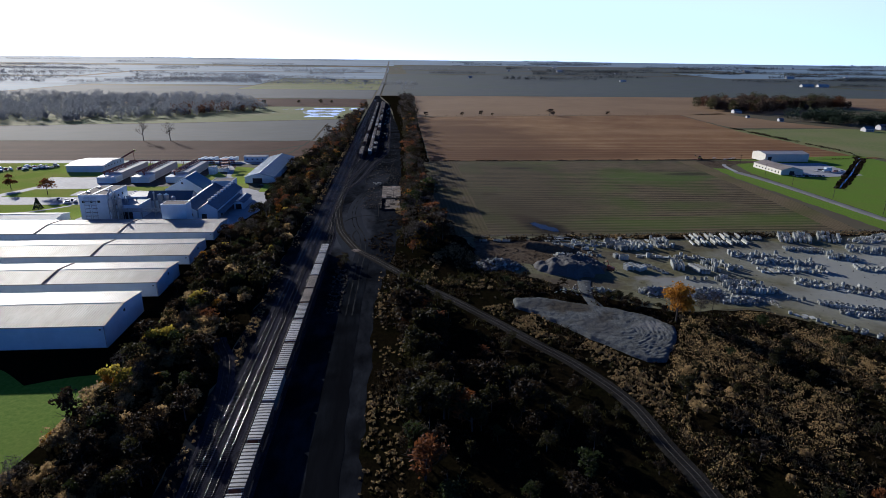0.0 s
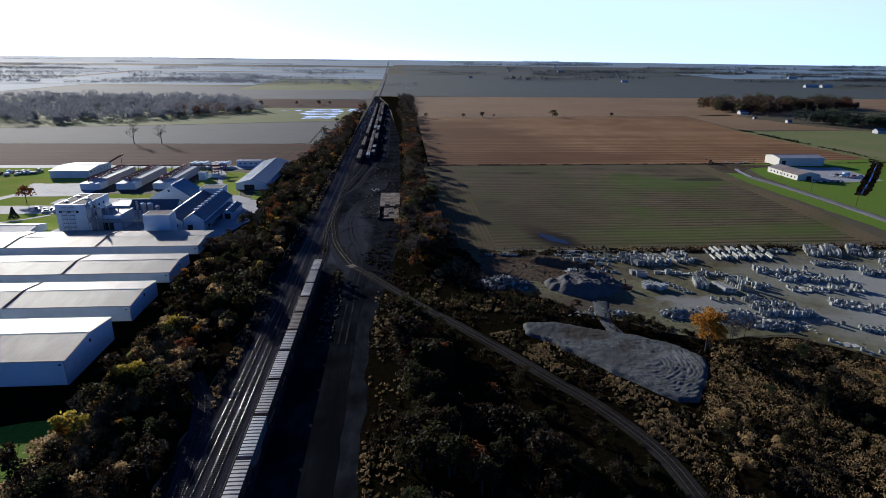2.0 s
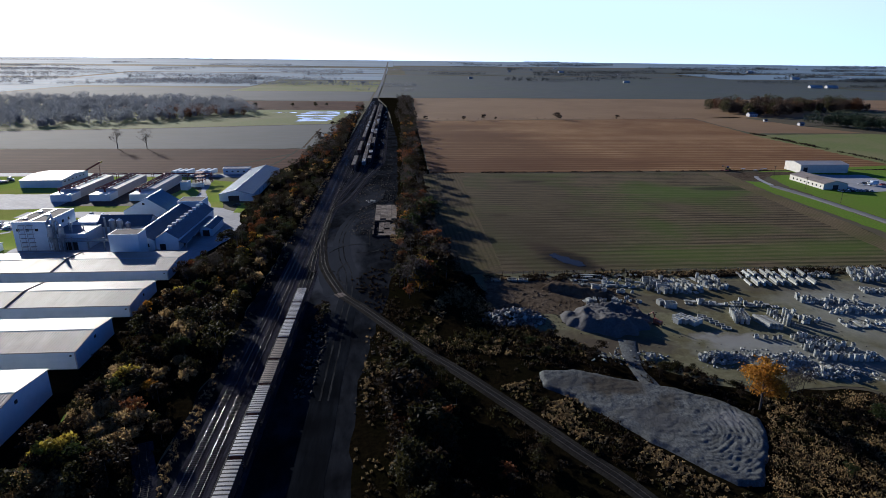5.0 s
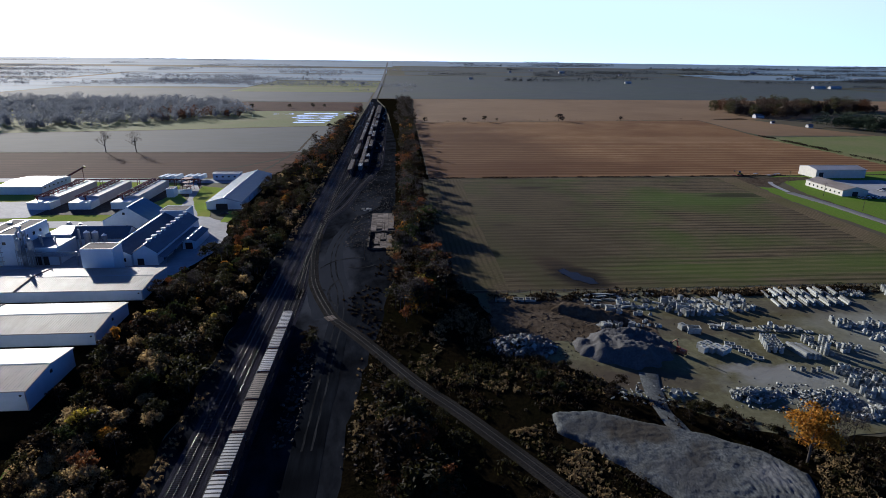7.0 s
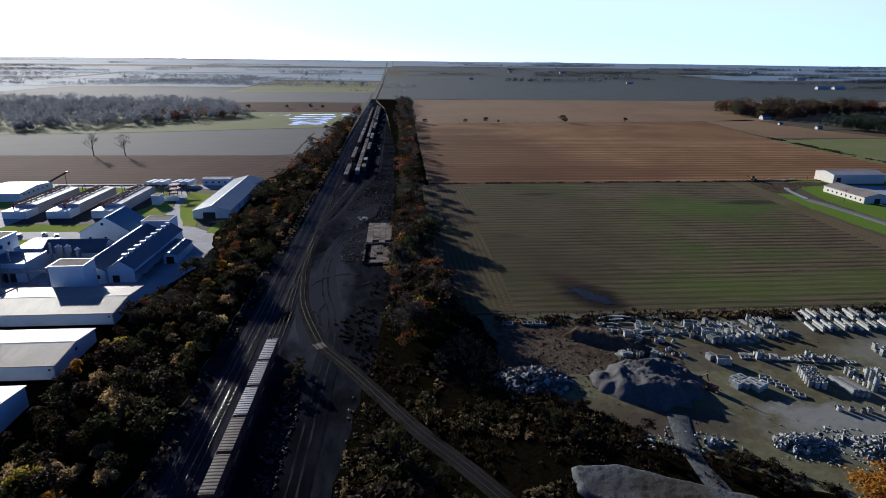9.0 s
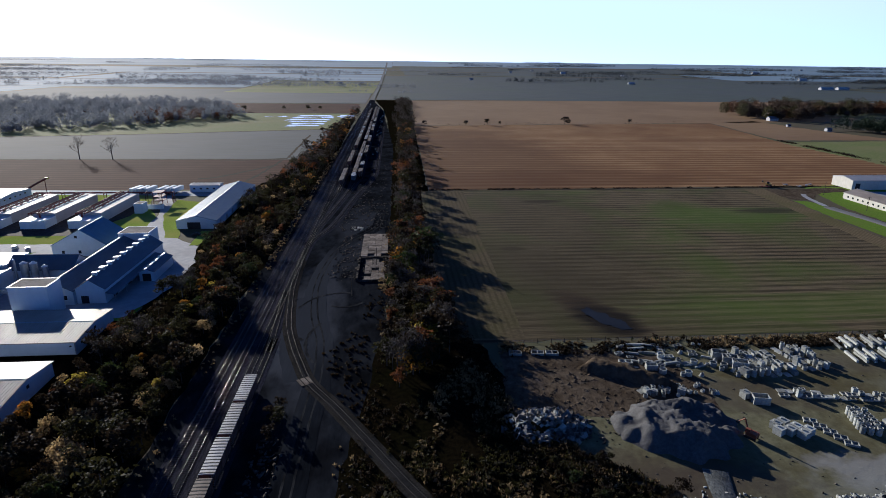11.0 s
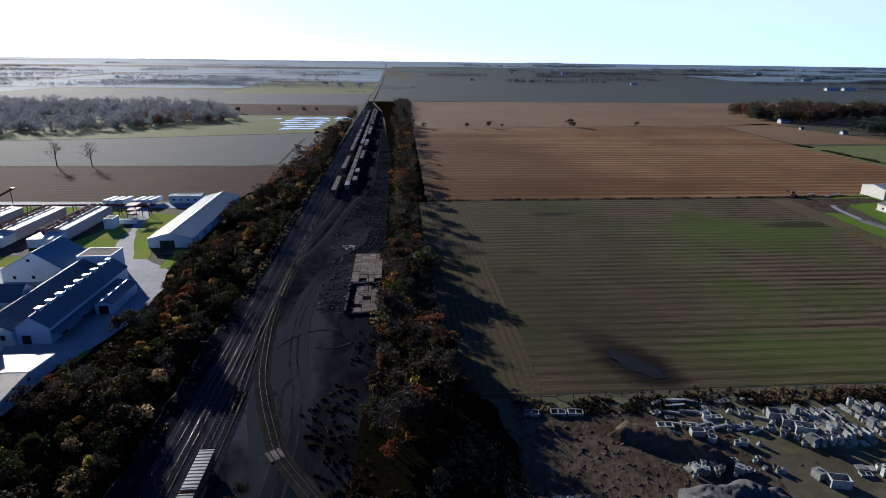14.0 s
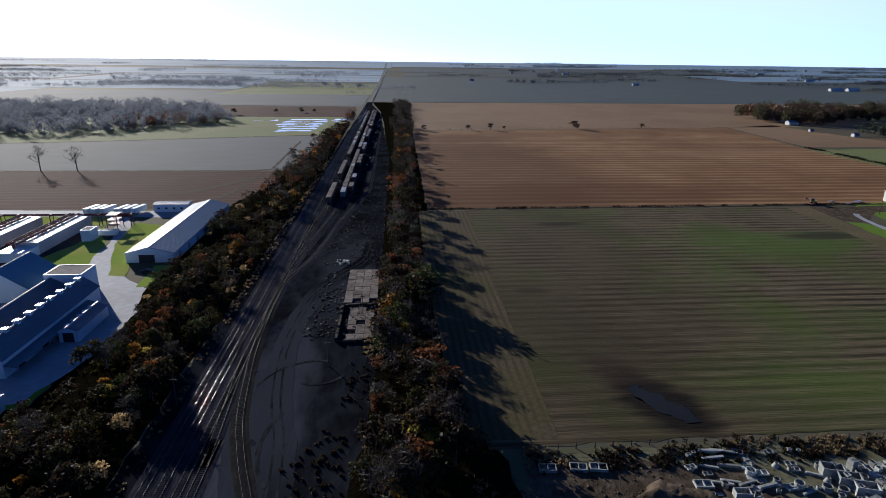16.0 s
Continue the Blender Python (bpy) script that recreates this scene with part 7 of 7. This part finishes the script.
for s in (-1, 1):
    for v in (-2.8, 2.6):
        bm = bmesh.new()
        tube(bm, (s * 0.9, v, 0.48), (s * 1.15, v, 0.48), 0.48, 0.48, 10)
        part("wheel", bm, M_BLACK, truck)
dig = thing("farm_loader", 276, 508, 0.1, 60, "yellow wheel loader at the field corner", "loader")
part("body", new_box(-1.2, 1.2, -2.4, 1.4, 0.8, 2.2), M_YELLOWM, dig)
part("cab", new_box(-0.8, 0.8, -0.6, 0.9, 2.2, 3.3), M_GLASS, dig)
bm = bmesh.new()
tube(bm, (0, 1.2, 1.8), (0, 3.6, 3.4), 0.25, 0.2, 5)
part("arm", bm, M_YELLOWM, dig)
part("bucket", new_box(-1.4, 1.4, 3.4, 4.3, 2.9, 3.7), M_BLACK, dig)
for s in (-1, 1):
    for v in (-1.6, 0.9):
        bm = bmesh.new()
        tube(bm, (s * 0.9, v, 0.75), (s * 1.4, v, 0.75), 0.75, 0.75, 12)
        part("wheel", bm, M_BLACK, dig)
for x, y in ((274, 505), (270.5, 506), (292, 512), (299, 506), (306, 509), (311, 512)):
    ob = thing("farm_implement", x, y, 0.08, rnd.uniform(0, 180), "idle farm implement at the field corner", "implement", "idle implements")
    part("frame", new_box(-1.6, 1.6, -0.8, 0.8, 0.4, 0.9), rnd.choice([M_STEEL, M_PIPE]), ob)
    part("hitch", new_box(-0.1, 0.1, 0.8, 2.6, 0.4, 0.6), M_STEEL, ob)
    for s in (-1.2, 1.2):
        bm = bmesh.new()
        tube(bm, (s - 0.12, -0.2, 0.4), (s + 0.12, -0.2, 0.4), 0.4, 0.4, 10)
        part("wheel", bm, M_BLACK, ob)
for x, y in ((286, 310), (286.5, 352), (287, 394), (293, 436), (298, 480)):
    pl = thing("utility_pole", x, y, 0, 0, "weathered wooden utility pole by the road", "utility pole", "poles by the road")
    bm = bmesh.new()
    tube(bm, (0, 0, -0.3), (0, 0, 9), 0.16, 0.11, 8)
    part("pole", bm, M_BARK, pl)
    part("crossarm", new_box(-1.1, 1.1, -0.06, 0.06, 8.2, 8.35), M_BARK, pl)
for x, y in ((-1.5, 352), (-9.8, 318), (15.5, 278), (-46.2, 300), (-46, 420)):
    pl = thing("utility_pole", x, y, 0, 0, "dark wooden pole beside the tracks", "utility pole", "trackside poles")
    bm = bmesh.new()
    tube(bm, (0, 0, -0.3), (0, 0, 8), 0.15, 0.1, 8)
    part("pole", bm, M_BARK, pl)
    part("crossarm", new_box(-0.9, 0.9, -0.06, 0.06, 7.3, 7.45), M_BARK, pl)
M_BRICKW = mat("house_siding", [(0.42, 0.42, 0.42), (0.52, 0.52, 0.52)], 0.5, 0.8)
for x, y, w, d, h, lab in ((585, 985, 14, 10, 4.0, "white farmhouse at the edge of the wood"), (578, 850, 7, 6, 3.0, "small white farm building by the evergreens"), (612, 722, 12, 9, 3.6, "white farmhouse among garden trees"), (650, 742, 14, 10, 4.2, "white farmhouse among garden trees"), (1464, 2060, 45, 16, 6, "far long white farm shed"), (1530, 2065, 40, 16, 6, "far long white farm shed"),
                           (-180, 2200, 14, 9, 4, "far white house on the plain"), (-110, 2180, 14, 9, 4, "far white house on the plain"), (-230, 2230, 16, 9, 4, "far white house on the plain"), (900, 2350, 24, 12, 5, "far white farm shed on the plain"), (2100, 3500, 40, 18, 8, "far white farm shed on the plain"), (900, 3300, 30, 18, 7, "far white farm shed on the plain"), (1900, 2800, 40, 16, 7, "far white farm shed on the plain"), (560, 905, 5, 4, 2.4, "small white shed beside the field"),
                           *((rnd.uniform(0.1, 0.8) * yy, yy, rnd.uniform(14, 26), 10, rnd.uniform(4, 6), "far white farm shed on the plain") for yy in range(2600, 5000, 260))):
    b = thing("farmhouse" if w < 20 else "far_shed", x, y, gz(y), 0, lab, "house" if w < 20 else "shed", "far houses")
    bm = bmesh.new()
    prism(bm, [(0, -0.3), (d, -0.3), (d, h), (d / 2, h + d * 0.28), (0, h)], 0, w, "x")
    part("wall", bm, M_BRICKW, b)
    for a, za, c2, zc in ((-0.4, h - 0.1, d / 2, h + d * 0.28), (d / 2, h + d * 0.28, d + 0.4, h - 0.1)):
        bm = bmesh.new()
        prism(bm, [(a, za + 0.03), (c2, zc + 0.03), (c2, zc + 0.3), (a, za + 0.3)], -0.4, w + 0.4, "x")
        part("roof", bm, M_ROOF_W if w > 20 else M_ROOF_D, b)
    for k in range(3):
        part("window", new_box(w * (0.2 + 0.25 * k), w * (0.2 + 0.25 * k) + 1.2, -0.06, 0.02, 1.0, 2.4), M_GLASS, b)
bw = ribbon("ditch_water", [(436, 520), (432, 508), (410, 484), (387, 459), (362, 432), (337, 406), (314, 382)], 0.9, 0.14, M_WATER, "narrow strip of water in the ditch", "ditch")
patch("ditch_bank", [(432, 520), (428, 509), (383.5, 462), (333, 408), (311, 384), (316, 380), (341, 404), (390.5, 456), (436, 506), (440, 520)], 0.1, M_SHADED_WEEDS, "dark weedy ditch bank", "ditch")
scrub("brush", [(432, 520), (428, 509), (383.5, 462), (333, 408), (311, 384), (316, 380), (341, 404), (390.5, 456), (436, 506), (440, 520)], 700, 1.3, L_BROWN, "brown reeds along the ditch", 14, a=0.4, b=0.1)
